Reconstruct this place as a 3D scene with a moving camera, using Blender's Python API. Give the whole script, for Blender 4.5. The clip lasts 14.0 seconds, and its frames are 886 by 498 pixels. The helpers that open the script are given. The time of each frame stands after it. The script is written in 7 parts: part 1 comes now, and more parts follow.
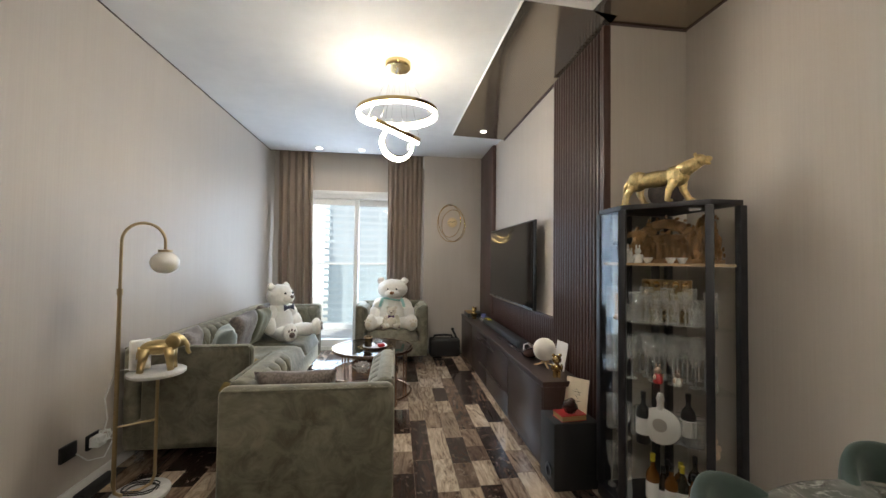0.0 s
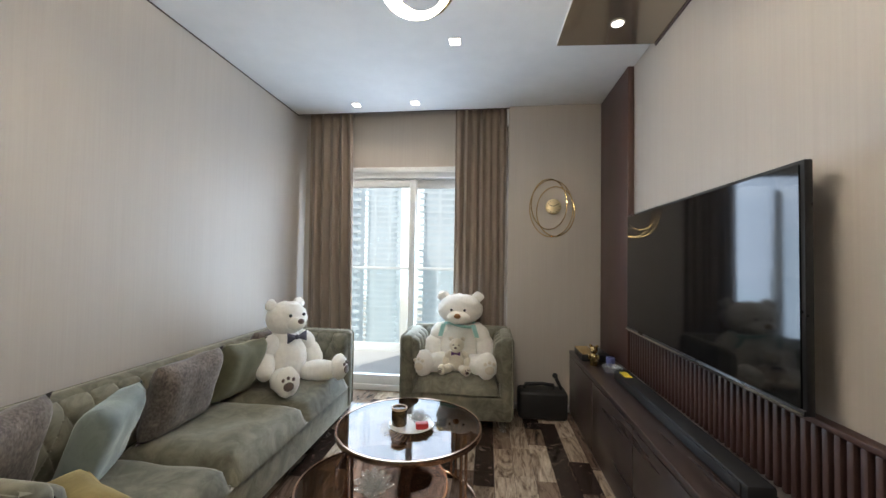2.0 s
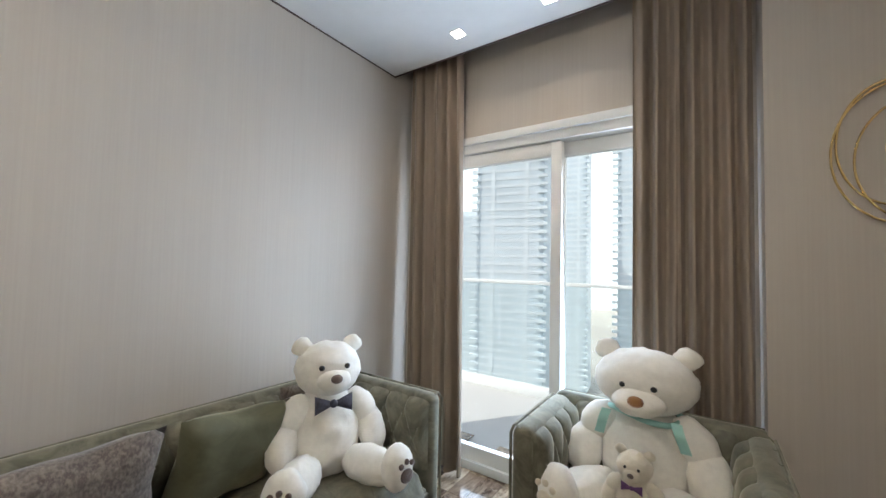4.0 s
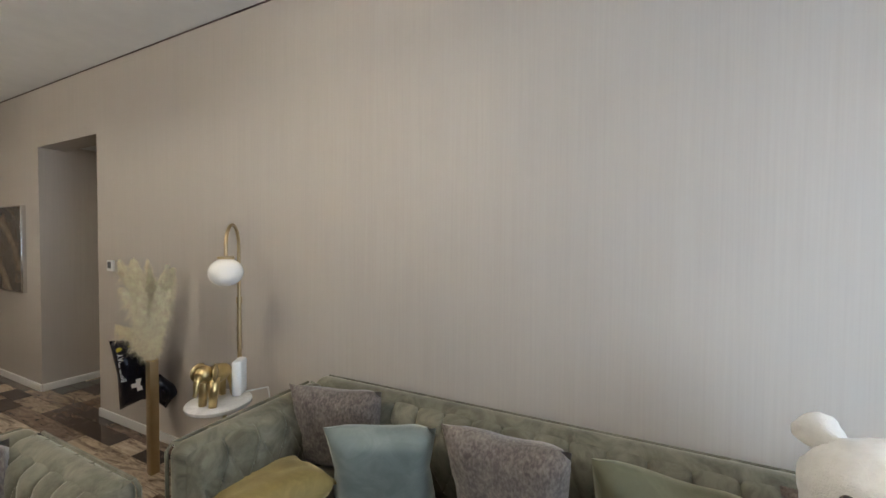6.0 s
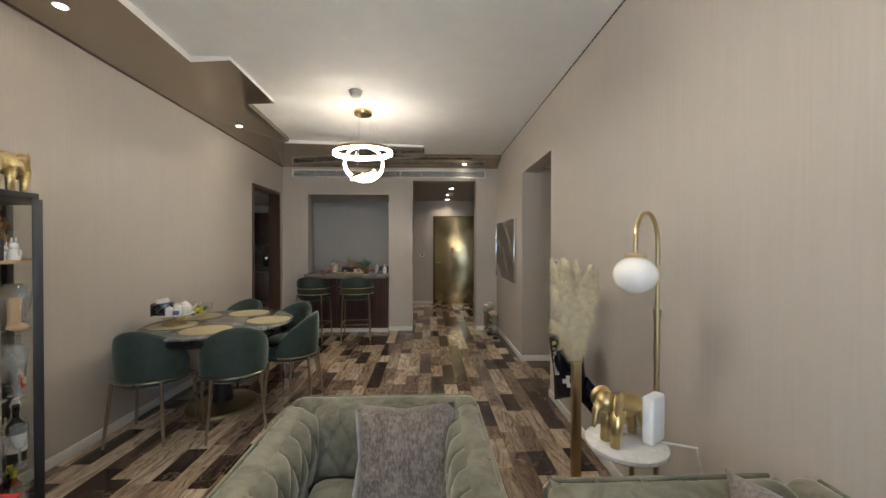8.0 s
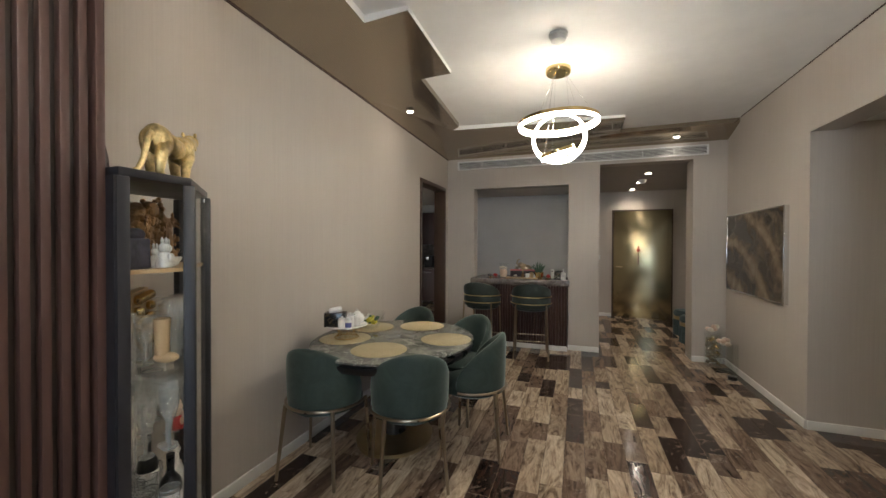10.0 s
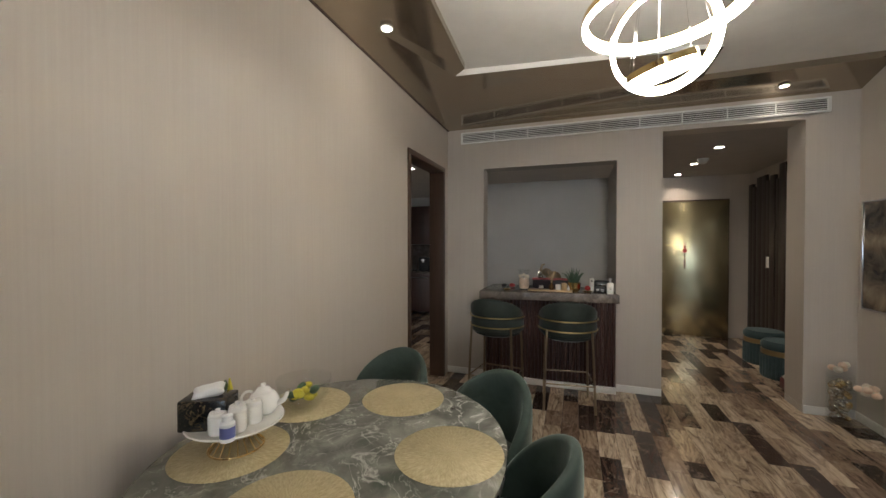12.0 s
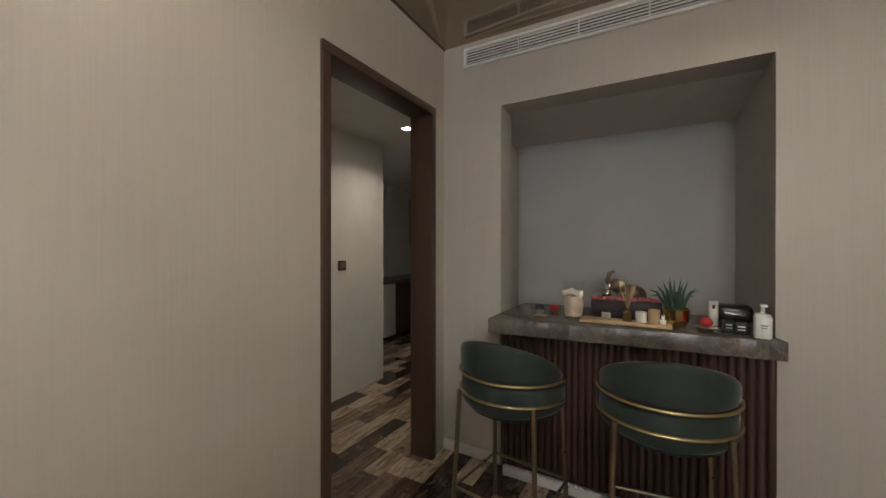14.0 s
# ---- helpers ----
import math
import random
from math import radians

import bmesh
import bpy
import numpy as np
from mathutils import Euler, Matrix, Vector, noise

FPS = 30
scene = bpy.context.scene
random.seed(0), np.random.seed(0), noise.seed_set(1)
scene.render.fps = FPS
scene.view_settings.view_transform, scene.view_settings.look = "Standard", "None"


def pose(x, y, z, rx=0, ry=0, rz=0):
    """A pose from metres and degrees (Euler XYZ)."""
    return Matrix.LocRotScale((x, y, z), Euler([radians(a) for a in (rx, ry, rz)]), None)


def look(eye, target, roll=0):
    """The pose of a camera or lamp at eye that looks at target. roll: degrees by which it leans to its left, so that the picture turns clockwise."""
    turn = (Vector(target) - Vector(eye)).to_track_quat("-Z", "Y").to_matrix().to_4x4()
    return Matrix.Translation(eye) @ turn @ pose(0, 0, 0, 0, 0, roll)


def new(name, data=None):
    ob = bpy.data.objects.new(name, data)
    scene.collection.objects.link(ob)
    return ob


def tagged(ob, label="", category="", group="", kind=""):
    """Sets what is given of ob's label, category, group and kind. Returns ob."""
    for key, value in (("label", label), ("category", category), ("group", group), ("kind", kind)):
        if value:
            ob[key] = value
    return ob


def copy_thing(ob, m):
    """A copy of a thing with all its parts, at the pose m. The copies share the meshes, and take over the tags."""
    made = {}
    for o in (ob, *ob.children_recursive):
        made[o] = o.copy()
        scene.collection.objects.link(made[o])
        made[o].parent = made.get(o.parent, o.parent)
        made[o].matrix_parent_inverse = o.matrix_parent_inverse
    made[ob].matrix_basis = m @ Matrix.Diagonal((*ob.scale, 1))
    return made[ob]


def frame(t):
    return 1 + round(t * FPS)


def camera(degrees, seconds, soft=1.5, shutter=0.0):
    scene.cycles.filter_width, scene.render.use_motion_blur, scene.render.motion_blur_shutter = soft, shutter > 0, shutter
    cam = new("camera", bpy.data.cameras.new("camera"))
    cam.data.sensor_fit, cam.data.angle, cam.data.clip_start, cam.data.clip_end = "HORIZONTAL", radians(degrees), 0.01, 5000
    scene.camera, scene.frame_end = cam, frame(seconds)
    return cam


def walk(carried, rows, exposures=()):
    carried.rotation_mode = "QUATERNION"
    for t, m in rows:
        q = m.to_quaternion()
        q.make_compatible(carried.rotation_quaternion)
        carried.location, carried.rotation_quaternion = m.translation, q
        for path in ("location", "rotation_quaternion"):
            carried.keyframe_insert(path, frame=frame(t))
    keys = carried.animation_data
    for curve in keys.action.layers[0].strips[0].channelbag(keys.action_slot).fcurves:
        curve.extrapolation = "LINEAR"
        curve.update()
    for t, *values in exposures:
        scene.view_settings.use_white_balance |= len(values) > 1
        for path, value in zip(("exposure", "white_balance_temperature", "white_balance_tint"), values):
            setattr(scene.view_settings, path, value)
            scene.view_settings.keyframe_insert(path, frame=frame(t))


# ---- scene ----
cam = camera(98.9, 14.0)
PATH = [
    (0, (1.794, 2.632, 1.376), (2.038, 4.616, 1.43), 0.7),
    (0.5, (1.822, 3.111, 1.376), (1.98, 5.104, 1.433), 0.7),
    (1, (1.881, 3.576, 1.36), (1.971, 5.573, 1.421), 0.9),
    (1.5, (1.969, 4.044, 1.372), (1.893, 6.042, 1.434), 0.8),
    (2, (2.009, 4.506, 1.401), (1.768, 6.491, 1.458), 0.9),
    (2.2, (2.028, 4.681, 1.397), (1.739, 6.659, 1.458), 1.1),
    (4.3, (1.976, 6.265, 1.475), (0.574, 7.69, 1.545), 1.6),
    (4.5, (1.989, 6.369, 1.509), (0.405, 7.59, 1.536), 1.5),
    (5, (1.893, 6.57, 1.5), (0.007, 7.233, 1.521), 2.0),
    (5.5, (1.785, 6.715, 1.506), (-0.213, 6.629, 1.496), 1.9),
    (6, (1.593, 6.801, 1.5), (-0.208, 5.933, 1.449), 0.4),
    (6.5, (1.428, 6.815, 1.478), (-0.004, 5.419, 1.44), 0.1),
    (7, (1.31, 6.763, 1.456), (0.334, 5.017, 1.429), 0.4),
    (7.5, (1.232, 6.604, 1.436), (0.712, 4.673, 1.413), 0.3),
    (8, (1.161, 6.425, 1.441), (1.087, 4.426, 1.422), 0.1),
    (8.5, (1.152, 6.217, 1.445), (1.429, 4.236, 1.43), 0.1),
    (9, (1.265, 5.91, 1.447), (1.78, 3.977, 1.432), -0.0),
    (9.2, (1.302, 5.793, 1.447), (1.898, 3.884, 1.429), 0.2),
    (10.25, (1.87, 5.42, 1.455), (2.55, 3.54, 1.432), 0.2),
    (11.3, (2.136, 4.695, 1.477), (2.912, 2.851, 1.449), 0.2),
    (11.5, (2.18, 4.548, 1.479), (2.927, 2.694, 1.45), 0.1),
    (12, (2.225, 4.111, 1.466), (2.884, 2.223, 1.438), -0.0),
    (12.5, (2.17, 3.643, 1.434), (2.792, 1.742, 1.412), 0.1),
    (13, (2.163, 3.17, 1.422), (2.79, 1.271, 1.401), 0.2),
    (13.5, (2.188, 2.724, 1.428), (2.927, 0.866, 1.396), 0.2),
    (14, (2.311, 2.284, 1.381), (3.299, 0.546, 1.376), 0.0),
]
walk(cam, [(t, look(eye, target, roll)) for t, eye, target, roll in PATH], [(0.0, 0.59), (2.0, 0.50), (4.5, 0.41), (7.0, 0.57), (9.0, 0.72), (12.0, 0.69), (14.0, 0.75)])

# ---- world, sun, large lights ----
world = bpy.data.worlds.new("world")
scene.world = world
scene.cycles.transparent_max_bounces = 32
world.use_nodes = True
wn = world.node_tree.nodes
sky = wn.new("ShaderNodeTexSky")
sky.sky_type = "NISHITA"
sky.sun_disc = False
sky.sun_elevation = radians(58)
sky.sun_rotation = radians(200)
sky.air_density, sky.dust_density = 1.2, 3.0
world.node_tree.links.new(sky.outputs[0], wn["Background"].inputs[0])
wn["Background"].inputs[1].default_value = 0.14

sun = new("sun", bpy.data.lights.new("sun", "SUN"))
sun.data.energy, sun.data.angle, sun.data.color = 2.2, radians(0.6), (1.0, 0.95, 0.88)
sun.matrix_world = look((0, 0, 0), (0.3, 0.45, -0.85))

# daylight of the sky in the opening of the balcony door
day = new("daylight", bpy.data.lights.new("daylight", "AREA"))
day.data.shape, day.data.size, day.data.size_y = "RECTANGLE", 1.6, 2.1
day.data.energy, day.data.color = 55, (0.61, 0.77, 1.0)
day.matrix_world = look((1.15, 8.56, 1.2), (1.25, 6.0, 1.0))


# ---- materials ----
def nodes_of(name):
    m = bpy.data.materials.new(name)
    m.use_nodes = True
    t = m.node_tree
    return m, t, t.nodes["Principled BSDF"]


def ramp(t, fac, stops):
    r = t.nodes.new("ShaderNodeValToRGB")
    while len(r.color_ramp.elements) < len(stops):
        r.color_ramp.elements.new(0.5)
    for e, (p, c) in zip(r.color_ramp.elements, stops):
        e.position, e.color = p, (*c, 1)
    t.links.new(fac, r.inputs[0])
    return r.outputs[0]


def coords(t, scale=(1, 1, 1), world_space=False):
    if world_space:
        out = t.nodes.new("ShaderNodeNewGeometry").outputs["Position"]
    else:
        out = t.nodes.new("ShaderNodeTexCoord").outputs["Object"]
    mp = t.nodes.new("ShaderNodeMapping")
    mp.inputs["Scale"].default_value = scale
    t.links.new(out, mp.inputs[0])
    return mp.outputs[0]


def noise_node(t, vec, scale, detail=4.0, rough=0.55, dist=0.0):
    n = t.nodes.new("ShaderNodeTexNoise")
    n.inputs["Scale"].default_value = scale
    n.inputs["Detail"].default_value = detail
    n.inputs["Roughness"].default_value = rough
    n.inputs["Distortion"].default_value = dist
    t.links.new(vec, n.inputs["Vector"])
    return n.outputs[0]


def mixed(t, fac, a, b, mode="MIX"):
    m = t.nodes.new("ShaderNodeMix")
    m.data_type, m.blend_type = "RGBA", mode
    for sock, v in ((m.inputs[0], fac), (m.inputs[6], a), (m.inputs[7], b)):
        if isinstance(v, (int, float)):
            sock.default_value = v
        elif isinstance(v, tuple):
            sock.default_value = (*v, 1)
        else:
            t.links.new(v, sock)
    return m.outputs[2]


def bumped(t, p, height, strength, distance=0.002):
    b = t.nodes.new("ShaderNodeBump")
    b.inputs["Strength"].default_value, b.inputs["Distance"].default_value = strength, distance
    t.links.new(height, b.inputs["Height"])
    t.links.new(b.outputs[0], p.inputs["Normal"])


def mat(name, col, rough=0.5, metal=0.0, var=0.12, scale=6.0, bump=0.15, bscale=90.0, sheen=0.0, coat=0.0, stretch=(1, 1, 1), world_space=False, rvar=0.1, depth=0.002):
    m, t, p = nodes_of(name)
    v = coords(t, stretch, world_space)
    big, fine = noise_node(t, v, scale), noise_node(t, v, bscale, 3)
    lo, hi = tuple(c * (1 - var) for c in col), tuple(min(1, c * (1 + var)) for c in col)
    base = ramp(t, big, [(0.3, lo), (0.7, hi)])
    base = mixed(t, 0.25 * min(1, var * 4), base, ramp(t, fine, [(0.3, lo), (0.7, hi)]), "MIX")
    t.links.new(base, p.inputs["Base Color"])
    r = t.nodes.new("ShaderNodeMapRange")
    r.inputs["To Min"].default_value, r.inputs["To Max"].default_value = max(0.02, rough - rvar), min(1, rough + rvar)
    t.links.new(big, r.inputs["Value"])
    t.links.new(r.outputs[0], p.inputs["Roughness"])
    p.inputs["Metallic"].default_value = metal
    p.inputs["Sheen Weight"].default_value = sheen
    p.inputs["Sheen Roughness"].default_value = 0.4
    p.inputs["Coat Weight"].default_value = coat
    p.inputs["Coat Roughness"].default_value = 0.08
    if bump:
        bumped(t, p, fine, bump, depth)
    return m


def wallpaper_mat():
    m, t, p = nodes_of("wallpaper")
    v = coords(t, (1, 1, 0.018), True)
    streak = noise_node(t, v, 95, 3, 0.6)
    wide = noise_node(t, v, 14, 2)
    blot = noise_node(t, coords(t, (1, 1, 1), True), 0.9, 3)
    thread = noise_node(t, coords(t, (1, 1, 0.25), True), 420, 2)
    c = ramp(t, streak, [(0.25, (0.474, 0.426, 0.379)), (0.75, (0.533, 0.486, 0.437))])
    c = mixed(t, 0.25, c, ramp(t, wide, [(0.3, (0.470, 0.421, 0.367)), (0.7, (0.530, 0.486, 0.428))]))
    c = mixed(t, 0.18, c, ramp(t, blot, [(0.3, (0.425, 0.377, 0.331)), (0.7, (0.530, 0.481, 0.428))]))
    t.links.new(c, p.inputs["Base Color"])
    p.inputs["Roughness"].default_value = 0.52
    p.inputs["Specular IOR Level"].default_value = 0.42
    bumped(t, p, mixed(t, 0.5, streak, thread), 0.3, 0.001)
    return m


def plank_mat():
    """Printed strips of wood with a polished coat; each strip takes its own tone and grain."""
    m, t, p = nodes_of("strip_floor")
    info, geo = t.nodes.new("ShaderNodeObjectInfo"), t.nodes.new("ShaderNodeNewGeometry")
    add = t.nodes.new("ShaderNodeMath")
    add.operation = "ADD"
    t.links.new(info.outputs["Random"], add.inputs[0])
    t.links.new(geo.outputs["Random Per Island"], add.inputs[1])
    frac = t.nodes.new("ShaderNodeMath")
    frac.operation = "FRACT"
    t.links.new(add.outputs[0], frac.inputs[0])
    rnd = frac.outputs[0]
    shift = t.nodes.new("ShaderNodeVectorMath")
    shift.operation = "MULTIPLY_ADD"
    t.links.new(rnd, shift.inputs[0])
    shift.inputs[1].default_value = (37, 61, 13)
    t.links.new(geo.outputs["Position"], shift.inputs[2])
    mp = t.nodes.new("ShaderNodeMapping")
    mp.inputs["Scale"].default_value = (1, 0.20, 1)
    t.links.new(shift.outputs[0], mp.inputs[0])
    grain = noise_node(t, mp.outputs[0], 9.5, 7, 0.64, 3.4)
    fine = noise_node(t, mp.outputs[0], 90, 4, 0.6, 0.6)
    vein = noise_node(t, shift.outputs[0], 7, 5, 0.6, 2.2)
    tone = ramp(t, rnd, [(0.0, (0.040, 0.025, 0.021)), (0.26, (0.066, 0.042, 0.034)), (0.36, (0.150, 0.104, 0.079)), (0.52, (0.235, 0.170, 0.125)), (0.66, (0.38, 0.300, 0.222)), (1.0, (0.53, 0.44, 0.345))])
    tone.node.color_ramp.interpolation = "LINEAR"
    dark = mixed(t, 1.0, tone, ramp(t, grain, [(0.33, (0.30, 0.255, 0.235)), (0.44, (0.72, 0.68, 0.65)), (0.52, (1.0, 0.98, 0.95)), (0.66, (1.30, 1.29, 1.26))]), "MULTIPLY")
    dark = mixed(t, 0.35, dark, mixed(t, 1.0, dark, ramp(t, fine, [(0.35, (0.55, 0.5, 0.46)), (0.65, (1.25, 1.25, 1.22))]), "MULTIPLY"))
    pale = ramp(t, vein, [(0.60, (0, 0, 0)), (0.63, (1, 1, 1)), (0.655, (0, 0, 0))])
    c = mixed(t, pale, dark, mixed(t, 0.5, dark, (0.40, 0.33, 0.26)))
    t.links.new(c, p.inputs["Base Color"])
    rr = t.nodes.new("ShaderNodeMapRange")
    rr.inputs["To Min"].default_value, rr.inputs["To Max"].default_value = 0.07, 0.15
    t.links.new(grain, rr.inputs["Value"])
    t.links.new(rr.outputs[0], p.inputs["Roughness"])
    p.inputs["Specular IOR Level"].default_value = 0.6
    bumped(t, p, grain, 0.06, 0.001)
    return m


def marble_mat(name, base, mid, vein, rough=0.12, scale=3.0):
    m, t, p = nodes_of(name)
    v = coords(t)
    cloud = noise_node(t, v, scale * 1.4, 6, 0.6, 0.8)
    thin = noise_node(t, v, scale, 8, 0.55, 2.6)
    thin2 = noise_node(t, v, scale * 2.3, 6, 0.6, 2.0)
    patch = noise_node(t, v, scale * 0.9, 4, 0.6, 0.5)
    c = ramp(t, cloud, [(0.32, base), (0.5, tuple((i + j) / 2.4 for i, j in zip(base, mid))), (0.68, mid)])
    line = ramp(t, thin, [(0.482, (0, 0, 0)), (0.498, (1, 1, 1)), (0.512, (0, 0, 0))])
    c = mixed(t, mixed(t, 1.0, line, ramp(t, patch, [(0.42, (0.08, 0.08, 0.08)), (0.6, (0.95, 0.95, 0.95))]), "MULTIPLY"), c, vein)
    c = mixed(t, ramp(t, thin2, [(0.58, (0, 0, 0)), (0.66, (0.5, 0.5, 0.5)), (0.70, (0, 0, 0))]), c, vein)
    t.links.new(c, p.inputs["Base Color"])
    p.inputs["Roughness"].default_value = rough
    return m


def radial_weave():
    """Fibres running out from the middle of a round mat."""
    m, t, p = nodes_of("gold_woven_vinyl")
    v = coords(t)
    gr, ln, cb_ = t.nodes.new("ShaderNodeTexGradient"), t.nodes.new("ShaderNodeVectorMath"), t.nodes.new("ShaderNodeCombineXYZ")
    gr.gradient_type, ln.operation = "RADIAL", "LENGTH"
    t.links.new(v, gr.inputs[0])
    t.links.new(v, ln.inputs[0])
    t.links.new(gr.outputs[1], cb_.inputs[0])
    t.links.new(ln.outputs["Value"], cb_.inputs[1])
    mp = t.nodes.new("ShaderNodeMapping")
    mp.inputs["Scale"].default_value = (46, 14, 1)
    t.links.new(cb_.outputs[0], mp.inputs[0])
    fib, cloud = noise_node(t, mp.outputs[0], 3.0, 4, 0.7), noise_node(t, v, 9, 3)
    c = ramp(t, fib, [(0.3, (0.27, 0.215, 0.12)), (0.5, (0.46, 0.385, 0.225)), (0.7, (0.62, 0.54, 0.35))])
    c = mixed(t, 0.3, c, ramp(t, cloud, [(0.35, (0.34, 0.275, 0.15)), (0.65, (0.55, 0.47, 0.29))]))
    t.links.new(c, p.inputs["Base Color"])
    p.inputs["Roughness"].default_value, p.inputs["Metallic"].default_value = 0.45, 0.15
    bumped(t, p, fib, 0.6, 0.002)
    return m


def pane_mat(name, tint, gloss=0.03, rough=0.0, edge=0.6, milk=0.0, cut=0.0):
    """Thin glass: clear to look through, glossy towards grazing angles. milk mixes in diffuse white in place of
    sparkle.
    """
    m, t, p = nodes_of(name)
    t.nodes.remove(p)
    tr, gl, mx, lw = (t.nodes.new("ShaderNode" + k) for k in ("BsdfTransparent", "BsdfGlossy", "MixShader", "LayerWeight"))
    tr.inputs[0].default_value = (*tint, 1)
    gl.inputs["Roughness"].default_value = rough
    lw.inputs[0].default_value = 0.5
    pw, ma = t.nodes.new("ShaderNodeMath"), t.nodes.new("ShaderNodeMath")
    pw.operation, ma.operation, ma.use_clamp = "POWER", "MULTIPLY_ADD", True
    pw.inputs[1].default_value = 4.0
    ma.inputs[1].default_value, ma.inputs[2].default_value = edge, gloss
    t.links.new(lw.outputs["Facing"], pw.inputs[0])
    t.links.new(pw.outputs[0], ma.inputs[0])
    t.links.new(ma.outputs[0], mx.inputs[0])
    t.links.new(tr.outputs[0], mx.inputs[1])
    t.links.new(gl.outputs[0], mx.inputs[2])
    out = mx.outputs[0]
    if cut:
        bp = t.nodes.new("ShaderNodeBump")
        bp.inputs["Strength"].default_value, bp.inputs["Distance"].default_value = cut, 0.006
        t.links.new(noise_node(t, coords(t), 75, 2), bp.inputs["Height"])
        t.links.new(bp.outputs[0], gl.inputs["Normal"])
    if milk:
        df, m2 = t.nodes.new("ShaderNodeBsdfDiffuse"), t.nodes.new("ShaderNodeMixShader")
        df.inputs[0].default_value, m2.inputs[0].default_value = (0.85, 0.87, 0.86, 1), milk
        t.links.new(out, m2.inputs[1])
        t.links.new(df.outputs[0], m2.inputs[2])
        out = m2.outputs[0]
    t.links.new(out, t.nodes["Material Output"].inputs[0])
    return m


def glow_mat(name, col, power):
    m, t, p = nodes_of(name)
    p.inputs["Base Color"].default_value = (0.9, 0.9, 0.9, 1)
    p.inputs["Emission Color"].default_value = (*col, 1)
    p.inputs["Emission Strength"].default_value = power
    return m


def plush_mat(name, col):
    m, t, p = nodes_of(name)
    v = coords(t)
    tuft, fibre = noise_node(t, v, 38, 4, 0.6), noise_node(t, v, 260, 3)
    c = ramp(t, tuft, [(0.3, tuple(k * 0.92 for k in col)), (0.65, col)])
    t.links.new(c, p.inputs["Base Color"])
    p.inputs["Roughness"].default_value = 0.95
    p.inputs["Sheen Weight"].default_value = 0.6
    bumped(t, p, mixed(t, 0.6, tuft, fibre), 0.75, 0.008)
    return m


def velvet_mat(name, col, light):
    m, t, p = nodes_of(name)
    v = coords(t)
    nap, crush, fibre = noise_node(t, v, 2.6, 5, 0.62, 0.8), noise_node(t, v, 8, 6, 0.68, 1.2), noise_node(t, v, 320, 2)
    c = mixed(t, 0.5, ramp(t, nap, [(0.40, col), (0.62, light)]), ramp(t, crush, [(0.40, col), (0.60, light)]))
    t.links.new(c, p.inputs["Base Color"])
    p.inputs["Roughness"].default_value = 0.72
    p.inputs["Sheen Weight"].default_value = 0.95
    p.inputs["Sheen Roughness"].default_value = 0.35
    p.inputs["Sheen Tint"].default_value = (*[min(1, 0.25 + k * 2.0) for k in light], 1)
    bumped(t, p, mixed(t, 0.5, crush, fibre), 0.25, 0.003)
    return m


def art_mat():
    m, t, p = nodes_of("abstract_print")
    v = coords(t, (1, 1, 1))
    w = t.nodes.new("ShaderNodeTexWave")
    w.wave_type, w.rings_direction = "RINGS", "X"
    w.inputs["Scale"].default_value, w.inputs["Distortion"].default_value = 0.75, 3.0
    w.inputs["Detail"].default_value, w.inputs["Detail Scale"].default_value = 4, 1.6
    t.links.new(v, w.inputs["Vector"])
    n = noise_node(t, v, 5, 6, 0.65, 1.2)
    c = ramp(t, w.outputs[1], [(0.0, (0.02, 0.016, 0.014)), (0.45, (0.05, 0.04, 0.033)), (0.8, (0.12, 0.085, 0.055)), (1.0, (0.30, 0.23, 0.15))])
    c = mixed(t, 0.45, c, ramp(t, n, [(0.4, (0.03, 0.025, 0.02)), (0.7, (0.34, 0.27, 0.19))]))
    t.links.new(c, p.inputs["Base Color"])
    p.inputs["Roughness"].default_value = 0.25
    return m


WALLPAPER, STRIPS = wallpaper_mat(), plank_mat()
CEIL = mat("ceiling_paint", (0.78, 0.775, 0.76), 0.85, var=0.03, bump=0.05, bscale=150, world_space=True)
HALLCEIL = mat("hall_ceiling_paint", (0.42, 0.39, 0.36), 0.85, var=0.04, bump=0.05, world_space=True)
GAP = mat("shadow_gap_trim", (0.08, 0.05, 0.045), 0.7, var=0.1)
SOFFIT = mat("bronze_lacquer", (0.41, 0.345, 0.265), 0.12, 0.8, var=0.06, scale=1.5, bump=0.0, bscale=30, rvar=0.04, world_space=True)
NICHECEIL = mat("niche_ceiling_paint", (0.74, 0.67, 0.61), 0.85, var=0.04, bump=0.05, world_space=True)
NICHEWALL = mat("grey_plaster", (0.47, 0.465, 0.455), 0.8, var=0.05, scale=2, bump=0.1, world_space=True)
WHITE = mat("white_paint", (0.74, 0.73, 0.70), 0.45, var=0.04, bump=0.04)
PVC = mat("white_frame_plastic", (0.80, 0.81, 0.80), 0.35, var=0.03, bump=0.03)
WOOD = mat("dark_wood", (0.074, 0.038, 0.031), 0.42, var=0.4, scale=5, bump=0.2, bscale=60, stretch=(1, 1, 0.06))
CONSOLE = mat("espresso_veneer", (0.054, 0.037, 0.033), 0.3, var=0.3, scale=4, bump=0.08, bscale=70, stretch=(1, 0.06, 1))
FRAMEWOOD = mat("walnut_frame", (0.064, 0.037, 0.025), 0.38, var=0.35, scale=4, bump=0.12, bscale=60, stretch=(1, 1, 0.06))
CURTAIN = mat("taupe_curtain", (0.27, 0.21, 0.16), 0.75, var=0.1, scale=10, bump=0.35, bscale=260, sheen=0.3, stretch=(1, 1, 0.3))
SOFA = velvet_mat("sage_velvet", (0.082, 0.076, 0.048), (0.235, 0.220, 0.160))
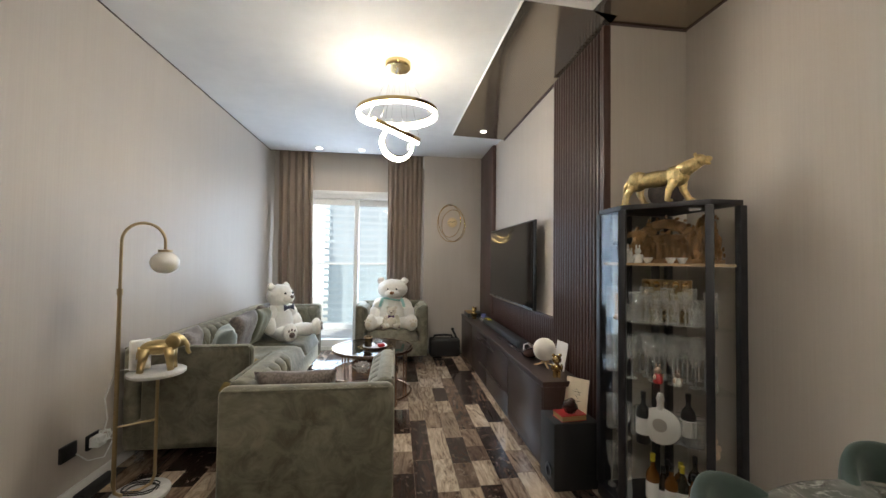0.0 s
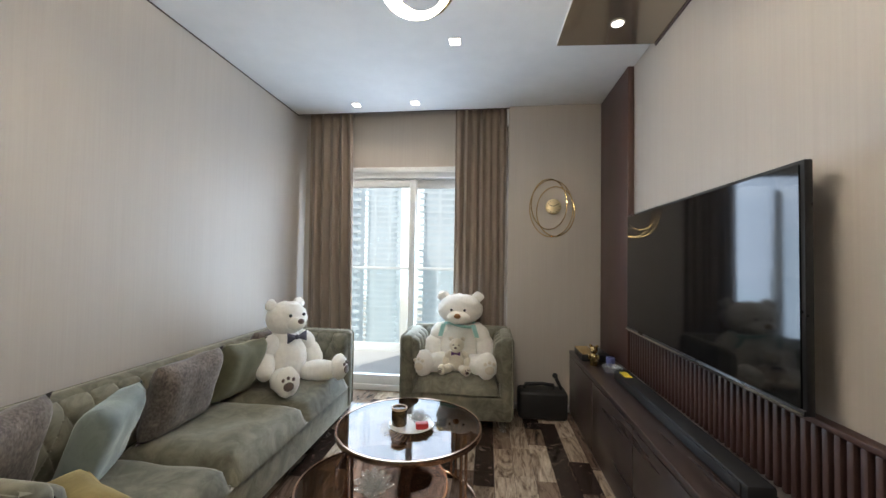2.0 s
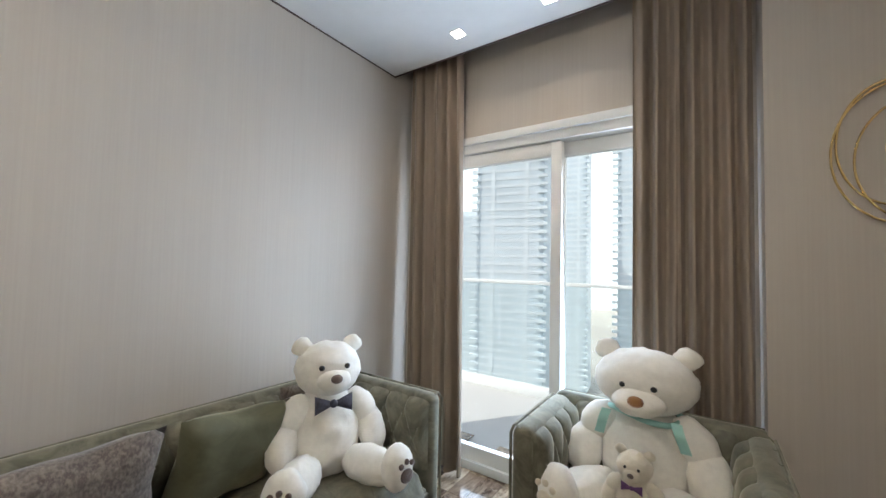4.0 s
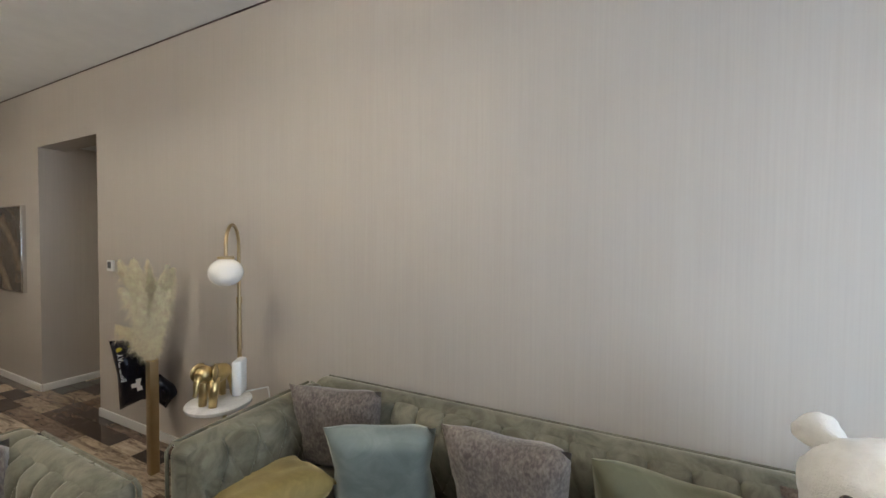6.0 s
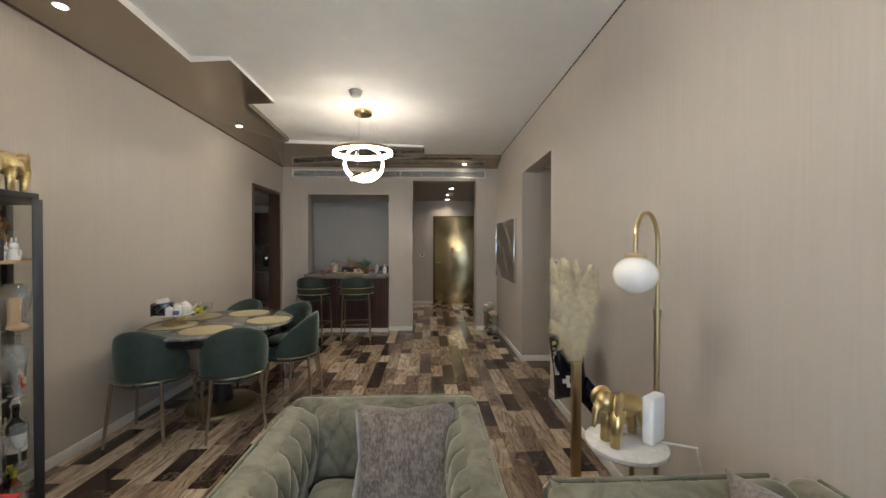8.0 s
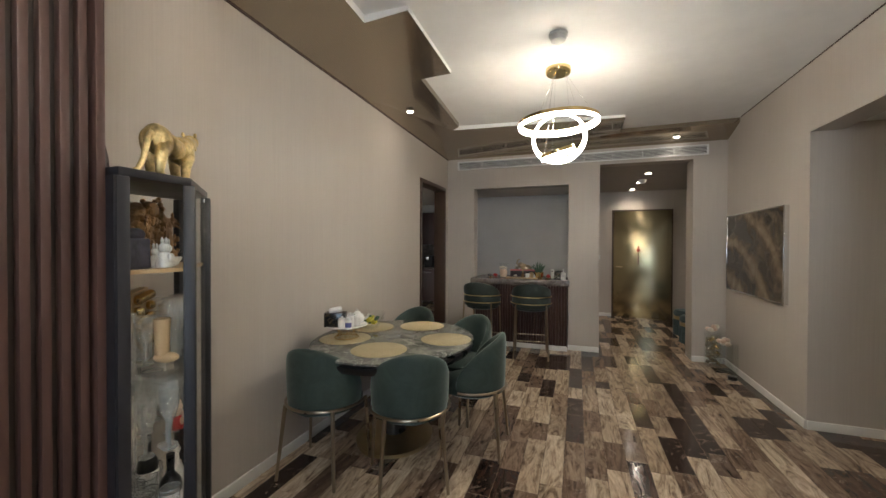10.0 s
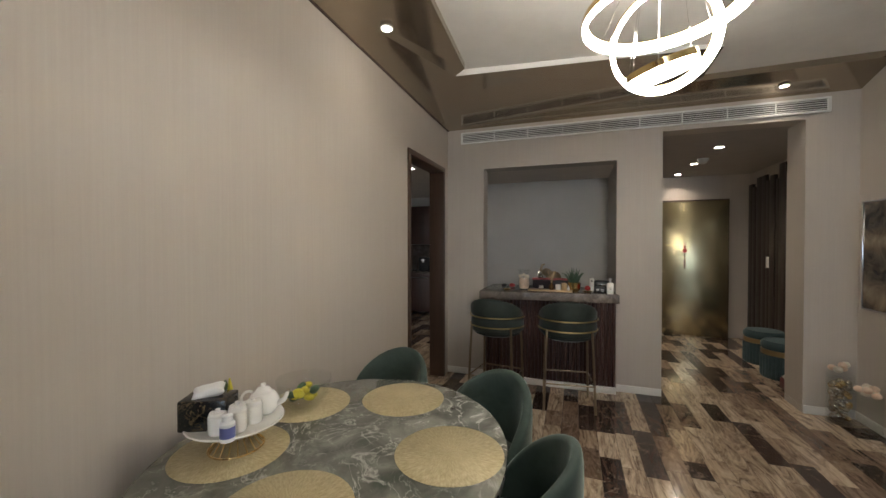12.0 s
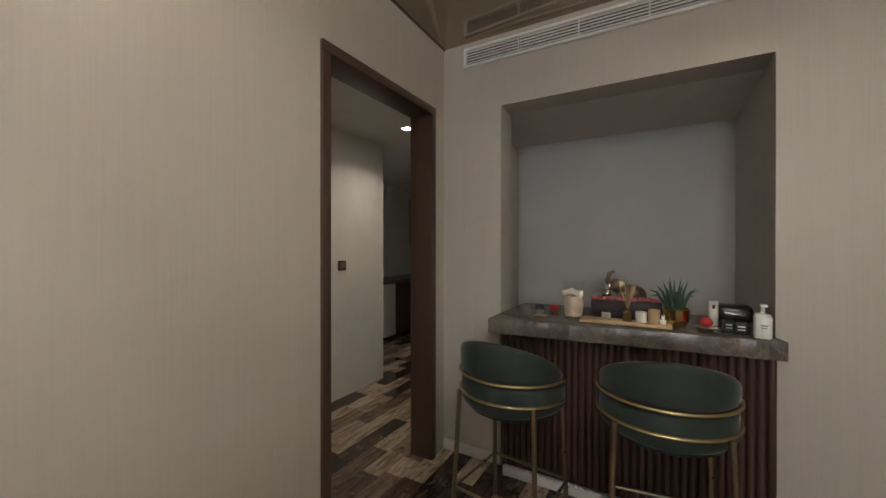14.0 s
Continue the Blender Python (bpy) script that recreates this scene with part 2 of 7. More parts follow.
STOOLGREEN = velvet_mat("deep_green_velvet", (0.013, 0.021, 0.018), (0.025, 0.036, 0.031))
GREEN = velvet_mat("bottle_green_velvet", (0.021, 0.037, 0.031), (0.041, 0.065, 0.054))
TEALV = velvet_mat("teal_velvet", (0.022, 0.048, 0.056), (0.040, 0.078, 0.086))
CUSHTEAL = velvet_mat("dusty_teal_velvet", (0.155, 0.185, 0.175), (0.235, 0.27, 0.25))
CUSHOCHRE = velvet_mat("ochre_velvet", (0.20, 0.145, 0.045), (0.33, 0.25, 0.085))
CUSHGREEN = velvet_mat("olive_velvet", (0.10, 0.098, 0.055), (0.15, 0.145, 0.085))


def worn_weave():
    m, t, p = nodes_of("faded_woven_cloth")
    v = coords(t)
    wear, fine = noise_node(t, v, 14, 6, 0.7, 0.4), noise_node(t, coords(t, (1.4, 1, 0.8)), 75, 4)
    c = ramp(t, wear, [(0.38, (0.080, 0.060, 0.050)), (0.52, (0.150, 0.118, 0.100)), (0.68, (0.29, 0.245, 0.205))])
    c = mixed(t, 0.5, c, ramp(t, fine, [(0.4, (0.07, 0.053, 0.045)), (0.65, (0.27, 0.23, 0.195))]))
    t.links.new(c, p.inputs["Base Color"])
    p.inputs["Roughness"].default_value = 0.85
    p.inputs["Sheen Weight"].default_value = 0.3
    bumped(t, p, fine, 0.4, 0.003)
    return m


WEAVE = worn_weave()
PLUSH = plush_mat("white_plush", (0.90, 0.87, 0.80))
PLUSHC = plush_mat("cream_plush", (0.76, 0.69, 0.56))
PAD = plush_mat("brown_plush", (0.13, 0.085, 0.07))
BLACK = mat("black_lacquer", (0.012, 0.012, 0.013), 0.3, var=0.2, bump=0.05)
BLACKMATT = mat("black_plastic", (0.016, 0.016, 0.017), 0.55, var=0.2, bump=0.15)
CABINET = mat("black_ash_frame", (0.017, 0.017, 0.021), 0.45, var=0.2, bump=0.1)
BRASS = mat("brushed_brass", (0.50, 0.385, 0.225), 0.34, 1.0, var=0.08, bump=0.05)
ROSE = mat("rose_gold_steel", (0.55, 0.36, 0.25), 0.2, 1.0, var=0.08, bump=0.03)
GOLD = mat("gold_leaf", (0.72, 0.57, 0.29), 0.36, 1.0, var=0.28, scale=46, bump=0.75, bscale=85, rvar=0.12, depth=0.005)
SATIN = mat("satin_brass", (0.58, 0.45, 0.22), 0.36, 1.0, var=0.06, bump=0.05)
GOLDS = mat("polished_gold", (0.75, 0.56, 0.26), 0.15, 1.0, var=0.06, bump=0.02)
DOORBRASS = mat("aged_brass_sheet", (0.43, 0.375, 0.23), 0.23, 0.9, var=0.10, scale=2.4, bump=0, bscale=6, rvar=0.02, stretch=(1, 1, 0.5))
ANTIQUE = mat("antique_brass", (0.33, 0.265, 0.19), 0.3, 1.0, var=0.1, bump=0.05)
CHROME = mat("chrome", (0.7, 0.7, 0.7), 0.12, 1.0, var=0.05, bump=0)
SILVER = mat("silver_bauble", (0.62, 0.58, 0.5), 0.2, 1.0, var=0.15, bump=0)
MARBLE = marble_mat("green_grey_marble", (0.070, 0.078, 0.066), (0.27, 0.27, 0.24), (0.60, 0.59, 0.55), 0.09, 3.8)
SLAB = marble_mat("brown_grey_stone", (0.095, 0.078, 0.067), (0.20, 0.168, 0.145), (0.25, 0.215, 0.19), 0.25, 5.0)
WMARBLE = marble_mat("white_marble", (0.72, 0.71, 0.69), (0.82, 0.81, 0.79), (0.55, 0.54, 0.53), 0.2, 5.0)
CERAMIC = mat("white_ceramic", (0.80, 0.79, 0.76), 0.18, var=0.03, bump=0)
OPAL = mat("opal_glass", (0.86, 0.83, 0.78), 0.25, var=0.02, bump=0)
MOON = mat("moon_lamp_shell", (0.80, 0.75, 0.68), 0.7, var=0.08, scale=12, bump=0.4, bscale=40)
PAPER = mat("white_card", (0.78, 0.77, 0.75), 0.7, var=0.03)
PALEWOOD = mat("pale_wood", (0.52, 0.36, 0.20), 0.5, var=0.15, stretch=(1, 1, 0.2))
CARVED = mat("carved_brown_wood", (0.27, 0.145, 0.055), 0.5, var=0.5, scale=14, bump=0.9, bscale=45, depth=0.012)
RED = mat("red_lacquer", (0.45, 0.03, 0.03), 0.35, var=0.1)
YELLOW = mat("yellow_paper", (0.75, 0.62, 0.05), 0.6, var=0.05)
BLUE = mat("blue_plastic", (0.10, 0.12, 0.32), 0.4, var=0.1)
TEAL = mat("mint_ribbon", (0.35, 0.62, 0.57), 0.6, var=0.1)
PURPLE = mat("purple_ribbon", (0.13, 0.05, 0.16), 0.6, var=0.2)
NAVY = mat("navy_check_ribbon", (0.05, 0.05, 0.075), 0.6, var=0.7, scale=60)
CHOC = mat("chocolate_glaze", (0.05, 0.022, 0.018), 0.25, var=0.2, bump=0.3)
LEAF = mat("aloe_leaf", (0.06, 0.115, 0.07), 0.5, var=0.3)
LEMON = mat("yellow_petals", (0.62, 0.55, 0.06), 0.6, var=0.3, scale=20)
PETAL = mat("blush_petals", (0.72, 0.55, 0.42), 0.7, var=0.2, scale=20)
PAMPAS = mat("pampas_plume", (0.95, 0.78, 0.57), 0.9, var=0.25, scale=30, bump=0.4)
TWIG = mat("dry_stem", (0.42, 0.30, 0.16), 0.8, var=0.2)
MAT_GOLD = radial_weave()
FOIL = mat("black_foil", (0.012, 0.012, 0.02), 0.14, 0.3, var=0.2, bump=0.3, bscale=14, depth=0.01)
LEATHER = mat("black_grille_cloth", (0.014, 0.013, 0.013), 0.5, var=0.3, bump=0.5, bscale=240)
STRAW = mat("brown_box_card", (0.36, 0.24, 0.10), 0.6, var=0.15)
WINE = mat("dark_bottle_glass", (0.02, 0.016, 0.010), 0.08, var=0.3, bump=0)
WHISKY = mat("amber_bottle_glass", (0.16, 0.06, 0.012), 0.1, var=0.3, bump=0)
SCREEN = mat("tv_screen", (0.006, 0.006, 0.007), 0.06, var=0.1, bump=0, rvar=0.01)
SCREEN.node_tree.nodes["Principled BSDF"].inputs["Specular IOR Level"].default_value = 0.36
GLASS = pane_mat("clear_glass", (0.975, 0.982, 0.978), 0.02, 0.0, 0.14)
PANE = pane_mat("window_glass", (0.95, 0.975, 0.975), 0.02, 0.0, 0.4)
SMOKED = pane_mat("bronze_glass", (0.50, 0.39, 0.32), 0.08, 0.0, 0.5)
# both carry some white in their colour to imitate glints
CRYSTAL = pane_mat("crystal", (0.985, 0.988, 0.985), 0.16, 0.03, 0.8, 0.13, 0.9)
CUT = pane_mat("glint_white_glass_edge", (0.93, 0.95, 0.94), 0.36, 0.03, 0.6, 0.24, 0.6)
RING = glow_mat("led_diffuser", (1.0, 0.928, 0.805), 32.0)
SPOT = glow_mat("downlight_lens", (1.0, 0.92, 0.82), 16.0)
CONCRETE = mat("balcony_concrete", (0.52, 0.51, 0.49), 0.8, var=0.06, scale=2)
# tower colours are paled and drawn together, haze painted in
TOWER = mat("hazed_tower_render", (0.70, 0.76, 0.79), 0.7, var=0.08, scale=0.2, bump=0)
TOWERGLASS = mat("hazed_tower_glazing", (0.61, 0.69, 0.735), 0.5, var=0.10, scale=0.12, bump=0)
TOWERSLAB = mat("hazed_tower_slabs", (0.70, 0.755, 0.785), 0.7, var=0.05, bump=0)
HAZE = glow_mat("hazy_sky", (0.88, 0.94, 0.98), 0.60)
EBONY = mat("near_black_wood", (0.034, 0.025, 0.022), 0.4, var=0.4, scale=5, bump=0.25, bscale=50, stretch=(1, 1, 0.06))
# distance haze is part of this colour as well
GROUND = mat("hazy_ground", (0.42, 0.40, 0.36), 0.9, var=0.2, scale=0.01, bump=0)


# ---- mesh building ----
class B:
    """Collects shapes into one mesh; mi is the material slot of what is added next."""

    def __init__(self):
        self.bm, self.mi = bmesh.new(), 0

    def take(self, other, m=None):
        if m is not None:
            bmesh.ops.transform(other, matrix=m, verts=other.verts)
        for f in other.faces:
            f.material_index, f.smooth = self.mi, True
        me = bpy.data.meshes.new("tmp")
        other.to_mesh(me)
        other.free()
        self.bm.from_mesh(me)
        bpy.data.meshes.remove(me)
        return self

    def box(self, c, s, bev=0.0, seg=2, rot=None):
        o = bmesh.new()
        bmesh.ops.create_cube(o, size=1.0)
        bmesh.ops.transform(o, matrix=Matrix.Diagonal((*s, 1)), verts=o.verts)
        if bev:
            bmesh.ops.bevel(o, geom=o.edges[:], offset=min(bev, 0.49 * min(s)), segments=seg, affect="EDGES", profile=0.5)
        return self.take(o, Matrix.Translation(c) @ (rot.to_4x4() if rot else Matrix()))

    def rect(self, x0, x1, y0, y1, z0, z1, bev=0.0, seg=2):
        return self.box(((x0 + x1) / 2, (y0 + y1) / 2, (z0 + z1) / 2), (x1 - x0, y1 - y0, z1 - z0), bev, seg)

    def rod(self, a, b, r, r2=None, seg=12):
        a, b = Vector(a), Vector(b)
        o = bmesh.new()
        bmesh.ops.create_cone(o, cap_ends=True, segments=seg, radius1=r, radius2=r if r2 is None else r2, depth=(b - a).length)
        return self.take(o, Matrix.Translation((a + b) / 2) @ (b - a).to_track_quat("Z", "Y").to_matrix().to_4x4())

    def ball(self, c, r, rot=None, seg=16):
        o = bmesh.new()
        bmesh.ops.create_uvsphere(o, u_segments=seg, v_segments=max(6, seg * 2 // 3), radius=1)
        s = r if isinstance(r, tuple) else (r, r, r)
        return self.take(o, Matrix.Translation(c) @ (rot.to_4x4() if rot else Matrix()) @ Matrix.Diagonal((*s, 1)))

    def lathe(self, profile, c=(0, 0, 0), seg=24, m=None):
        o = bmesh.new()
        rings = []
        for r, z in profile:
            rings.append([o.verts.new((r * math.cos(2 * math.pi * i / seg), r * math.sin(2 * math.pi * i / seg), z)) for i in range(seg)] if r > 1e-5 else [o.verts.new((0, 0, z))])
        for a, b in zip(rings, rings[1:]):
            for i in range(seg):
                j = (i + 1) % seg
                if len(a) == 1 and len(b) > 1:
                    o.faces.new((a[0], b[j], b[i]))
                elif len(b) == 1 and len(a) > 1:
                    o.faces.new((a[i], a[j], b[0]))
                elif len(a) > 1:
                    o.faces.new((a[i], a[j], b[j], b[i]))
        bmesh.ops.recalc_face_normals(o, faces=o.faces)
        return self.take(o, Matrix.Translation(c) @ (m or Matrix()))

    def tube(self, pts, r, seg=8, closed=False):
        o = bmesh.new()
        pts = [Vector(p) for p in pts]
        n, rings = len(pts), []
        ref = None
        for i, p in enumerate(pts):
            d = (pts[(i + 1) % n] - pts[i - 1]) if closed else (pts[min(i + 1, n - 1)] - pts[max(i - 1, 0)])
            d.normalize()
            if ref is None:
                ref = d.orthogonal().normalized()
            u = (ref - d * ref.dot(d)).normalized()
            ref, w = u, d.cross(u)
            rr = r[i] if isinstance(r, (list, tuple)) else r
            rings.append([o.verts.new(p + rr * (math.cos(2 * math.pi * k / seg) * u + math.sin(2 * math.pi * k / seg) * w)) for k in range(seg)])
        for i in range(n if closed else n - 1):
            a, b = rings[i], rings[(i + 1) % n]
            for k in range(seg):
                o.faces.new((a[k], a[(k + 1) % seg], b[(k + 1) % seg], b[k]))
        if not closed:
            o.faces.new(rings[0][::-1])
            o.faces.new(rings[-1])
        bmesh.ops.recalc_face_normals(o, faces=o.faces)
        return self.take(o)

    def grid(self, fn, nu, nv, m=None):
        o = bmesh.new()
        vs = [[o.verts.new(fn(u / nu, v / nv)) for v in range(nv + 1)] for u in range(nu + 1)]
        for i in range(nu):
            for j in range(nv):
                o.faces.new((vs[i][j], vs[i + 1][j], vs[i + 1][j + 1], vs[i][j + 1]))
        bmesh.ops.recalc_face_normals(o, faces=o.faces)
        return self.take(o, m)

    def prism(self, poly, z0, z1, bev=0.0):
        o = bmesh.new()
        lo, hi = [o.verts.new((x, y, z0)) for x, y in poly], [o.verts.new((x, y, z1)) for x, y in poly]
        n = len(poly)
        o.faces.new(lo[::-1])
        o.faces.new(hi)
        for i in range(n):
            o.faces.new((lo[i], lo[(i + 1) % n], hi[(i + 1) % n], hi[i]))
        bmesh.ops.recalc_face_normals(o, faces=o.faces)
        if bev:
            bmesh.ops.bevel(o, geom=o.edges[:], offset=bev, segments=2, affect="EDGES", profile=0.5)
        return self.take(o)

    def pillow(self, w, h, th, m=None, n=14):
        """A stuffed square cushion in the xz plane, thick along y, with pinched corners."""
        for side in (1, -1):
            def fn(u, v, side=side):
                a, b = 2 * u - 1, 2 * v - 1
                body = max(0.0, (1 - a**4) * (1 - b**4)) ** 0.45
                pull = 1 - 0.12 * (1 - abs(a * b)) * max(abs(a), abs(b)) ** 2
                wob = 0.05 * noise.noise(Vector((a * 2.3, b * 2.3, side * 3.0 + w * 9)))
                return (a * w / 2 * pull, side * th / 2 * body * (1 + wob * 3), b * h / 2 * pull)
            self.grid(fn, n, n, m)
        return self

    def done(self, name, mats, parent=None, label="", weld=0.0, angle=40):
        if weld:
            bmesh.ops.remove_doubles(self.bm, verts=self.bm.verts, dist=weld)
        me = bpy.data.meshes.new(name)
        self.bm.to_mesh(me)
        self.bm.free()
        for k in mats if isinstance(mats, (list, tuple)) else [mats]:
            me.materials.append(k)
        me.set_sharp_from_angle(angle=radians(angle))
        ob = new(name, me)
        if parent:
            ob.parent = parent
        if label:
            ob["label"] = label
        return ob


def part(name, b, material, parent, label="", **kw):
    return b.done(name, material, parent, label, **kw)


def thing(name, label, category, group="", m=None):
    ob = tagged(new(name), label, category, group)
    if m is not None:
        ob.matrix_basis = m
    return ob


def structure(ob, label="", category=""):
    return tagged(ob, label, category, kind="structure")


def arc(c, r, a0, a1, n, plane="xz"):
    out = []
    for i in range(n + 1):
        a = radians(a0 + (a1 - a0) * i / n)
        p, q = r * math.cos(a), r * math.sin(a)
        out.append({"xz": (c[0] + p, c[1], c[2] + q), "xy": (c[0] + p, c[1] + q, c[2]), "yz": (c[0], c[1] + p, c[2] + q)}[plane])
    return out


# ---- the shell ----
XT, XD, YE, YC, YW, ZC = 3.09, 3.60, 4.80, 8.20, 8.45, 2.90

b = B().rect(-0.2, 0, 2.85, 8.7, -0.05, 3.15).rect(-0.2, 0, -0.0, 1.74, -0.05, 3.15).rect(-0.2, 0, 1.74, 2.85, 2.35, 3.15)
structure(b.done("wall_west", WALLPAPER), "beige grey wallpapered wall with fine vertical streaks", "wall")
b = B().rect(-1.9, -0.2, 1.54, 1.74, -0.05, 2.6).rect(-1.9, -0.2, 2.85, 3.05, -0.05, 2.6).rect(-2.0, -1.9, 1.54, 3.05, -0.05, 2.6)
structure(b.done("wall_passage", WALLPAPER), "wallpapered side passage beyond the open doorway", "wall")
structure(B().rect(-1.9, -0.2, 1.74, 2.85, 2.40, 2.5).done("ceiling_passage", CEIL), "low white passage ceiling", "ceiling")
b = B().rect(XT, XT + 0.53, YE, 8.7, -0.05, 3.15)
structure(b.done("wall_tv", WALLPAPER), "projecting television wall in beige wallpaper", "wall")
b = B().rect(XD, XD + 0.14, 1.10, YE, -0.05, 3.15).rect(XD, XD + 0.14, -0.2, 0.145, -0.05, 3.15).rect(XD, XD + 0.14, 0.145, 1.10, 2.295, 3.15)
structure(b.done("wall_dining", WALLPAPER), "beige wallpapered wall beside the dining table", "wall")
b = B().rect(3.185, XD, -0.2, 0, -0.05, 3.15).rect(1.44, 1.84, -0.2, 0, -0.05, 3.15).rect(1.84, 3.185, -0.2, 0, 2.29, 3.15).rect(0.36, 1.44, -0.2, 0, 2.535, 3.15).rect(-0.2, 0.36, -0.3, 0, -0.05, 3.15)
structure(b.done("wall_bar", WALLPAPER), "beige wallpapered wall with bar niche and hall opening", "wall")
b = B().rect(1.64, 1.84, -1.2, -0.2, -0.05, 2.6).rect(3.42, 3.55, -1.2, -0.2, -0.05, 2.6)
structure(b.done("wall_niche_sides", WALLPAPER), "wallpapered cheeks of the bar niche", "wall")
structure(B().rect(1.84, 3.42, -1.2, -1.06, -0.05, 2.6).done("wall_niche_back", NICHEWALL), "plain grey back of the bar niche", "wall")
structure(B().rect(1.84, 3.42, -1.06, -0.2, 2.29, 2.4).done("ceiling_niche", NICHECEIL), "dim niche ceiling", "ceiling")
b = B().rect(2.19, XT, YC, YW + 0.25, -0.05, 3.15)
structure(b.done("wall_clock", WALLPAPER), "beige wallpapered pier beside the balcony door", "wall")
b = B().rect(0, 0.08, YW, YW + 0.25, -0.05, 3.15).rect(2.08, 2.19, YW, YW + 0.25, -0.05, 3.15).rect(0.08, 2.08, YW, YW + 0.25, 2.37, 3.15)
structure(b.done("wall_window", WALLPAPER), "wallpapered wall above the balcony door", "wall")
b = B().rect(0.002, XD - 0.002, 0.002, 8.24, ZC, ZC + 0.2).rect(0.002, 2.188, 8.24, YW, 3.1, 3.2)
structure(b.done("ceiling", CEIL), "smooth white plaster ceiling", "ceiling")
b = B().rect(0.0, 0.007, 0.4, 8.24, ZC - 0.007, ZC).rect(0.0, 2.19, 8.228, 8.24, ZC - 0.004, ZC + 0.03)
structure(b.done("trim_gap", GAP), "thin dark shadow gap along the ceiling edge", "trim")

# faceted bronze soffit
L, M_, H_, LT = 2.745, 2.85, 2.87, 2.85
plates = [
    [(XT, 7.12, LT), (2.45, 7.12, H_), (2.50, 4.70, H_), (2.92, 4.70, M_), (XT, 4.70, LT)],
    [(XD, YE, LT), (XT, YE, LT), (XT, 4.70, LT), (2.92, 4.70, M_), (3.0, 3.42, M_), (XD, 3.42, 2.815)],
    [(XD, 3.42, 2.815), (3.0, 3.42, M_), (2.70, 3.42, H_), (2.72, 2.53, H_), (2.98, 2.55, M_), (XD, 2.55, 2.80)],
    [(XD, 2.55, 2.80), (2.98, 2.55, M_), (3.06, 1.2, M_), (3.17, 1.10, M_), (3.42, 0, L), (XD, 0, L)],
    [(3.17, 1.10, M_), (1.23, 0.88, H_), (1.23, 0.33, M_), (1.0, 0, L), (3.42, 0, L)],
    [(1.23, 0.33, M_), (0, 0.36, M_), (0, 0, L), (1.0, 0, L)],
]
rim = [(XT, 7.12, LT), (2.45, 7.12, H_), (2.50, 4.70, H_), (2.92, 4.70, M_), (3.0, 3.42, M_), (2.70, 3.42, H_), (2.72, 2.53, H_), (2.98, 2.55, M_), (3.06, 1.2, M_), (3.17, 1.10, M_), (1.23, 0.88, H_), (1.23, 0.33, M_), (0, 0.36, M_)]
b = B()
o = bmesh.new()
for poly in plates:
    o.faces.new([o.verts.new(p) for p in poly])
bmesh.ops.triangulate(o, faces=o.faces[:])
b.take(o)
for k, (p, q) in enumerate(zip(rim, rim[1:])):
    b.mi = 0 if k in (7, 8, 11) else 1
    o = bmesh.new()
    o.faces.new([o.verts.new(v) for v in (p, q, (q[0], q[1], ZC + 0.01), (p[0], p[1], ZC + 0.01))])
    b.take(o)
structure(b.done("ceiling_soffit", [SOFFIT, CEIL], angle=3), "angular faceted bronze soffit with white edges", "soffit")
b = B().tube([(XD - 0.003, 0.0, L - 0.004), (XD - 0.003, 2.55, 2.796), (XD - 0.003, 3.42, 2.811), (XD - 0.003, YE, LT - 0.004)], 0.006, 6).rect(XT, XD, YE - 0.010, YE, LT - 0.012, LT - 0.002).rect(XT - 0.010, XT, YE, 7.12, LT - 0.012, LT - 0.002)
structure(b.done("trim_soffit", GAP), "thin dark line under the soffit", "trim")

# hall
b = B().rect(1.6, 1.7, -3.1, -0.2, -0.05, 2.6)
structure(b.done("wall_hall_east", WALLPAPER), "wallpapered hall wall", "wall")
b = B().rect(1.06, 1.6, -3.1, -2.92, -0.05, 2.6).rect(-0.3, -0.03, -3.1, -2.92, -0.05, 2.6).rect(-0.03, 1.06, -3.1, -2.92, 2.17, 2.6)
structure(b.done("wall_hall_end", WALLPAPER), "wallpapered hall wall around the entrance door", "wall")
structure(B().rect(-0.45, -0.3, -3.1, -0.3, -0.05, 2.6).done("wall_hall_west", WALLPAPER), "hall wall behind the wooden panels", "wall")
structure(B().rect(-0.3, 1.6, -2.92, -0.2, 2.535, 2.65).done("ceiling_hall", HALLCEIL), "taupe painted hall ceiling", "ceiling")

# kitchen beyond the door
b = B().rect(4.85, 4.98, -0.9, 1.6, -0.05, 2.6).rect(6.3, 6.4, -3.6, 1.6, -0.05, 2.6).rect(3.45, 6.4, -3.7, -3.6, -0.05, 2.6).rect(3.74, 4.85, 1.5, 1.6, -0.05, 2.6).rect(3.45, 3.55, -3.6, -1.2, -0.05, 2.6).rect(3.55, 3.74, -0.3, -0.2, -0.05, 2.6)
structure(b.done("wall_kitchen", WHITE), "plain cream kitchen walls", "wall")
structure(B().rect(3.74, 6.4, -0.2, 1.6, 2.47, 2.6).rect(3.55, 6.4, -3.6, -0.2, 2.47, 2.6).done("ceiling_kitchen", CEIL), "white kitchen ceiling", "ceiling")

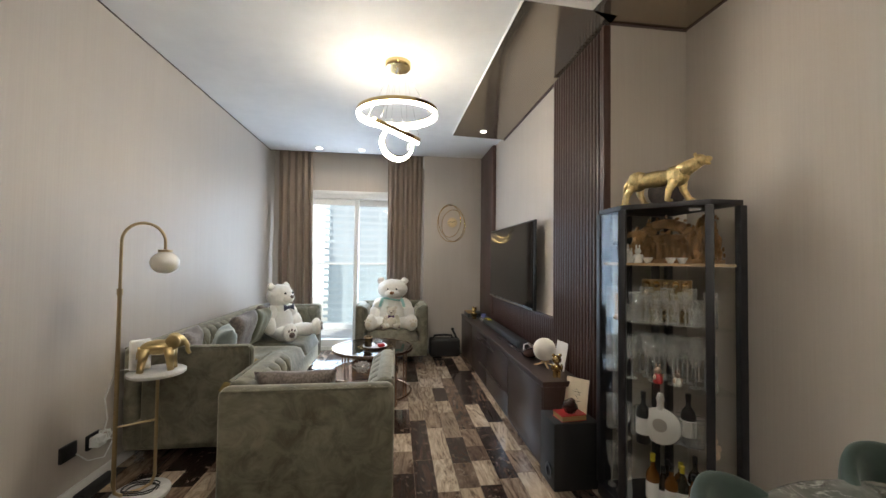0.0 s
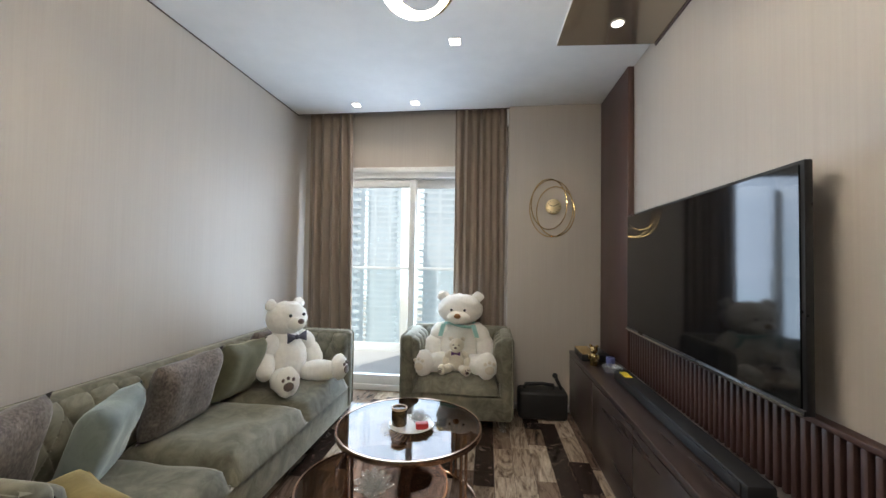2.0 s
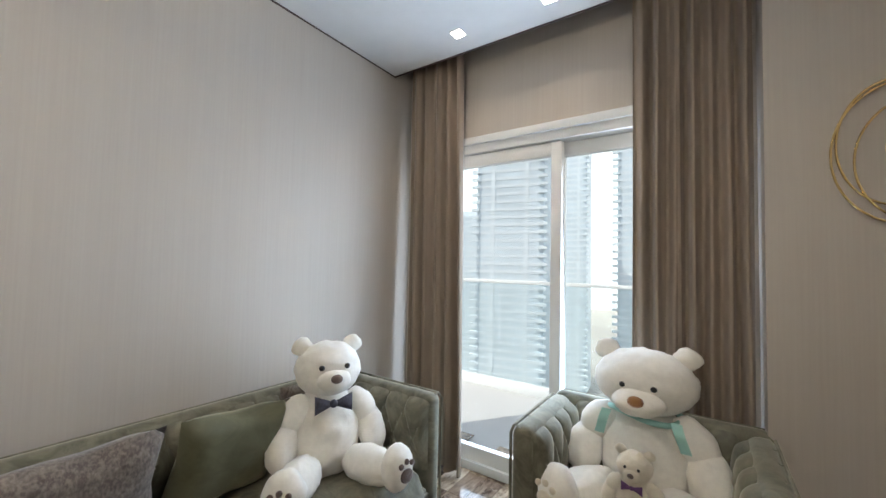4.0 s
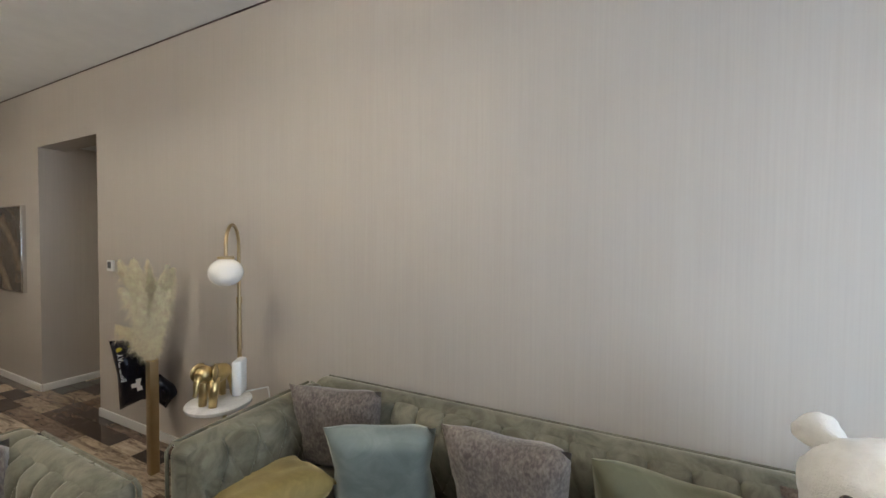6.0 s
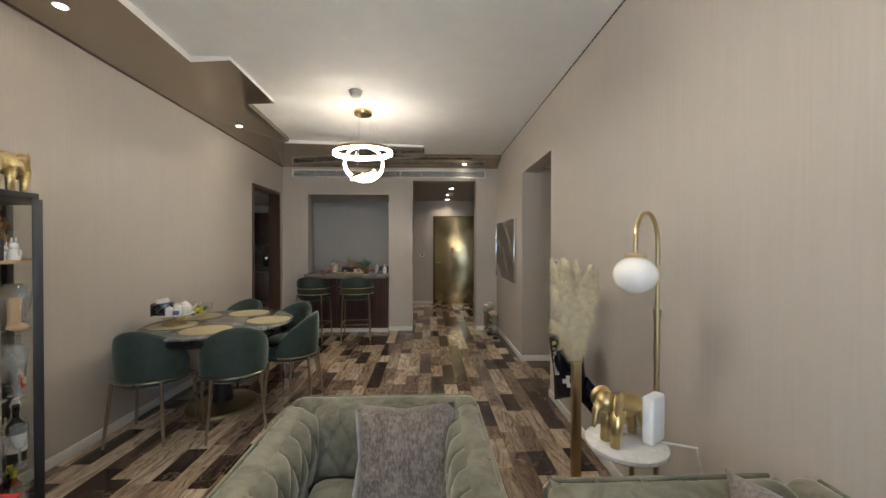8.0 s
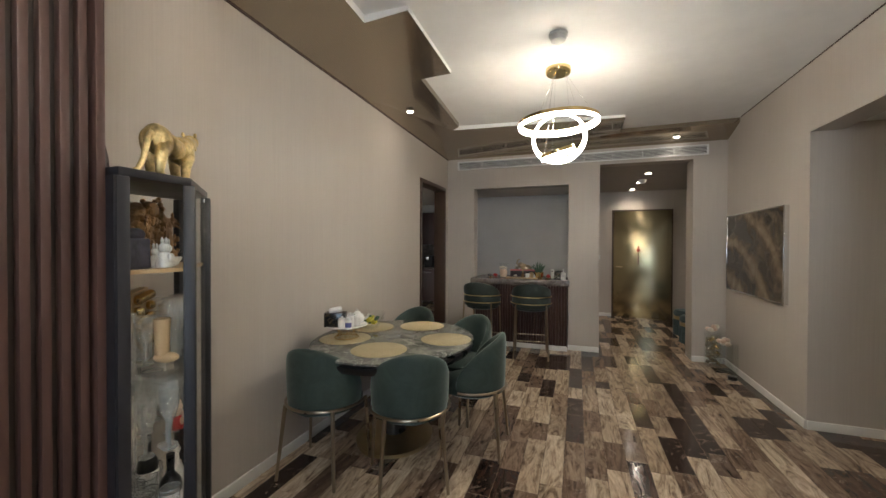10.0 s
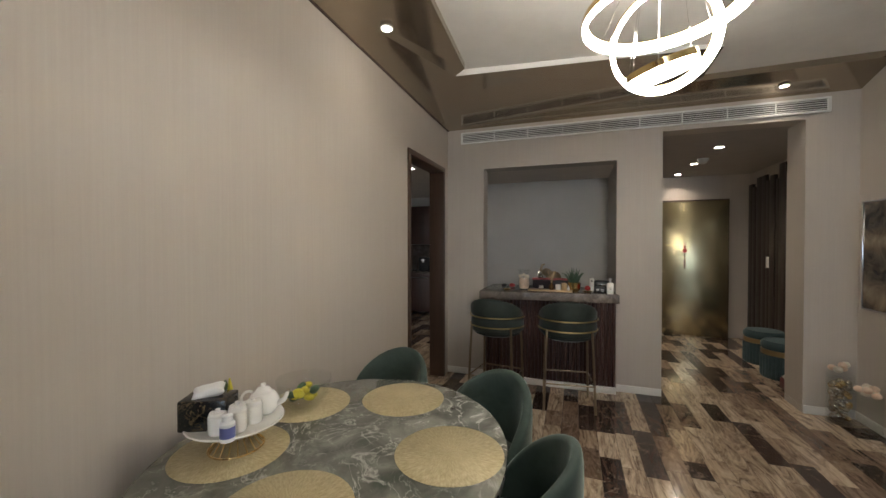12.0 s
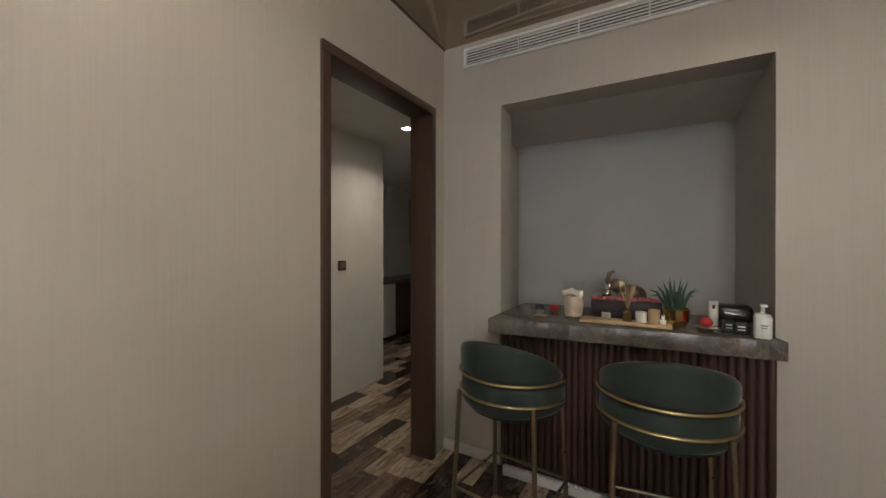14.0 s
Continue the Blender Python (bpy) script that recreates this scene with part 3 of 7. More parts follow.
# baseboards
b = B().rect(0, 0.014, 2.85, 8.2, 0, 0.07, 0.004).rect(0, 0.014, 0.0, 1.74, 0, 0.07, 0.004).rect(XD - 0.014, XD, 1.15, YE, 0, 0.07, 0.004).rect(XT, XD, YE - 0.014, YE, 0, 0.07, 0.004)
b.rect(3.185, XD, 0, 0.014, 0, 0.07, 0.004).rect(1.44, 1.84, 0, 0.014, 0, 0.07, 0.004).rect(0, 0.36, 0, 0.014, 0, 0.07, 0.004).rect(2.19, XT, YC - 0.014, YC, 0, 0.07, 0.004)
b.rect(0.346, 0.36, -0.3, 0, 0, 0.07, 0.004).rect(-1.9, 0, 1.74, 1.754, 0, 0.07, 0.004).rect(1.06, 1.6, -2.92, -2.906, 0, 0.07, 0.004)
structure(b.done("baseboard", WHITE), "low white skirting along the walls", "baseboard")

# ---- balcony door, balcony and the city ----
win = structure(new("window_1"), "white framed sliding balcony door with two glass leaves", "window")
b = B().rect(0.08, 2.08, YW + 0.02, YW + 0.16, 2.27, 2.37, 0.006).rect(0.08, 0.16, YW + 0.02, YW + 0.16, 0.06, 2.27, 0.006).rect(2.0, 2.08, YW + 0.02, YW + 0.16, 0.06, 2.27, 0.006).rect(0.08, 2.08, YW + 0.02, YW + 0.18, 0, 0.06, 0.006)
b.rect(0.08, 2.08, YW - 0.004, YW + 0.02, 2.33, 2.385, 0.004)
part("window_frame", b, PVC, win)
for n, (x0, x1, y, top) in enumerate([(0.16, 1.225, YW + 0.04, 2.265), (1.155, 2.0, YW + 0.10, 2.265)]):
    leaf = B().rect(x0, x0 + 0.07, y, y + 0.05, 0.06, top, 0.005).rect(x1 - 0.07, x1, y, y + 0.05, 0.06, top, 0.005).rect(x0 + 0.07, x1 - 0.07, y, y + 0.05, top - 0.09, top, 0.005).rect(x0 + 0.07, x1 - 0.07, y, y + 0.05, 0.06, 0.16, 0.005)
    leaf = part("sash", leaf, PVC, win)
    g = part("pane", B().rect(x0 + 0.06, x1 - 0.06, y + 0.02, y + 0.028, 0.15, top - 0.08), PANE, leaf)
    g.visible_shadow = False
structure(B().rect(-1.5, 4.0, YW + 0.25, 10.4, -0.22, -0.02).done("balcony_floor", CONCRETE), "pale balcony slab", "balcony")
rail = thing("balustrade", "glass balcony balustrade with a slim metal handrail", "railing")
part("handrail", B().rect(-1.4, 3.9, 10.27, 10.32, 1.24, 1.28, 0.006), PVC, rail)
part("base_channel", B().rect(-1.4, 3.9, 10.26, 10.33, -0.02, 0.10, 0.004), PVC, rail)
for i in range(4):
    g = part("glass_panel", B().rect(-1.38 + i * 1.31, -0.09 + i * 1.31, 10.29, 10.302, 0.10, 1.24), PANE, rail)
    g.visible_shadow = False
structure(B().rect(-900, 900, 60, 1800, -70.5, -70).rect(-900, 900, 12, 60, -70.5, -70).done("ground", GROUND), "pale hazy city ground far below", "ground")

dome = B().grid(lambda u, v: (700 * math.cos(math.pi * u), 20 + 700 * math.sin(math.pi * u), -120 + 620 * v), 32, 4).done("backdrop", HAZE)
structure(dome, "bright hazy white sky over the city", "sky")


def tower(x, y, w, d, z1, floors, turn):
    """A high-rise with a slab edge and a band of windows for each storey."""
    ob = thing("apartment_tower", "high-rise apartment tower with balconies and glazed bands, haze painted into its colours", "building", "towers beyond the balcony", pose(x, y, -70, 0, 0, turn))
    h = z1 + 70
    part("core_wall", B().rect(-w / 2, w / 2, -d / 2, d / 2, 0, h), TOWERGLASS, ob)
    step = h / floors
    # slabs and piers kept shallow, to flatten the towers like haze
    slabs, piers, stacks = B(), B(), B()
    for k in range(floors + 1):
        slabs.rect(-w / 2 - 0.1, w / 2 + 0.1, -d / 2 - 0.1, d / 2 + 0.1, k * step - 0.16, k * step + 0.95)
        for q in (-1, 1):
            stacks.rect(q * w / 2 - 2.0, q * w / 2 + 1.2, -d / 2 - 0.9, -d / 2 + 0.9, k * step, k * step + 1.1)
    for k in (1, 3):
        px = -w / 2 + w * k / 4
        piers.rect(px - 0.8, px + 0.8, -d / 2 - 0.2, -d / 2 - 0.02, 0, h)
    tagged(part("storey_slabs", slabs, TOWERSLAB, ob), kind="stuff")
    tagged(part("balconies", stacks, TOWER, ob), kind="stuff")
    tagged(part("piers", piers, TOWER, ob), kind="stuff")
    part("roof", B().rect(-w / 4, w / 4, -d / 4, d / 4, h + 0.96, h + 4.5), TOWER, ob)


tower(-62, 150, 26, 22, 62, 44, 12)
tower(-14, 190, 30, 24, 92, 54, 4)
tower(22, 165, 26, 24, 34, 38, -8)
tower(-64, 240, 18, 20, 130, 62, 6)
tower(84, 205, 34, 26, 84, 50, -16)
tower(-120, 210, 34, 26, 30, 34, 20)


def curtain(x0, x1, folds, seed, spread=0.0):
    """A floor-length pleated curtain hanging from the ceiling recess."""
    random.seed(seed)
    ph = [random.uniform(-0.5, 0.5) for _ in range(folds + 2)]
    nu = folds * 12

    def shape(u, v, off):
        k = u * folds
        i = int(k)
        amp = 0.026 + 0.012 * math.sin(ph[min(i, folds)] * 5) + 0.012 * (1 - v)
        x = x0 + (x1 - x0) * u + 0.008 * math.sin(3 * v + ph[min(i, folds)] * 4) * (1 - v) + spread * (0.4 + 0.6 * u) * (1 - v)
        y = 8.335 + amp * math.sin(2 * math.pi * k + 0.5 * math.sin(2 * v + i)) + 0.008 * noise.noise(Vector((u * 9, v * 3, seed)))
        return (x, y + off, 0.025 + v * 2.96)

    c = thing("curtain", "taupe floor-length pleated curtain hanging beside the balcony door", "curtain", "balcony door curtains")
    q = B().grid(lambda u, v: shape(u, v, 0), nu, 14).grid(lambda u, v: shape(u, v, 0.006), nu, 14)
    part("drape", q, CURTAIN, c, angle=180)
    part("heading_tape", B().rect(x0, x1, 8.30, 8.37, 2.986, 3.01, 0.004), CURTAIN, c)
    return c


curtain(0.09, 0.56, 5, 3, 0.06)
curtain(1.655, 2.165, 7, 8)
tr = thing("curtain_track", "white ceiling curtain track in the recess", "curtain track")
part("track", B().rect(0.03, 2.17, 8.32, 8.35, 3.011, 3.10, 0.003), PVC, tr)
part("end_bracket", B().rect(2.172, 2.186, 8.215, 8.25, 2.72, 2.885, 0.003), PVC, tr)

# ---- television wall ----
SLATX = XT - 0.04
panel = structure(new("wall_panel_slatted"), "dark wood slatted panelling round the television", "panelling")
part("backing_tall", B().rect(XT - 0.012, XT - 0.001, YE, 5.55, 0.0, LT - 0.016), EBONY, panel)
part("backing_low", B().rect(XT - 0.012, XT - 0.001, 5.55, 7.49, 0.6, 0.895), EBONY, panel)
part("dark_board", B().rect(SLATX - 0.006, XT - 0.001, 7.50, YC - 0.002, 0.6, ZC - 0.003, 0.003), WOOD, panel)
part("cap_rail", B().rect(SLATX - 0.006, XT - 0.001, 5.56, 7.495, 0.895, 0.915, 0.003), WOOD, panel)
part("edge_trim", B().rect(SLATX - 0.008, XT - 0.001, YE - 0.004, YE + 0.02, 0.0, LT - 0.016, 0.003), WOOD, panel)
tall = B().rect(-0.028, 0, -0.0115, 0.0115, 0, LT - 0.022, 0.005).done("slat", WOOD)
low = B().rect(-0.028, 0, -0.0115, 0.0115, 0, 0.293, 0.005).done("slat", WOOD)
tall.parent = low.parent = panel
tall.location, low.location = (XT - 0.0125, YE + 0.045, 0.002), (XT - 0.0125, 5.585, 0.6)


def repeat(ob, places):
    for p in places:
        c = ob.copy()
        scene.collection.objects.link(c)
        c.location = p


repeat(tall, [(XT - 0.0125, YE + 0.045 + i * 0.0415, 0.002) for i in range(1, 18)])
repeat(low, [(XT - 0.0125, 5.585 + i * 0.0415, 0.6) for i in range(1, 46)])

tv = thing("television", "large black flat television mounted on the wall", "television")
part("screen", B().rect(2.978, 2.984, 5.825, 7.315, 0.955, 1.72), SCREEN, tv)
part("bezel", B().rect(2.984, 3.010, 5.81, 7.33, 0.935, 1.735, 0.004).rect(2.976, 2.984, 5.81, 7.33, 0.935, 0.953, 0.002), BLACK, tv)
part("lower_edge", B().rect(2.972, 2.976, 5.81, 7.33, 0.935, 0.945), CHROME, tv, "bright metal lower edge")
part("wall_bracket", B().rect(3.01, XT - 0.001, 6.35, 6.8, 1.15, 1.5, 0.004), BLACKMATT, tv)

con = thing("tv_console", "long espresso wood television console under the screen", "console")
part("body", B().rect(2.775, XT - 0.045, 5.06, YC - 0.004, 0.0, 0.535, 0.004), CONSOLE, con)
part("top", B().rect(2.765, XT - 0.045, 5.05, YC - 0.004, 0.538, 0.575, 0.004), CONSOLE, con)
for i in range(4):
    part("drawer_front", B().rect(2.766, 2.774, 5.07 + i * 0.78, 5.84 + i * 0.78, 0.03, 0.53, 0.002), CONSOLE, con)

bar_ = thing("soundbar", "black soundbar lying along the console", "soundbar")
part("body", B().rect(2.90, 3.0, 5.95, 7.35, 0.577, 0.64, 0.012), BLACKMATT, bar_)
part("grille", B().rect(2.894, 2.90, 5.98, 7.32, 0.585, 0.632, 0.002), LEATHER, bar_)
part("label_sticker", B().rect(2.915, 2.965, 7.17, 7.30, 0.6405, 0.6415), YELLOW, bar_, "yellow sticker")

sub = thing("subwoofer", "black box subwoofer on the floor beside the console", "speaker")
part("cabinet", B().rect(2.745, 3.03, 4.82, 5.04, 0.0, 0.40, 0.006), BLACKMATT, sub)
part("port", B().lathe([(0.03, 0), (0.045, 0.004), (0.045, 0.012), (0.03, 0.012)], (2.744, 4.88, 0.1), 16, pose(0, 0, 0, 0, -90, 0)), BLACK, sub)


# ---- seating ----
def quilt(u, v):
    """Height of chevron channel quilting over a back, u along and v up."""
    if v > 0.74:
        return abs(math.sin(math.pi * u)) ** 0.3
    a, c = (u + 1.3 * v) % 1.0, (u - 1.3 * v) % 1.0
    return min(abs(math.sin(math.pi * a)), abs(math.sin(math.pi * c))) ** 0.22


def quilted_panel(length, height, cells, curve=0.035):
    """A padded panel in the xz plane facing +y, with rolled top."""
    def fn(u, v):
        q = quilt(u * cells, v)
        roll = max(0.0, v - 0.8) / 0.2
        end = min(1.0, (1 - abs(2 * u - 1)) * length / 0.05) ** 0.5
        return ((u - 0.5) * length, end * 0.029 * q * (1 - roll * 0.15) + end * curve * math.sin(math.pi * v) - 0.09 * roll**2.0, v * height - 0.012 * roll**3)
    return B().grid(fn, max(24, int(cells * 18)), 54)


def seat_unit(name, label, category, length, depth, back_h, seats, group=""):
    """A tuxedo sofa or armchair: base, quilted back and arms of one height, loose seat cushions, short clear feet. x along, back at y=0, front at +depth."""
    ob = thing(name, label, category, group)
    t, z0 = 0.105, 0.10
    base = B().rect(-length / 2 + 0.01, length / 2 - 0.01, 0.01, depth - 0.012, z0, 0.30, 0.02, 3)
    part("base", base, SOFA, ob)
    part("back", B().rect(-length / 2, length / 2, 0, t, z0 + 0.004, back_h, 0.045, 5), SOFA, ob)
    for s in (-1, 1):
        arm = B().rect(*sorted((s * length / 2, s * (length / 2 - t))), t + 0.003, depth, z0 + 0.004, back_h, 0.045, 5)
        arm = part("arm", arm, SOFA, ob)
        piping = B().tube([(s * (length / 2 - 0.004), depth - 0.004, z0 + 0.04), (s * (length / 2 - 0.004), depth - 0.004, back_h - 0.03), (s * (length / 2 - 0.010), depth - 0.02, back_h - 0.006), (s * (length / 2 - 0.010), 0.14, back_h - 0.004)], 0.007, 6)
        part("piping", piping, SOFA, arm)
        inner = quilted_panel(depth - t - 0.03, back_h - 0.40, max(3, round((depth - t) / 0.13)))
        inner = part("quilted_lining", inner, SOFA, ob, angle=60)
        inner.matrix_basis = pose(s * (length / 2 - t + 0.005), t + (depth - t) / 2, 0.41, 0, 0, 90 if s > 0 else -90)
    inner = part("quilted_back", quilted_panel(length - 2 * t - 0.03, back_h - 0.40, round((length - 2 * t) / 0.13)), SOFA, ob, angle=60)
    inner.matrix_basis = pose(0, t - 0.005, 0.41)
    part("back_piping", B().tube([(-length / 2 + 0.03, 0.006, back_h - 0.012), (length / 2 - 0.03, 0.006, back_h - 0.012)], 0.007, 6), SOFA, ob)
    w = (length - 2 * t - 0.012) / seats
    for i in range(seats):
        x0 = -length / 2 + t + 0.006 + i * w
        def top(u, v, x0=x0, i=i):
            a, c = 2 * u - 1, 2 * v - 1
            puff = ((1 - a**8) * (1 - c**8)) ** 0.4
            return (x0 + 0.003 + (w - 0.006) * u, t + 0.02 + (depth - t - 0.012) * v, 0.31 + 0.135 * puff + 0.012 * noise.noise(Vector((a * 1.5 + i * 4, c * 2, length))))
        cush = B().grid(top, 22, 16)
        cush.rect(x0 + 0.004, x0 + w - 0.004, t + 0.022, depth - 0.004, 0.302, 0.33, 0.01)
        part("seat_cushion", cush, SOFA, ob, angle=70)
    for sx in (-1, 1):
        for y in (0.08, depth - 0.08):
            part("foot", B().lathe([(0, 0.0), (0.026, 0.0), (0.03, 0.012), (0.014, 0.03), (0.03, 0.055), (0.024, 0.10), (0, 0.10)], (sx * (length / 2 - 0.08), y, 0), 14), CRYSTAL, ob, "clear faceted foot")
    return ob


sofa = seat_unit("sofa", "long sage green velvet sofa with chevron quilted back against the wall", "sofa", 2.42, 0.80, 0.775, 3)
sofa.matrix_basis = pose(0.03, 6.56, 0, 0, 0, -90)
chair_near = seat_unit("armchair", "sage green velvet tub armchair with quilted back, facing the coffee tables", "armchair", 0.86, 0.82, 0.73, 1, "sage armchairs")
chair_near.matrix_basis = pose(1.365, 4.60, 0, 0, 0, 0)
chair_far = seat_unit("armchair", "sage green velvet tub armchair holding a large teddy bear", "armchair", 0.93, 0.665, 0.77, 1, "sage armchairs")
chair_far.matrix_basis = pose(1.752, 8.28, 0, 0, 0, 180)


def cushion(label, w, h, th, m, material):
    ob = B().pillow(w, h, th).done("cushion", material, weld=0.0005, angle=80)
    ob.matrix_basis = m
    return tagged(ob, label, "cushion", "scatter cushions")


cushion("faded mauve woven scatter cushion leaning on the sofa back", 0.44, 0.42, 0.15, pose(0.26, 5.64, 0.64, 0, 0, -75) @ pose(0, 0, 0, -14, 0, 0), WEAVE)
cushion("dusty teal velvet scatter cushion on the sofa", 0.42, 0.39, 0.15, pose(0.38, 5.96, 0.615, 0, 0, -64) @ pose(0, 0, 0, -20, 0, 0), CUSHTEAL)
cushion("faded mauve woven scatter cushion in the middle of the sofa", 0.45, 0.43, 0.16, pose(0.33, 6.45, 0.645, 0, 0, -92) @ pose(0, 0, 0, -18, 2, 0), WEAVE)
cushion("olive green velvet scatter cushion beside the teddy bear", 0.45, 0.41, 0.16, pose(0.31, 6.93, 0.635, 0, 0, -90) @ pose(0, 0, 0, -20, -4, 0), CUSHGREEN)
cushion("faded mauve woven scatter cushion behind the teddy bear", 0.42, 0.40, 0.14, pose(0.23, 7.42, 0.64, 0, 0, -95) @ pose(0, 0, 0, -12, 3, 0), WEAVE)
cushion("ochre gold velvet cushion lying flat on the sofa seat", 0.45, 0.42, 0.15, pose(0.61, 5.56, 0.52, 0, 0, -20) @ pose(0, 0, 0, -78, 0, 0), CUSHOCHRE)
cushion("faded mauve woven scatter cushion leaning in the armchair", 0.43, 0.40, 0.15, pose(1.26, 4.86, 0.575, 0, 0, 2) @ pose(0, 0, 0, 20, 0, 0), WEAVE)


def fuzzed(b, amount, seed):
    for v in b.bm.verts:
        n_ = noise.noise(v.co * 22 + Vector((seed, 0, 0))) + 0.6 * noise.noise(v.co * 60)
        v.co += v.normal * amount * n_
    return b


NOSE = plush_mat("tan_felt", (0.34, 0.155, 0.05))


def teddy(name, label, m, s=1.0, ribbon=(NAVY,), cream=False, tie="bow", hw=1.0):
    """A seated plush bear as one mesh, facing +y, seat at z=0."""
    fur, pad = (PLUSHC if cream else PLUSH), (PLUSHC if tie == "scarf" else PAD)
    b = B()
    b.ball((0, 0.0, 0.205), (0.165, 0.15, 0.225), seg=48)
    b.ball((0, 0.0, 0.33), (0.125, 0.115, 0.14), seg=24)
    b.ball((0, 0.03, 0.535), (0.148 * hw, 0.135 * hw, 0.14), seg=48)
    low = 0.024 if tie == "scarf" else 0.0
    b.ball((0, 0.145 * hw, 0.495 - low), (0.072 * hw, 0.06, 0.055), seg=24)
    for q in (-1, 1):
        b.ball((q * 0.115 * hw, 0.015, 0.65), (0.05, 0.03, 0.048), seg=20)
        b.ball((q * 0.165, 0.03, 0.33), (0.07, 0.07, 0.10), Euler((0.1, -q * 0.6, 0)).to_matrix(), seg=18)
        b.ball((q * 0.215, 0.055, 0.20), (0.072, 0.075, 0.12), Euler((0.25, -q * 0.12, 0)).to_matrix(), seg=28)
        b.ball((q * 0.16, 0.20, 0.085), (0.088, 0.19, 0.085), Euler((0, 0, -q * 0.45)).to_matrix(), seg=30)
        b.ball((q * 0.235, 0.365, 0.11), (0.085, 0.06, 0.105), Euler((0, 0, -q * 0.42)).to_matrix(), seg=20)
    b.bm.normal_update()
    fuzzed(b, 0.008, 2 + s)
    b.mi = 4
    b.ball((0, 0.203 + 0.145 * (hw - 1), 0.510 - low), (0.028, 0.018, 0.022), seg=14)
    b.mi = 1
    for q in (-1, 1):
        f = Matrix.Translation((q * 0.259, 0.420, 0.11)) @ Euler((0, 0, -q * 0.42)).to_matrix().to_4x4()
        b.ball(f @ Vector((0, 0.0, -0.022)), (0.036, 0.008, 0.032), Euler((0, 0, -q * 0.3)).to_matrix(), seg=12)
        for k in (-1, 0, 1):
            b.ball(f @ Vector((k * 0.034, 0.0, 0.038 - 0.012 * abs(k))), (0.013, 0.007, 0.014), seg=10)
    b.mi = 2
    for q in (-1, 1):
        b.ball((q * (0.042 if low else 0.055) * hw, 0.158 + 0.135 * (hw - 1), 0.56 - low), 0.0115 if low else 0.0135, seg=12)
    b.mi = 3
    if tie == "bow":
        b.ball((0, 0.158, 0.385), (0.02, 0.017, 0.02), seg=12)
        for q in (-1, 1):
            b.grid(lambda u, v, q=q: (q * (0.012 + 0.075 * u), 0.158 + 0.018 * math.sin(3 * u) * math.sin(math.pi * v), 0.385 + (v - 0.5) * (0.026 + 0.062 * u)), 6, 5)
    else:
        b.tube([(0.125 * math.cos(a), 0.02 + 0.118 * math.sin(a), 0.40 + 0.014 * math.sin(2 * a)) for a in [2 * math.pi * i / 24 for i in range(24)]], 0.012, 8, True)
        for q in (-1, 1):
            b.grid(lambda u, v, q=q: (q * (0.10 + 0.035 * v + 0.03 * u), 0.135 + 0.012 * math.sin(5 * u), 0.41 - 0.11 * u), 6, 3)
    ob = b.done(name, [fur, pad, BLACK, *ribbon, NOSE if tie == "scarf" else PAD], angle=180)
    ob.matrix_basis = m @ Matrix.Diagonal((s * (1.1 if tie == "scarf" else 1.04), s, s, 1))
    return tagged(ob, label, "teddy bear", "")


teddy("teddy_bear", "large white plush teddy bear with navy bow tie on the sofa", pose(0.45, 7.33, 0.415, 0, 0, -116) @ pose(0, 0, 0, 5, 0, 0), 0.95, hw=1.08)
teddy("teddy_bear", "huge white plush teddy bear with mint scarf in the armchair", pose(1.75, 8.02, 0.40, 0, 0, 178) @ pose(0, 0, 0, 4, 0, 0), 1.02, (TEAL,), tie="scarf", hw=1.25)
teddy("toy_bear", "small cream plush bear with purple ribbon held by the big bear", pose(1.745, 7.80, 0.445, 0, 0, 176), 0.42, (PURPLE,), cream=True)


# ---- coffee tables ----
def round_table(label, x, y, z, r, turn):
    ob = thing("coffee_table", label, "coffee table", "nested coffee tables", pose(x, y, 0, 0, 0, turn))
    part("glass_top", B().lathe([(0, z - 0.008), (r - 0.012, z - 0.008), (r - 0.010, z), (0, z)], seg=48), SMOKED, ob, "smoked bronze glass top")
    part("rim", B().lathe([(r - 0.011, z - 0.026), (r, z - 0.026), (r + 0.002, z - 0.012), (r, z + 0.003), (r - 0.009, z + 0.003), (r - 0.009, z - 0.012), (r - 0.011, z - 0.026)], seg=48), ROSE, ob)
    for k in range(4):
        a = radians(45 + 90 * k)
        c, s_ = math.cos(a), math.sin(a)
        for d in (-0.05, 0.05):
            px, py = (r - 0.012) * math.cos(a + d), (r - 0.012) * math.sin(a + d)
            part("leg", B().rod((px, py, 0.0), (px, py, z - 0.026), 0.008), ROSE, ob)
    part("foot_ring", B().tube([((r - 0.012) * math.cos(i * math.pi / 20), (r - 0.012) * math.sin(i * math.pi / 20), 0.012) for i in range(40)], 0.010, 8, True), ROSE, ob)
    return ob


round_table("round coffee table with smoked glass top and rose gold frame", 1.57, 6.66, 0.46, 0.41, 10)
round_table("lower nested round coffee table with smoked glass top", 1.47, 6.30, 0.33, 0.36, 30)


# ---- dining ----
def rotated(x, y, facing):
    return pose(x, y, 0, 0, 0, facing)


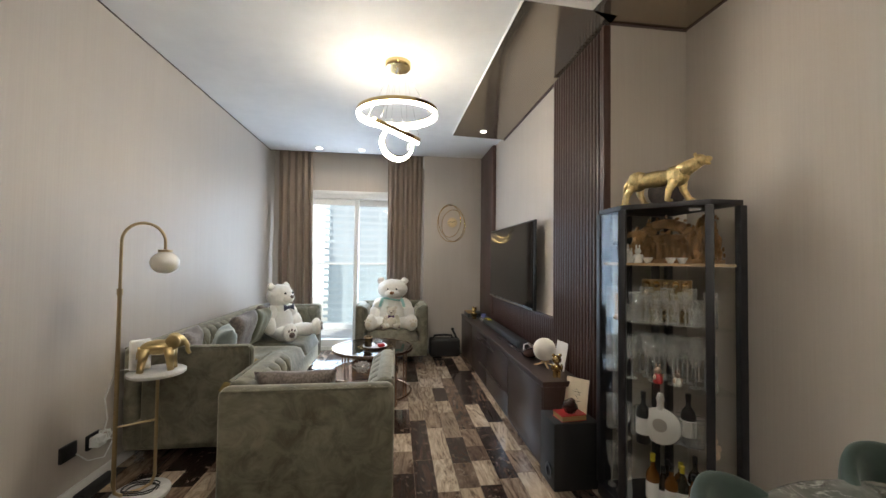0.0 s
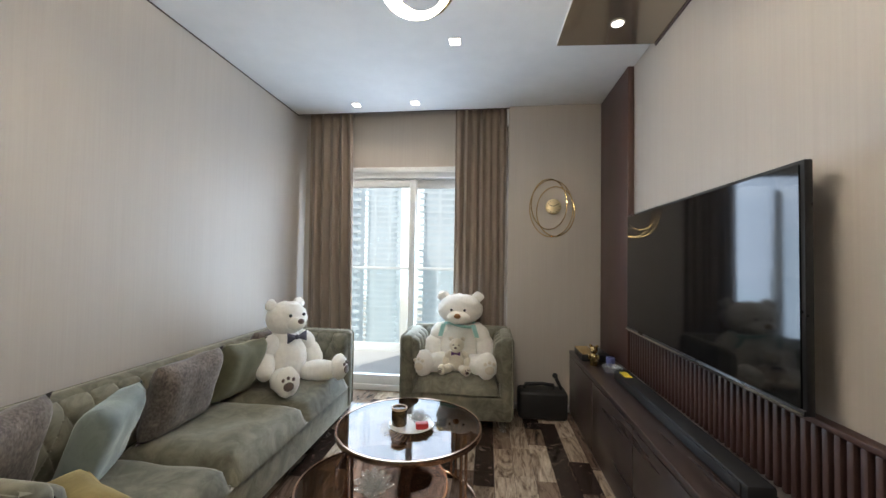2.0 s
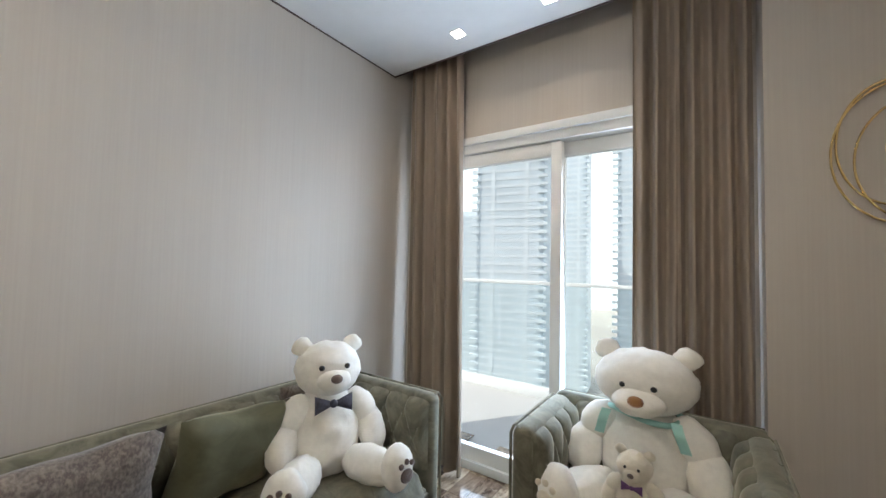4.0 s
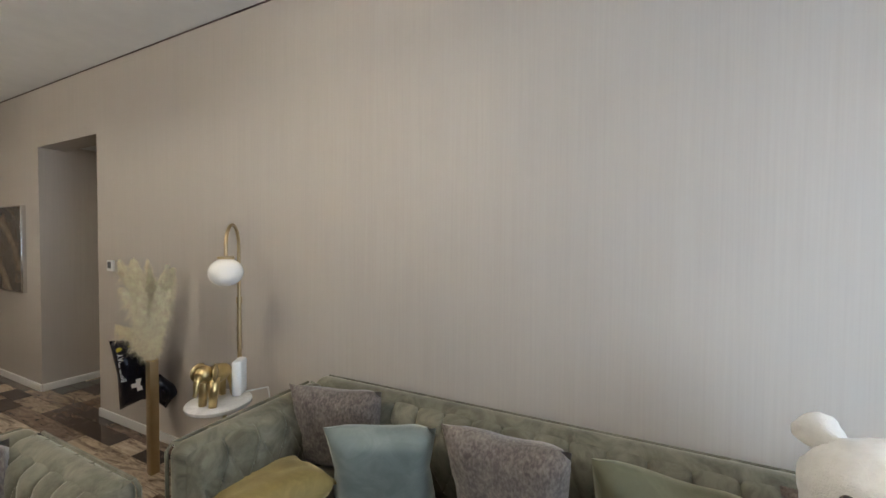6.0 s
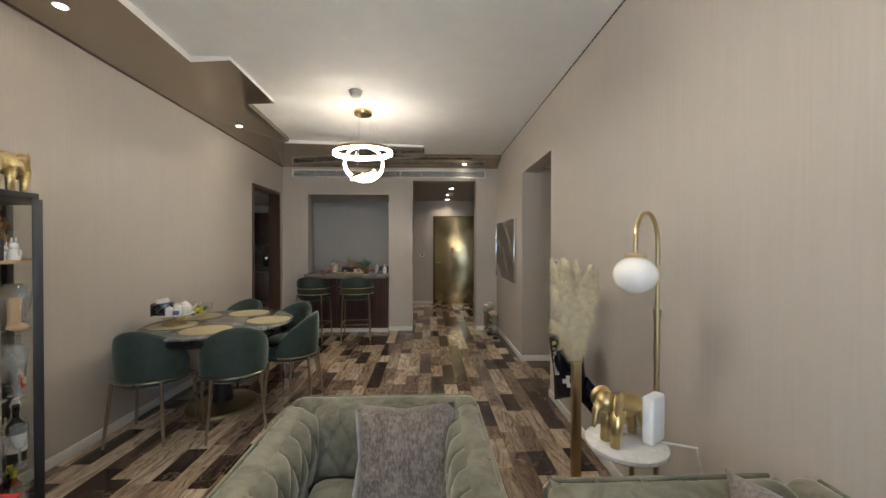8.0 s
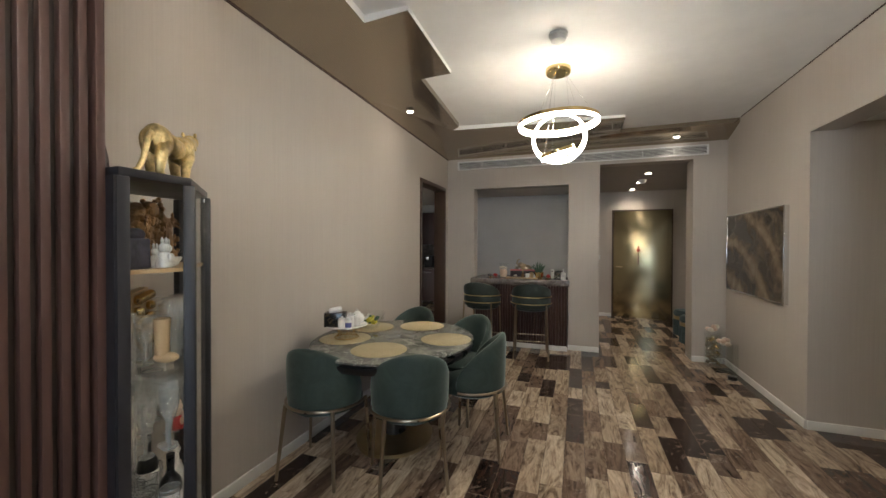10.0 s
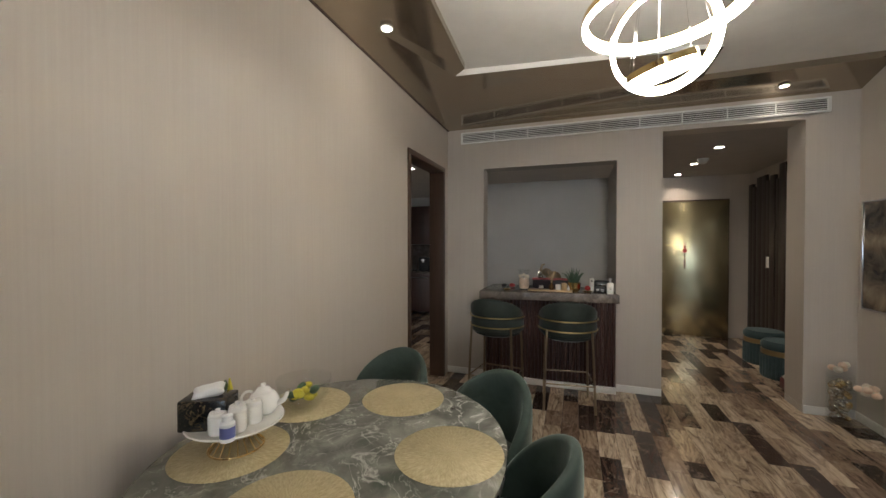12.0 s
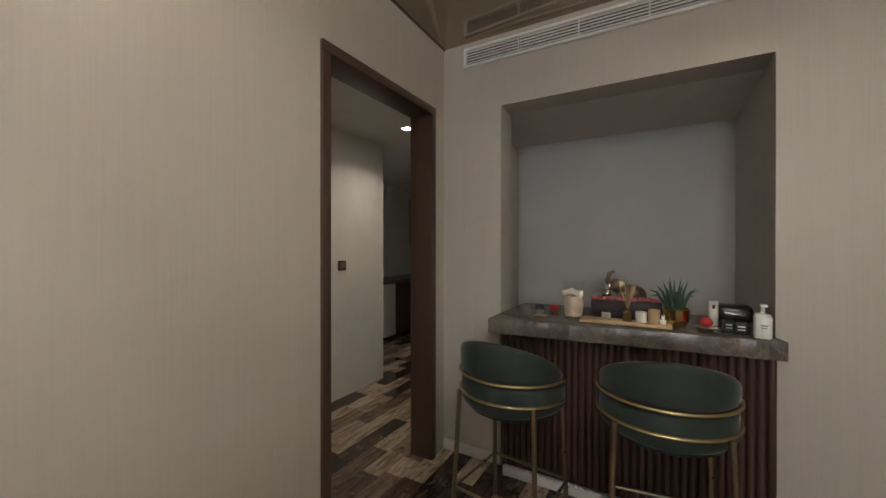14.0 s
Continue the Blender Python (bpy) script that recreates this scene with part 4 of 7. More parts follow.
def shell_back(w, d, a0, a1, lower, upper, t, lean=0.0):
    """A padded shell of rounded section curved round a seat; lower and upper give its edges by k, 0 at the middle and 1 at the ends."""
    base = lower(0)

    def fn(u, v):
        a, k, p = radians(a0 + (a1 - a0) * u), abs(2 * u - 1), 2 * math.pi * v
        lo, hi = lower(k), upper(k)
        c, s_ = math.cos(p), math.sin(p)
        end = max(0.0, 1 - k**14) ** 0.5
        z = (lo + hi) / 2 + (hi - lo) / 2 * math.copysign(abs(s_) ** 0.55, s_)
        out = t / 2 * math.copysign(abs(c) ** 0.6, c) * end + lean * max(0.0, z - base)
        return ((w / 2 + out) * math.cos(a), (d / 2 + out) * math.sin(a), z)

    return B().grid(fn, 44, 20)


dc = thing("dining_chair", "bottle green velvet dining chair with brass legs at the marble table", "chair", "dining chairs", rotated(2.44, 2.85, -88))
part("seat", B().lathe([(0, 0.40), (0.19, 0.40), (0.235, 0.425), (0.235, 0.455), (0.20, 0.48), (0, 0.487)], seg=32), GREEN, dc)
part("backrest", shell_back(0.43, 0.42, -198, 18, lambda k: 0.405 + 0.045 * k, lambda k: 0.49 + 0.335 * max(0.0, 1 - k**1.8) ** 0.70, 0.052, 0.03), GREEN, dc, weld=0.0006, angle=80)
part("back_rail", B().tube([(0.252 * math.cos(radians(a)), 0.247 * math.sin(radians(a)), 0.452) for a in range(-190, 11, 10)], 0.009, 8), ANTIQUE, dc, "brass rail round the back")
for sx in (-1, 1):
    part("leg", B().rod((sx * 0.235, 0.16, 0.0), (sx * 0.21, 0.14, 0.425), 0.010, 0.013), ANTIQUE, dc)
    part("leg", B().rod((sx * 0.20, -0.235, 0.0), (sx * 0.165, -0.195, 0.452), 0.010, 0.013), ANTIQUE, dc)
copy_thing(dc, rotated(3.25, 2.19, -12))
for x, y in [(2.65, 2.38), (2.71, 3.35)]:
    copy_thing(dc, rotated(x, y, math.degrees(math.atan2(2.91 - y, 2.97 - x)) - 90))
copy_thing(dc, rotated(3.27, 3.44, -176))

dt = thing("dining_table", "round green grey marble dining table with dark edge", "dining table", m=pose(3.012, 2.955, 0) @ Matrix.Diagonal((0.928, 1.04, 1, 1)))
part("tabletop", B().lathe([(0, 0.722), (0.60, 0.722), (0.628, 0.738), (0.628, 0.75), (0.615, 0.756), (0, 0.756)], seg=72), MARBLE, dt)
part("edge_band", B().lathe([(0.55, 0.66), (0.60, 0.67), (0.622, 0.70), (0.622, 0.719), (0.5, 0.719)], seg=72), BLACK, dt, "glossy black edge moulding")
part("pedestal", B().lathe([(0.09, 0.05), (0.075, 0.2), (0.075, 0.5), (0.16, 0.66), (0.5, 0.665), (0, 0.66)], seg=32), BLACK, dt)
part("base", B().lathe([(0, 0), (0.30, 0), (0.30, 0.025), (0.11, 0.055), (0, 0.055)], seg=48), BRASS, dt)

# ---- bar ----
bar = structure(new("bar_counter"), "bar with fluted dark wood front under a stone slab", "bar")
part("body", B().rect(1.85, 3.13, -0.45, 0.075, 0.0, 0.885), WOOD, bar)
flute = B().lathe([(0.0175, 0.075), (0.0175, 0.885), (0, 0.885)], seg=10).done("slat", WOOD)
flute.parent = bar
flute.location = (1.868, 0.078, 0)
repeat(flute, [(1.868 + i * 0.0368, 0.078, 0) for i in range(1, 35)])
plinth = B()
plinth.rect(1.845, 3.135, 0.078, 0.102, 0.0, 0.06, 0.003)
for i in range(42):
    plinth.ball((1.86 + i * 0.0304, 0.10, 0.058), (0.013, 0.013, 0.012), seg=8)
part("plinth", plinth, WHITE, bar, "white scalloped plinth")
random.seed(5)
edge = [(3.175 - 1.355 * i / 24, 0.235 - 0.115 * i / 24 + random.uniform(-0.008, 0.008)) for i in range(25)]
part("slab", B().prism([(1.842, -0.5), (3.183, -0.5), (3.183, 0.0), *edge, (1.842, 0.0)], 0.887, 0.972, 0.004), SLAB, bar, "thick brown grey stone slab", angle=30)

st = thing("bar_stool", "dark green velvet bar stool with brass frame at the bar", "bar stool", "bar stools", pose(2.93, 0.50, 0, 0, 0, 172))
part("seat", B().lathe([(0, 0.60), (0.17, 0.60), (0.215, 0.62), (0.215, 0.65), (0.18, 0.675), (0, 0.68)], seg=32), STOOLGREEN, st)
part("lower_back", shell_back(0.455, 0.44, -200, 20, lambda k: 0.635 + 0.02 * k, lambda k: 0.785 - 0.035 * k**4, 0.05), STOOLGREEN, st, weld=0.0006, angle=80)
part("upper_back", shell_back(0.46, 0.445, -182, 2, lambda k: 0.79 + 0.0 * k, lambda k: 0.80 + 0.165 * max(0.0, 1 - k**1.8) ** 0.75, 0.05, 0.06), STOOLGREEN, st, weld=0.0006, angle=80)
for z, r in ((0.70, 0.260), (0.79, 0.262)):
    part("back_rail", B().tube([(r * math.cos(radians(a)), (r - 0.010) * math.sin(radians(a)), z) for a in range(-178, -1, 8)], 0.0065, 8), SATIN, st, "brass rail")
for sx in (-1, 1):
    part("leg", B().rod((sx * 0.205, 0.18, 0.0), (sx * 0.19, 0.15, 0.62), 0.011), ANTIQUE, st)
    part("leg", B().rod((sx * 0.215, -0.215, 0.0), (sx * 0.19, -0.185, 0.70), 0.011), ANTIQUE, st)
    part("side_stretcher", B().rod((sx * 0.205, 0.18, 0.235), (sx * 0.207, -0.205, 0.235), 0.007), ANTIQUE, st)
part("foot_rest", B().rod((-0.205, 0.18, 0.235), (0.205, 0.18, 0.235), 0.008), ANTIQUE, st)
part("rear_stretcher", B().rod((-0.207, -0.205, 0.235), (0.207, -0.205, 0.235), 0.007), ANTIQUE, st)
copy_thing(st, pose(2.29, 0.45, 0, 0, 0, 186))

# ---- lamps ----
def chandelier(x, y, seed, rings):
    ob = thing("chandelier", "gold ring chandelier with three glowing hoops on wires", "chandelier", "ring chandeliers", pose(x, y, 0))
    part("canopy", B().lathe([(0, ZC - 0.001), (0.10, ZC - 0.001), (0.10, ZC - 0.035), (0.092, ZC - 0.045), (0, ZC - 0.045)], seg=36), GOLDS, ob)
    for r, z, rx, ry, cx, cy in rings:
        m = pose(cx, cy, z, rx, ry, 0)
        hoop = part("hoop", B().lathe([(r - 0.006, -0.004), (r, -0.004), (r, 0.024), (r - 0.024, 0.024), (r - 0.024, 0.0195), (r - 0.006, 0.0195), (r - 0.006, -0.004)], seg=64, m=m), GOLDS, ob)
        part("diffuser", B().lathe([(r - 0.0065, -0.0045), (r - 0.0003, -0.0045), (r - 0.0005, -0.0245), (r - 0.004, -0.0285), (r - 0.010, -0.0285), (r - 0.013, -0.0245), (r - 0.0225, 0.0180), (r - 0.0065, 0.0185)], seg=64, m=m), RING, hoop, "glowing white strip")
        for k in range(3):
            a = 2 * math.pi * k / 3 + seed
            p = m @ Vector(((r - 0.003) * math.cos(a), (r - 0.003) * math.sin(a), 0.024))
            part("wire", B().rod(p, (0.06 * math.cos(a), 0.06 * math.sin(a), ZC - 0.044), 0.0012, seg=6), CHROME, ob)
    return ob


chandelier(1.785, 5.57, 0.4, [(0.31, 2.50, 2, -2, 0, 0), (0.20, 2.36, 16, 22, -0.01, -0.02), (0.135, 2.27, -52, 30, 0.0, 0.02)])
chandelier(1.88, 2.26, 1.3, [(0.32, 2.455, -1, 2, 0, 0), (0.215, 2.325, 50, 10, -0.01, 0.0), (0.14, 2.21, -10, 16, 0.0, 0.0)])


def downlight(x, y, z, square=False, watts=3.0):
    ob = thing("downlight", "small recessed ceiling downlight, lit", "downlight", "recessed downlights", pose(x, y, z))
    if square:
        part("trim", B().rect(-0.042, 0.042, -0.042, 0.042, -0.004, 0.004, 0.001), WHITE, ob)
        part("lens", B().rect(-0.034, 0.034, -0.034, 0.034, -0.006, -0.0042), SPOT, ob)
    else:
        part("trim", B().lathe([(0, 0.004), (0.04, 0.004), (0.04, -0.004), (0, -0.004)], seg=24), WHITE, ob)
        part("lens", B().lathe([(0, -0.0042), (0.03, -0.0042), (0.028, -0.007), (0, -0.007)], seg=20), SPOT, ob)
    if watts:
        li = bpy.data.lights.new("downlight_beam", "AREA")
        li.shape, li.size, li.energy, li.color, li.spread = "DISK", 0.06, watts, (1.0, 0.86, 0.70), radians(130)
        lo = new("downlight_beam", li)
        lo.location = (x, y, z - 0.012)


for x, y in [(1.76, 7.05), (0.71, 8.03), (1.29, 8.03)]:
    downlight(x, y, ZC, True, 1.2)
for x, y, z in [(2.77, 6.88, 2.856), (3.31, 4.12, 2.836), (3.34, 1.98, 2.808), (0.58, 0.16, 2.788)]:
    downlight(x, y, z, False, 0.4)
for y in (-0.87, -1.8, -2.62):
    downlight(0.73, y, 2.535, True, 2.4)
downlight(4.3, -0.55, 2.47, True, 2.4)

# ---- doors, vent and fixtures ----
door = structure(new("door_1"), "aged brass clad entrance door, leaf turned slightly to place its reflections", "door")
# leaf swung 8.5 degrees only to bring window and chandelier reflections onto it
LEAF_TURN = pose(1.03, -2.945, 0, 0, 0, -8.5) @ pose(-1.03, 2.945, 0)
part("leaf", B().rect(0.004, 1.03, -2.965, -2.925, 0.012, 2.135, 0.004), DOORBRASS, door).matrix_basis = LEAF_TURN
part("door_frame", B().rect(-0.03, -0.003, -2.97, -2.905, 0, 2.165, 0.003).rect(1.033, 1.06, -2.97, -2.905, 0, 2.165, 0.003).rect(-0.003, 1.033, -2.97, -2.905, 2.138, 2.165, 0.003), FRAMEWOOD, door)
part("back_board", B().rect(-0.03, 1.06, -3.02, -2.975, 0, 2.17), WOOD, door)
hd = part("door_handle", B().rod((0.955, -2.925, 1.02), (0.955, -2.885, 1.02), 0.012).rod((0.955, -2.885, 1.02), (0.85, -2.885, 1.02), 0.009), BRASS, door)
hd.matrix_basis = LEAF_TURN
part("peep_hole", B().lathe([(0, 0), (0.012, 0), (0.012, 0.006), (0, 0.008)], (0.515, -2.924, 1.52), 14, pose(0, 0, 0, -90, 0, 0)), BRASS, door).matrix_basis = LEAF_TURN
tas = thing("door_charm", "red knotted tassel charm hanging on the brass door", "charm", m=LEAF_TURN)
part("knot", B().ball((0.572, -2.913, 1.36), (0.035, 0.008, 0.035), seg=10).ball((0.572, -2.913, 1.42), (0.018, 0.007, 0.02), seg=10).rod((0.572, -2.915, 1.44), (0.572, -2.915, 1.52), 0.002), RED, tas)
part("tassel", B().rod((0.572, -2.914, 1.32), (0.572, -2.914, 1.07), 0.005, 0.012, 8), mat("tassel_thread", (0.10, 0.02, 0.02), 0.8), tas)

kd = structure(new("door_2"), "dark walnut door frame of the kitchen, standing open", "door")
part("jamb", B().rect(XD - 0.016, XD + 0.155, 0.135, 0.185, 0, 2.25, 0.004), FRAMEWOOD, kd)
part("jamb", B().rect(XD - 0.016, XD + 0.155, 1.055, 1.105, 0, 2.25, 0.004), FRAMEWOOD, kd)
part("lintel", B().rect(XD - 0.016, XD + 0.155, 0.135, 1.105, 2.25, 2.30, 0.004), FRAMEWOOD, kd)
vent = thing("air_vent", "long white linear air conditioning grille above the bar", "vent")
part("frame", B().rect(0.20, 3.44, 0.001, 0.022, 2.688, 2.705, 0.003).rect(0.20, 3.44, 0.001, 0.022, 2.578, 2.595, 0.003).rect(0.20, 0.222, 0.001, 0.022, 2.595, 2.688).rect(3.418, 3.44, 0.001, 0.022, 2.595, 2.688), PVC, vent)
# dark board put in for the shade behind the slats
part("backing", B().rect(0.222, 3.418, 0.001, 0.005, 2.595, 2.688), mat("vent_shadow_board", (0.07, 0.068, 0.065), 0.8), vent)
for i in range(5):
    part("slat", B().box((1.82, 0.014, 2.606 + i * 0.0178), (3.19, 0.010, 0.003), rot=Euler((radians(24), 0, 0)).to_matrix()), PVC, vent)
for i in range(1, 9):
    part("divider", B().rect(0.222 + i * 0.355 - 0.004, 0.222 + i * 0.355 + 0.004, 0.006, 0.021, 2.595, 2.688), PVC, vent)


def smoke_detector(x, y, z, s, material=PVC):
    ob = thing("smoke_detector", "white round smoke detector on the ceiling", "detector", "", pose(x, y, z))
    part("base", B().lathe([(0, 0), (0.055 * s, 0), (0.055 * s, -0.018), (0, -0.018)], seg=24), material, ob)
    part("chamber", B().lathe([(0.048 * s, -0.0185), (0.042 * s, -0.05), (0.02 * s, -0.065), (0, -0.065)], seg=24), material, ob)


smoke_detector(1.855, 2.80, ZC - 0.001, 1.15, mat("grey_detector_plastic", (0.45, 0.45, 0.43), 0.5))
smoke_detector(0.714, -1.48, 2.534, 1.1)


def wall_plate(name, label, cat, m, w, h, body, screen=None):
    ob = thing(name, label, cat, "", m)
    part("plate", B().box((0, 0, 0), (w, 0.02, h), 0.006, 3), body, ob)
    if screen:
        part("display", B().box((0, 0.0112, 0.006), (w * 0.55, 0.003, h * 0.6), 0.001), screen, ob)
    return ob


DISPLAY = mat("grey_display", (0.16, 0.17, 0.17), 0.2)
wall_plate("thermostat", "white square thermostat with grey display on the wall", "thermostat", pose(0.011, 3.075, 1.27, 0, 0, -90), 0.088, 0.088, PVC, DISPLAY)
wall_plate("intercom", "small white wall panel beside the entrance door", "control panel", pose(1.33, -2.909, 1.205), 0.10, 0.085, PVC, DISPLAY)
wall_plate("light_switch", "white switch on the dark panelling", "switch", pose(-0.262, -2.25, 1.21, 0, 0, -90), 0.07, 0.15, PVC)
wall_plate("light_switch", "brown metal switch plate on the kitchen wall", "switch", pose(4.839, -0.285, 1.22, 0, 0, 90), 0.09, 0.09, FRAMEWOOD, BRASS)
for y, z in ((4.99, 0.285), (5.17, 0.268)):
    so = wall_plate("wall_socket", "black wall socket plate near the floor", "socket", pose(0.011, y, z, 0, 0, -90), 0.105, 0.088, BLACK)

# picture
pic = thing("framed_picture", "large dark and gold abstract picture in a slim silver frame", "picture")
part("canvas", B().rect(0.006, 0.032, 0.115, 1.435, 0.952, 1.793), art_mat(), pic)
part("picture_frame", B().rect(0.002, 0.04, 0.10, 0.114, 0.938, 1.807, 0.002).rect(0.002, 0.04, 1.436, 1.45, 0.938, 1.807, 0.002).rect(0.002, 0.04, 0.114, 1.436, 0.938, 0.951, 0.002).rect(0.002, 0.04, 0.114, 1.436, 1.794, 1.807, 0.002), CHROME, pic)

# clock
ck = thing("wall_clock", "gold wall clock ringed by three oval wire hoops", "clock", m=pose(2.61, YC - 0.004, 1.92))
part("dial", B().lathe([(0, -0.004), (0.072, -0.004), (0.072, -0.02), (0.066, -0.024), (0, -0.024)], seg=40, m=pose(0, 0, 0, -90, 0, 0)), mat("satin_gold", (0.72, 0.60, 0.36), 0.42, 0.8), ck)
for rx_, rz_, cx_, cz_ in ((0.20, 0.27, -0.02, -0.015), (0.165, 0.24, -0.04, 0.025), (0.175, 0.235, 0.02, -0.045)):
    part("hoop", B().tube([(cx_ + rx_ * math.cos(a), -0.012, cz_ + rz_ * math.sin(a)) for a in [2 * math.pi * i / 56 for i in range(56)]], 0.0045, 6, True), GOLDS, ck)
part("hand", B().box((0.02, -0.028, 0.012), (0.055, 0.002, 0.006), rot=Euler((0, radians(-25), 0)).to_matrix()), BLACK, ck)
part("hand", B().box((-0.02, -0.030, 0.008), (0.04, 0.002, 0.007), rot=Euler((0, radians(20), 0)).to_matrix()), BLACK, ck)
for i in range(12):
    a = math.pi * i / 6
    part("hour_mark", B().box((0.058 * math.cos(a), -0.0255, 0.058 * math.sin(a)), (0.012, 0.002, 0.003), rot=Euler((0, -a, 0)).to_matrix()), BLACK, ck)

# hall panelling and ottomans
hp = structure(new("wall_panel_hall"), "dark brown wooden boards of uneven depth on the hall wall", "panelling")
random.seed(9)
y = -2.88
while y < -0.34:
    w = random.choice((0.11, 0.14, 0.17))
    w = min(w, -0.32 - y)
    if w < 0.05:
        break
    part("board", B().rect(-0.299, -0.275 + random.uniform(0, 0.018), y, y + w - 0.004, 0.0, random.uniform(2.3, 2.5), 0.004), EBONY, hp)
    y += w


def ottoman(x, y):
    ob = thing("ottoman", "round teal velvet ottoman with a brass band", "ottoman", "hall ottomans", pose(x, y, 0))
    part("drum", B().lathe([(0, 0), (0.195, 0), (0.20, 0.01), (0.20, 0.255), (0, 0.255)], seg=40), TEALV, ob)
    part("band", B().lathe([(0.19, 0.256), (0.203, 0.256), (0.203, 0.31), (0.19, 0.31)], seg=40), BRASS, ob)
    part("top", B().lathe([(0, 0.311), (0.195, 0.311), (0.205, 0.33), (0.205, 0.37), (0.18, 0.40), (0, 0.408)], seg=40), TEALV, ob)
    for i in range(36):
        a = 2 * math.pi * i / 36
        part("pleat", B().rod((0.2 * math.cos(a), 0.2 * math.sin(a), 0.012), (0.2 * math.cos(a), 0.2 * math.sin(a), 0.25), 0.008, seg=6), TEALV, ob)


ottoman(0.06, -1.02)
ottoman(0.02, -1.60)
bk = thing("shoe_tray", "low dark red box holding white folded cloth", "box")
part("box", B().rect(-0.02, 0.25, -0.66, -0.40, 0, 0.11, 0.01), mat("oxblood_leather", (0.12, 0.02, 0.02), 0.4), bk)
part("cloth", B().pillow(0.24, 0.2, 0.09, pose(0.12, -0.53, 0.135, 90, 0, 20)), PAPER, bk)

# kitchen units seen through the door
for i in range(4):
    u = thing("kitchen_cabinet", "dark wood kitchen base cabinet", "cabinet", "kitchen base cabinets", pose(3.75 + i * 0.6, -3.3, 0))
    part("body", B().rect(0.0, 0.598, -0.29, 0.25, 0.08, 0.86), WOOD, u)
    dr = part("door", B().rect(0.004, 0.594, 0.252, 0.27, 0.09, 0.85, 0.003), WOOD, u)
    part("handle", B().rod((0.1, 0.285, 0.78), (0.5, 0.285, 0.78), 0.005), CHROME, dr)
    u = thing("wall_cabinet", "dark wood kitchen wall cabinet", "cabinet", "kitchen wall cabinets", pose(3.75 + i * 0.6, -3.42, 1.45))
    part("body", B().rect(0.0, 0.598, -0.17, 0.16, 0, 0.80), WOOD, u)
    part("door", B().rect(0.004, 0.594, 0.162, 0.18, 0.004, 0.796, 0.003), WOOD, u)
for i in range(3):
    u = thing("kitchen_cabinet", "dark wood kitchen base cabinet along the side wall", "cabinet", "kitchen base cabinets", pose(6.0, -2.9 + i * 0.6, 0))
    part("body", B().rect(-0.25, 0.29, 0.0, 0.598, 0.08, 0.86), WOOD, u)
    part("door", B().rect(-0.27, -0.252, 0.004, 0.594, 0.09, 0.85, 0.003), WHITE if i == 1 else WOOD, u)
tagged(B().rect(3.74, 6.28, -3.595, -3.03, 0.862, 0.90, 0.004).rect(5.73, 6.28, -3.03, -1.1, 0.862, 0.90, 0.004).done("kitchen_worktop", SLAB), "grey stone kitchen worktop", "worktop")
structure(B().rect(3.76, 6.27, -3.598, -3.592, 0.902, 1.448).done("backsplash", SLAB), "dark stone kitchen backsplash", "backsplash")
ket = thing("coffee_machine", "small black coffee machine on the kitchen worktop", "coffee machine", m=pose(5.2, -3.3, 0.902))
part("body", B().rect(-0.11, 0.11, -0.14, 0.10, 0, 0.28, 0.02, 3), BLACKMATT, ket)
part("spout", B().rect(-0.04, 0.04, 0.10, 0.17, 0.17, 0.25, 0.01), CHROME, ket)

# ---- corner display cabinet ----
CAB = [(3.46, 4.785), (3.46, 4.27), (3.288, 4.272), (3.005, 4.56), (3.005, 4.785)]
cab = thing("display_cabinet", "tall black corner display cabinet with glass sides, filled with glassware", "cabinet")
part("top_board", B().prism(CAB, 1.655, 1.682, 0.003), CABINET, cab)
ins = [(3.45, 4.775), (3.45, 4.285), (3.29, 4.292), (3.02, 4.565), (3.02, 4.775)]
part("base_board", B().prism(CAB, 0.0, 0.075, 0.003), CABINET, cab)
for z in (0.40, 0.73, 1.04):
    g = part("glass_shelf", B().prism(ins, z, z + 0.007), GLASS, cab)
    g.visible_shadow = False
part("wood_shelf", B().prism(ins, 1.355, 1.368), PALEWOOD, cab, "pale wood upper shelf")
for x, y in CAB:
    cx, cy = (x * 0.965 + 3.28 * 0.035, y * 0.965 + 4.53 * 0.035)
    part("post", B().box((cx, cy, 0.865), (0.036, 0.036, 1.578), 0.003, rot=Euler((0, 0, radians(45 if (x, y) in CAB[2:4] else 0))).to_matrix()), CABINET, cab)
for (xa, ya), (xb, yb) in zip(CAB[1:4], CAB[2:5]):
    dx, dy = xb - xa, yb - ya
    ln = math.hypot(dx, dy)
    g = part("glass_side" if ln < 0.35 else "glass_door", B().box(((xa + xb) / 2, (ya + yb) / 2, 0.865), (ln - 0.05, 0.005, 1.57), rot=Euler((0, 0, math.atan2(dy, dx))).to_matrix()), GLASS, cab)
    g.visible_shadow = False
part("door_hinge", B().box((3.245, 4.322, 1.635), (0.05, 0.008, 0.014), rot=Euler((0, 0, radians(141))).to_matrix()), CHROME, cab)
part("back_board", B().rect(3.008, 3.095, 4.786, 4.796, 0.0, 1.655), CABINET, cab)
part("back_pane", B().rect(3.03, 3.445, 4.777, 4.782, 0.08, 1.65), GLASS, cab)
for x0 in (3.16, 3.34):
    part("back_strip", B().rect(x0, x0 + 0.05, 4.768, 4.775, 0.08, 1.65), CABINET, cab)


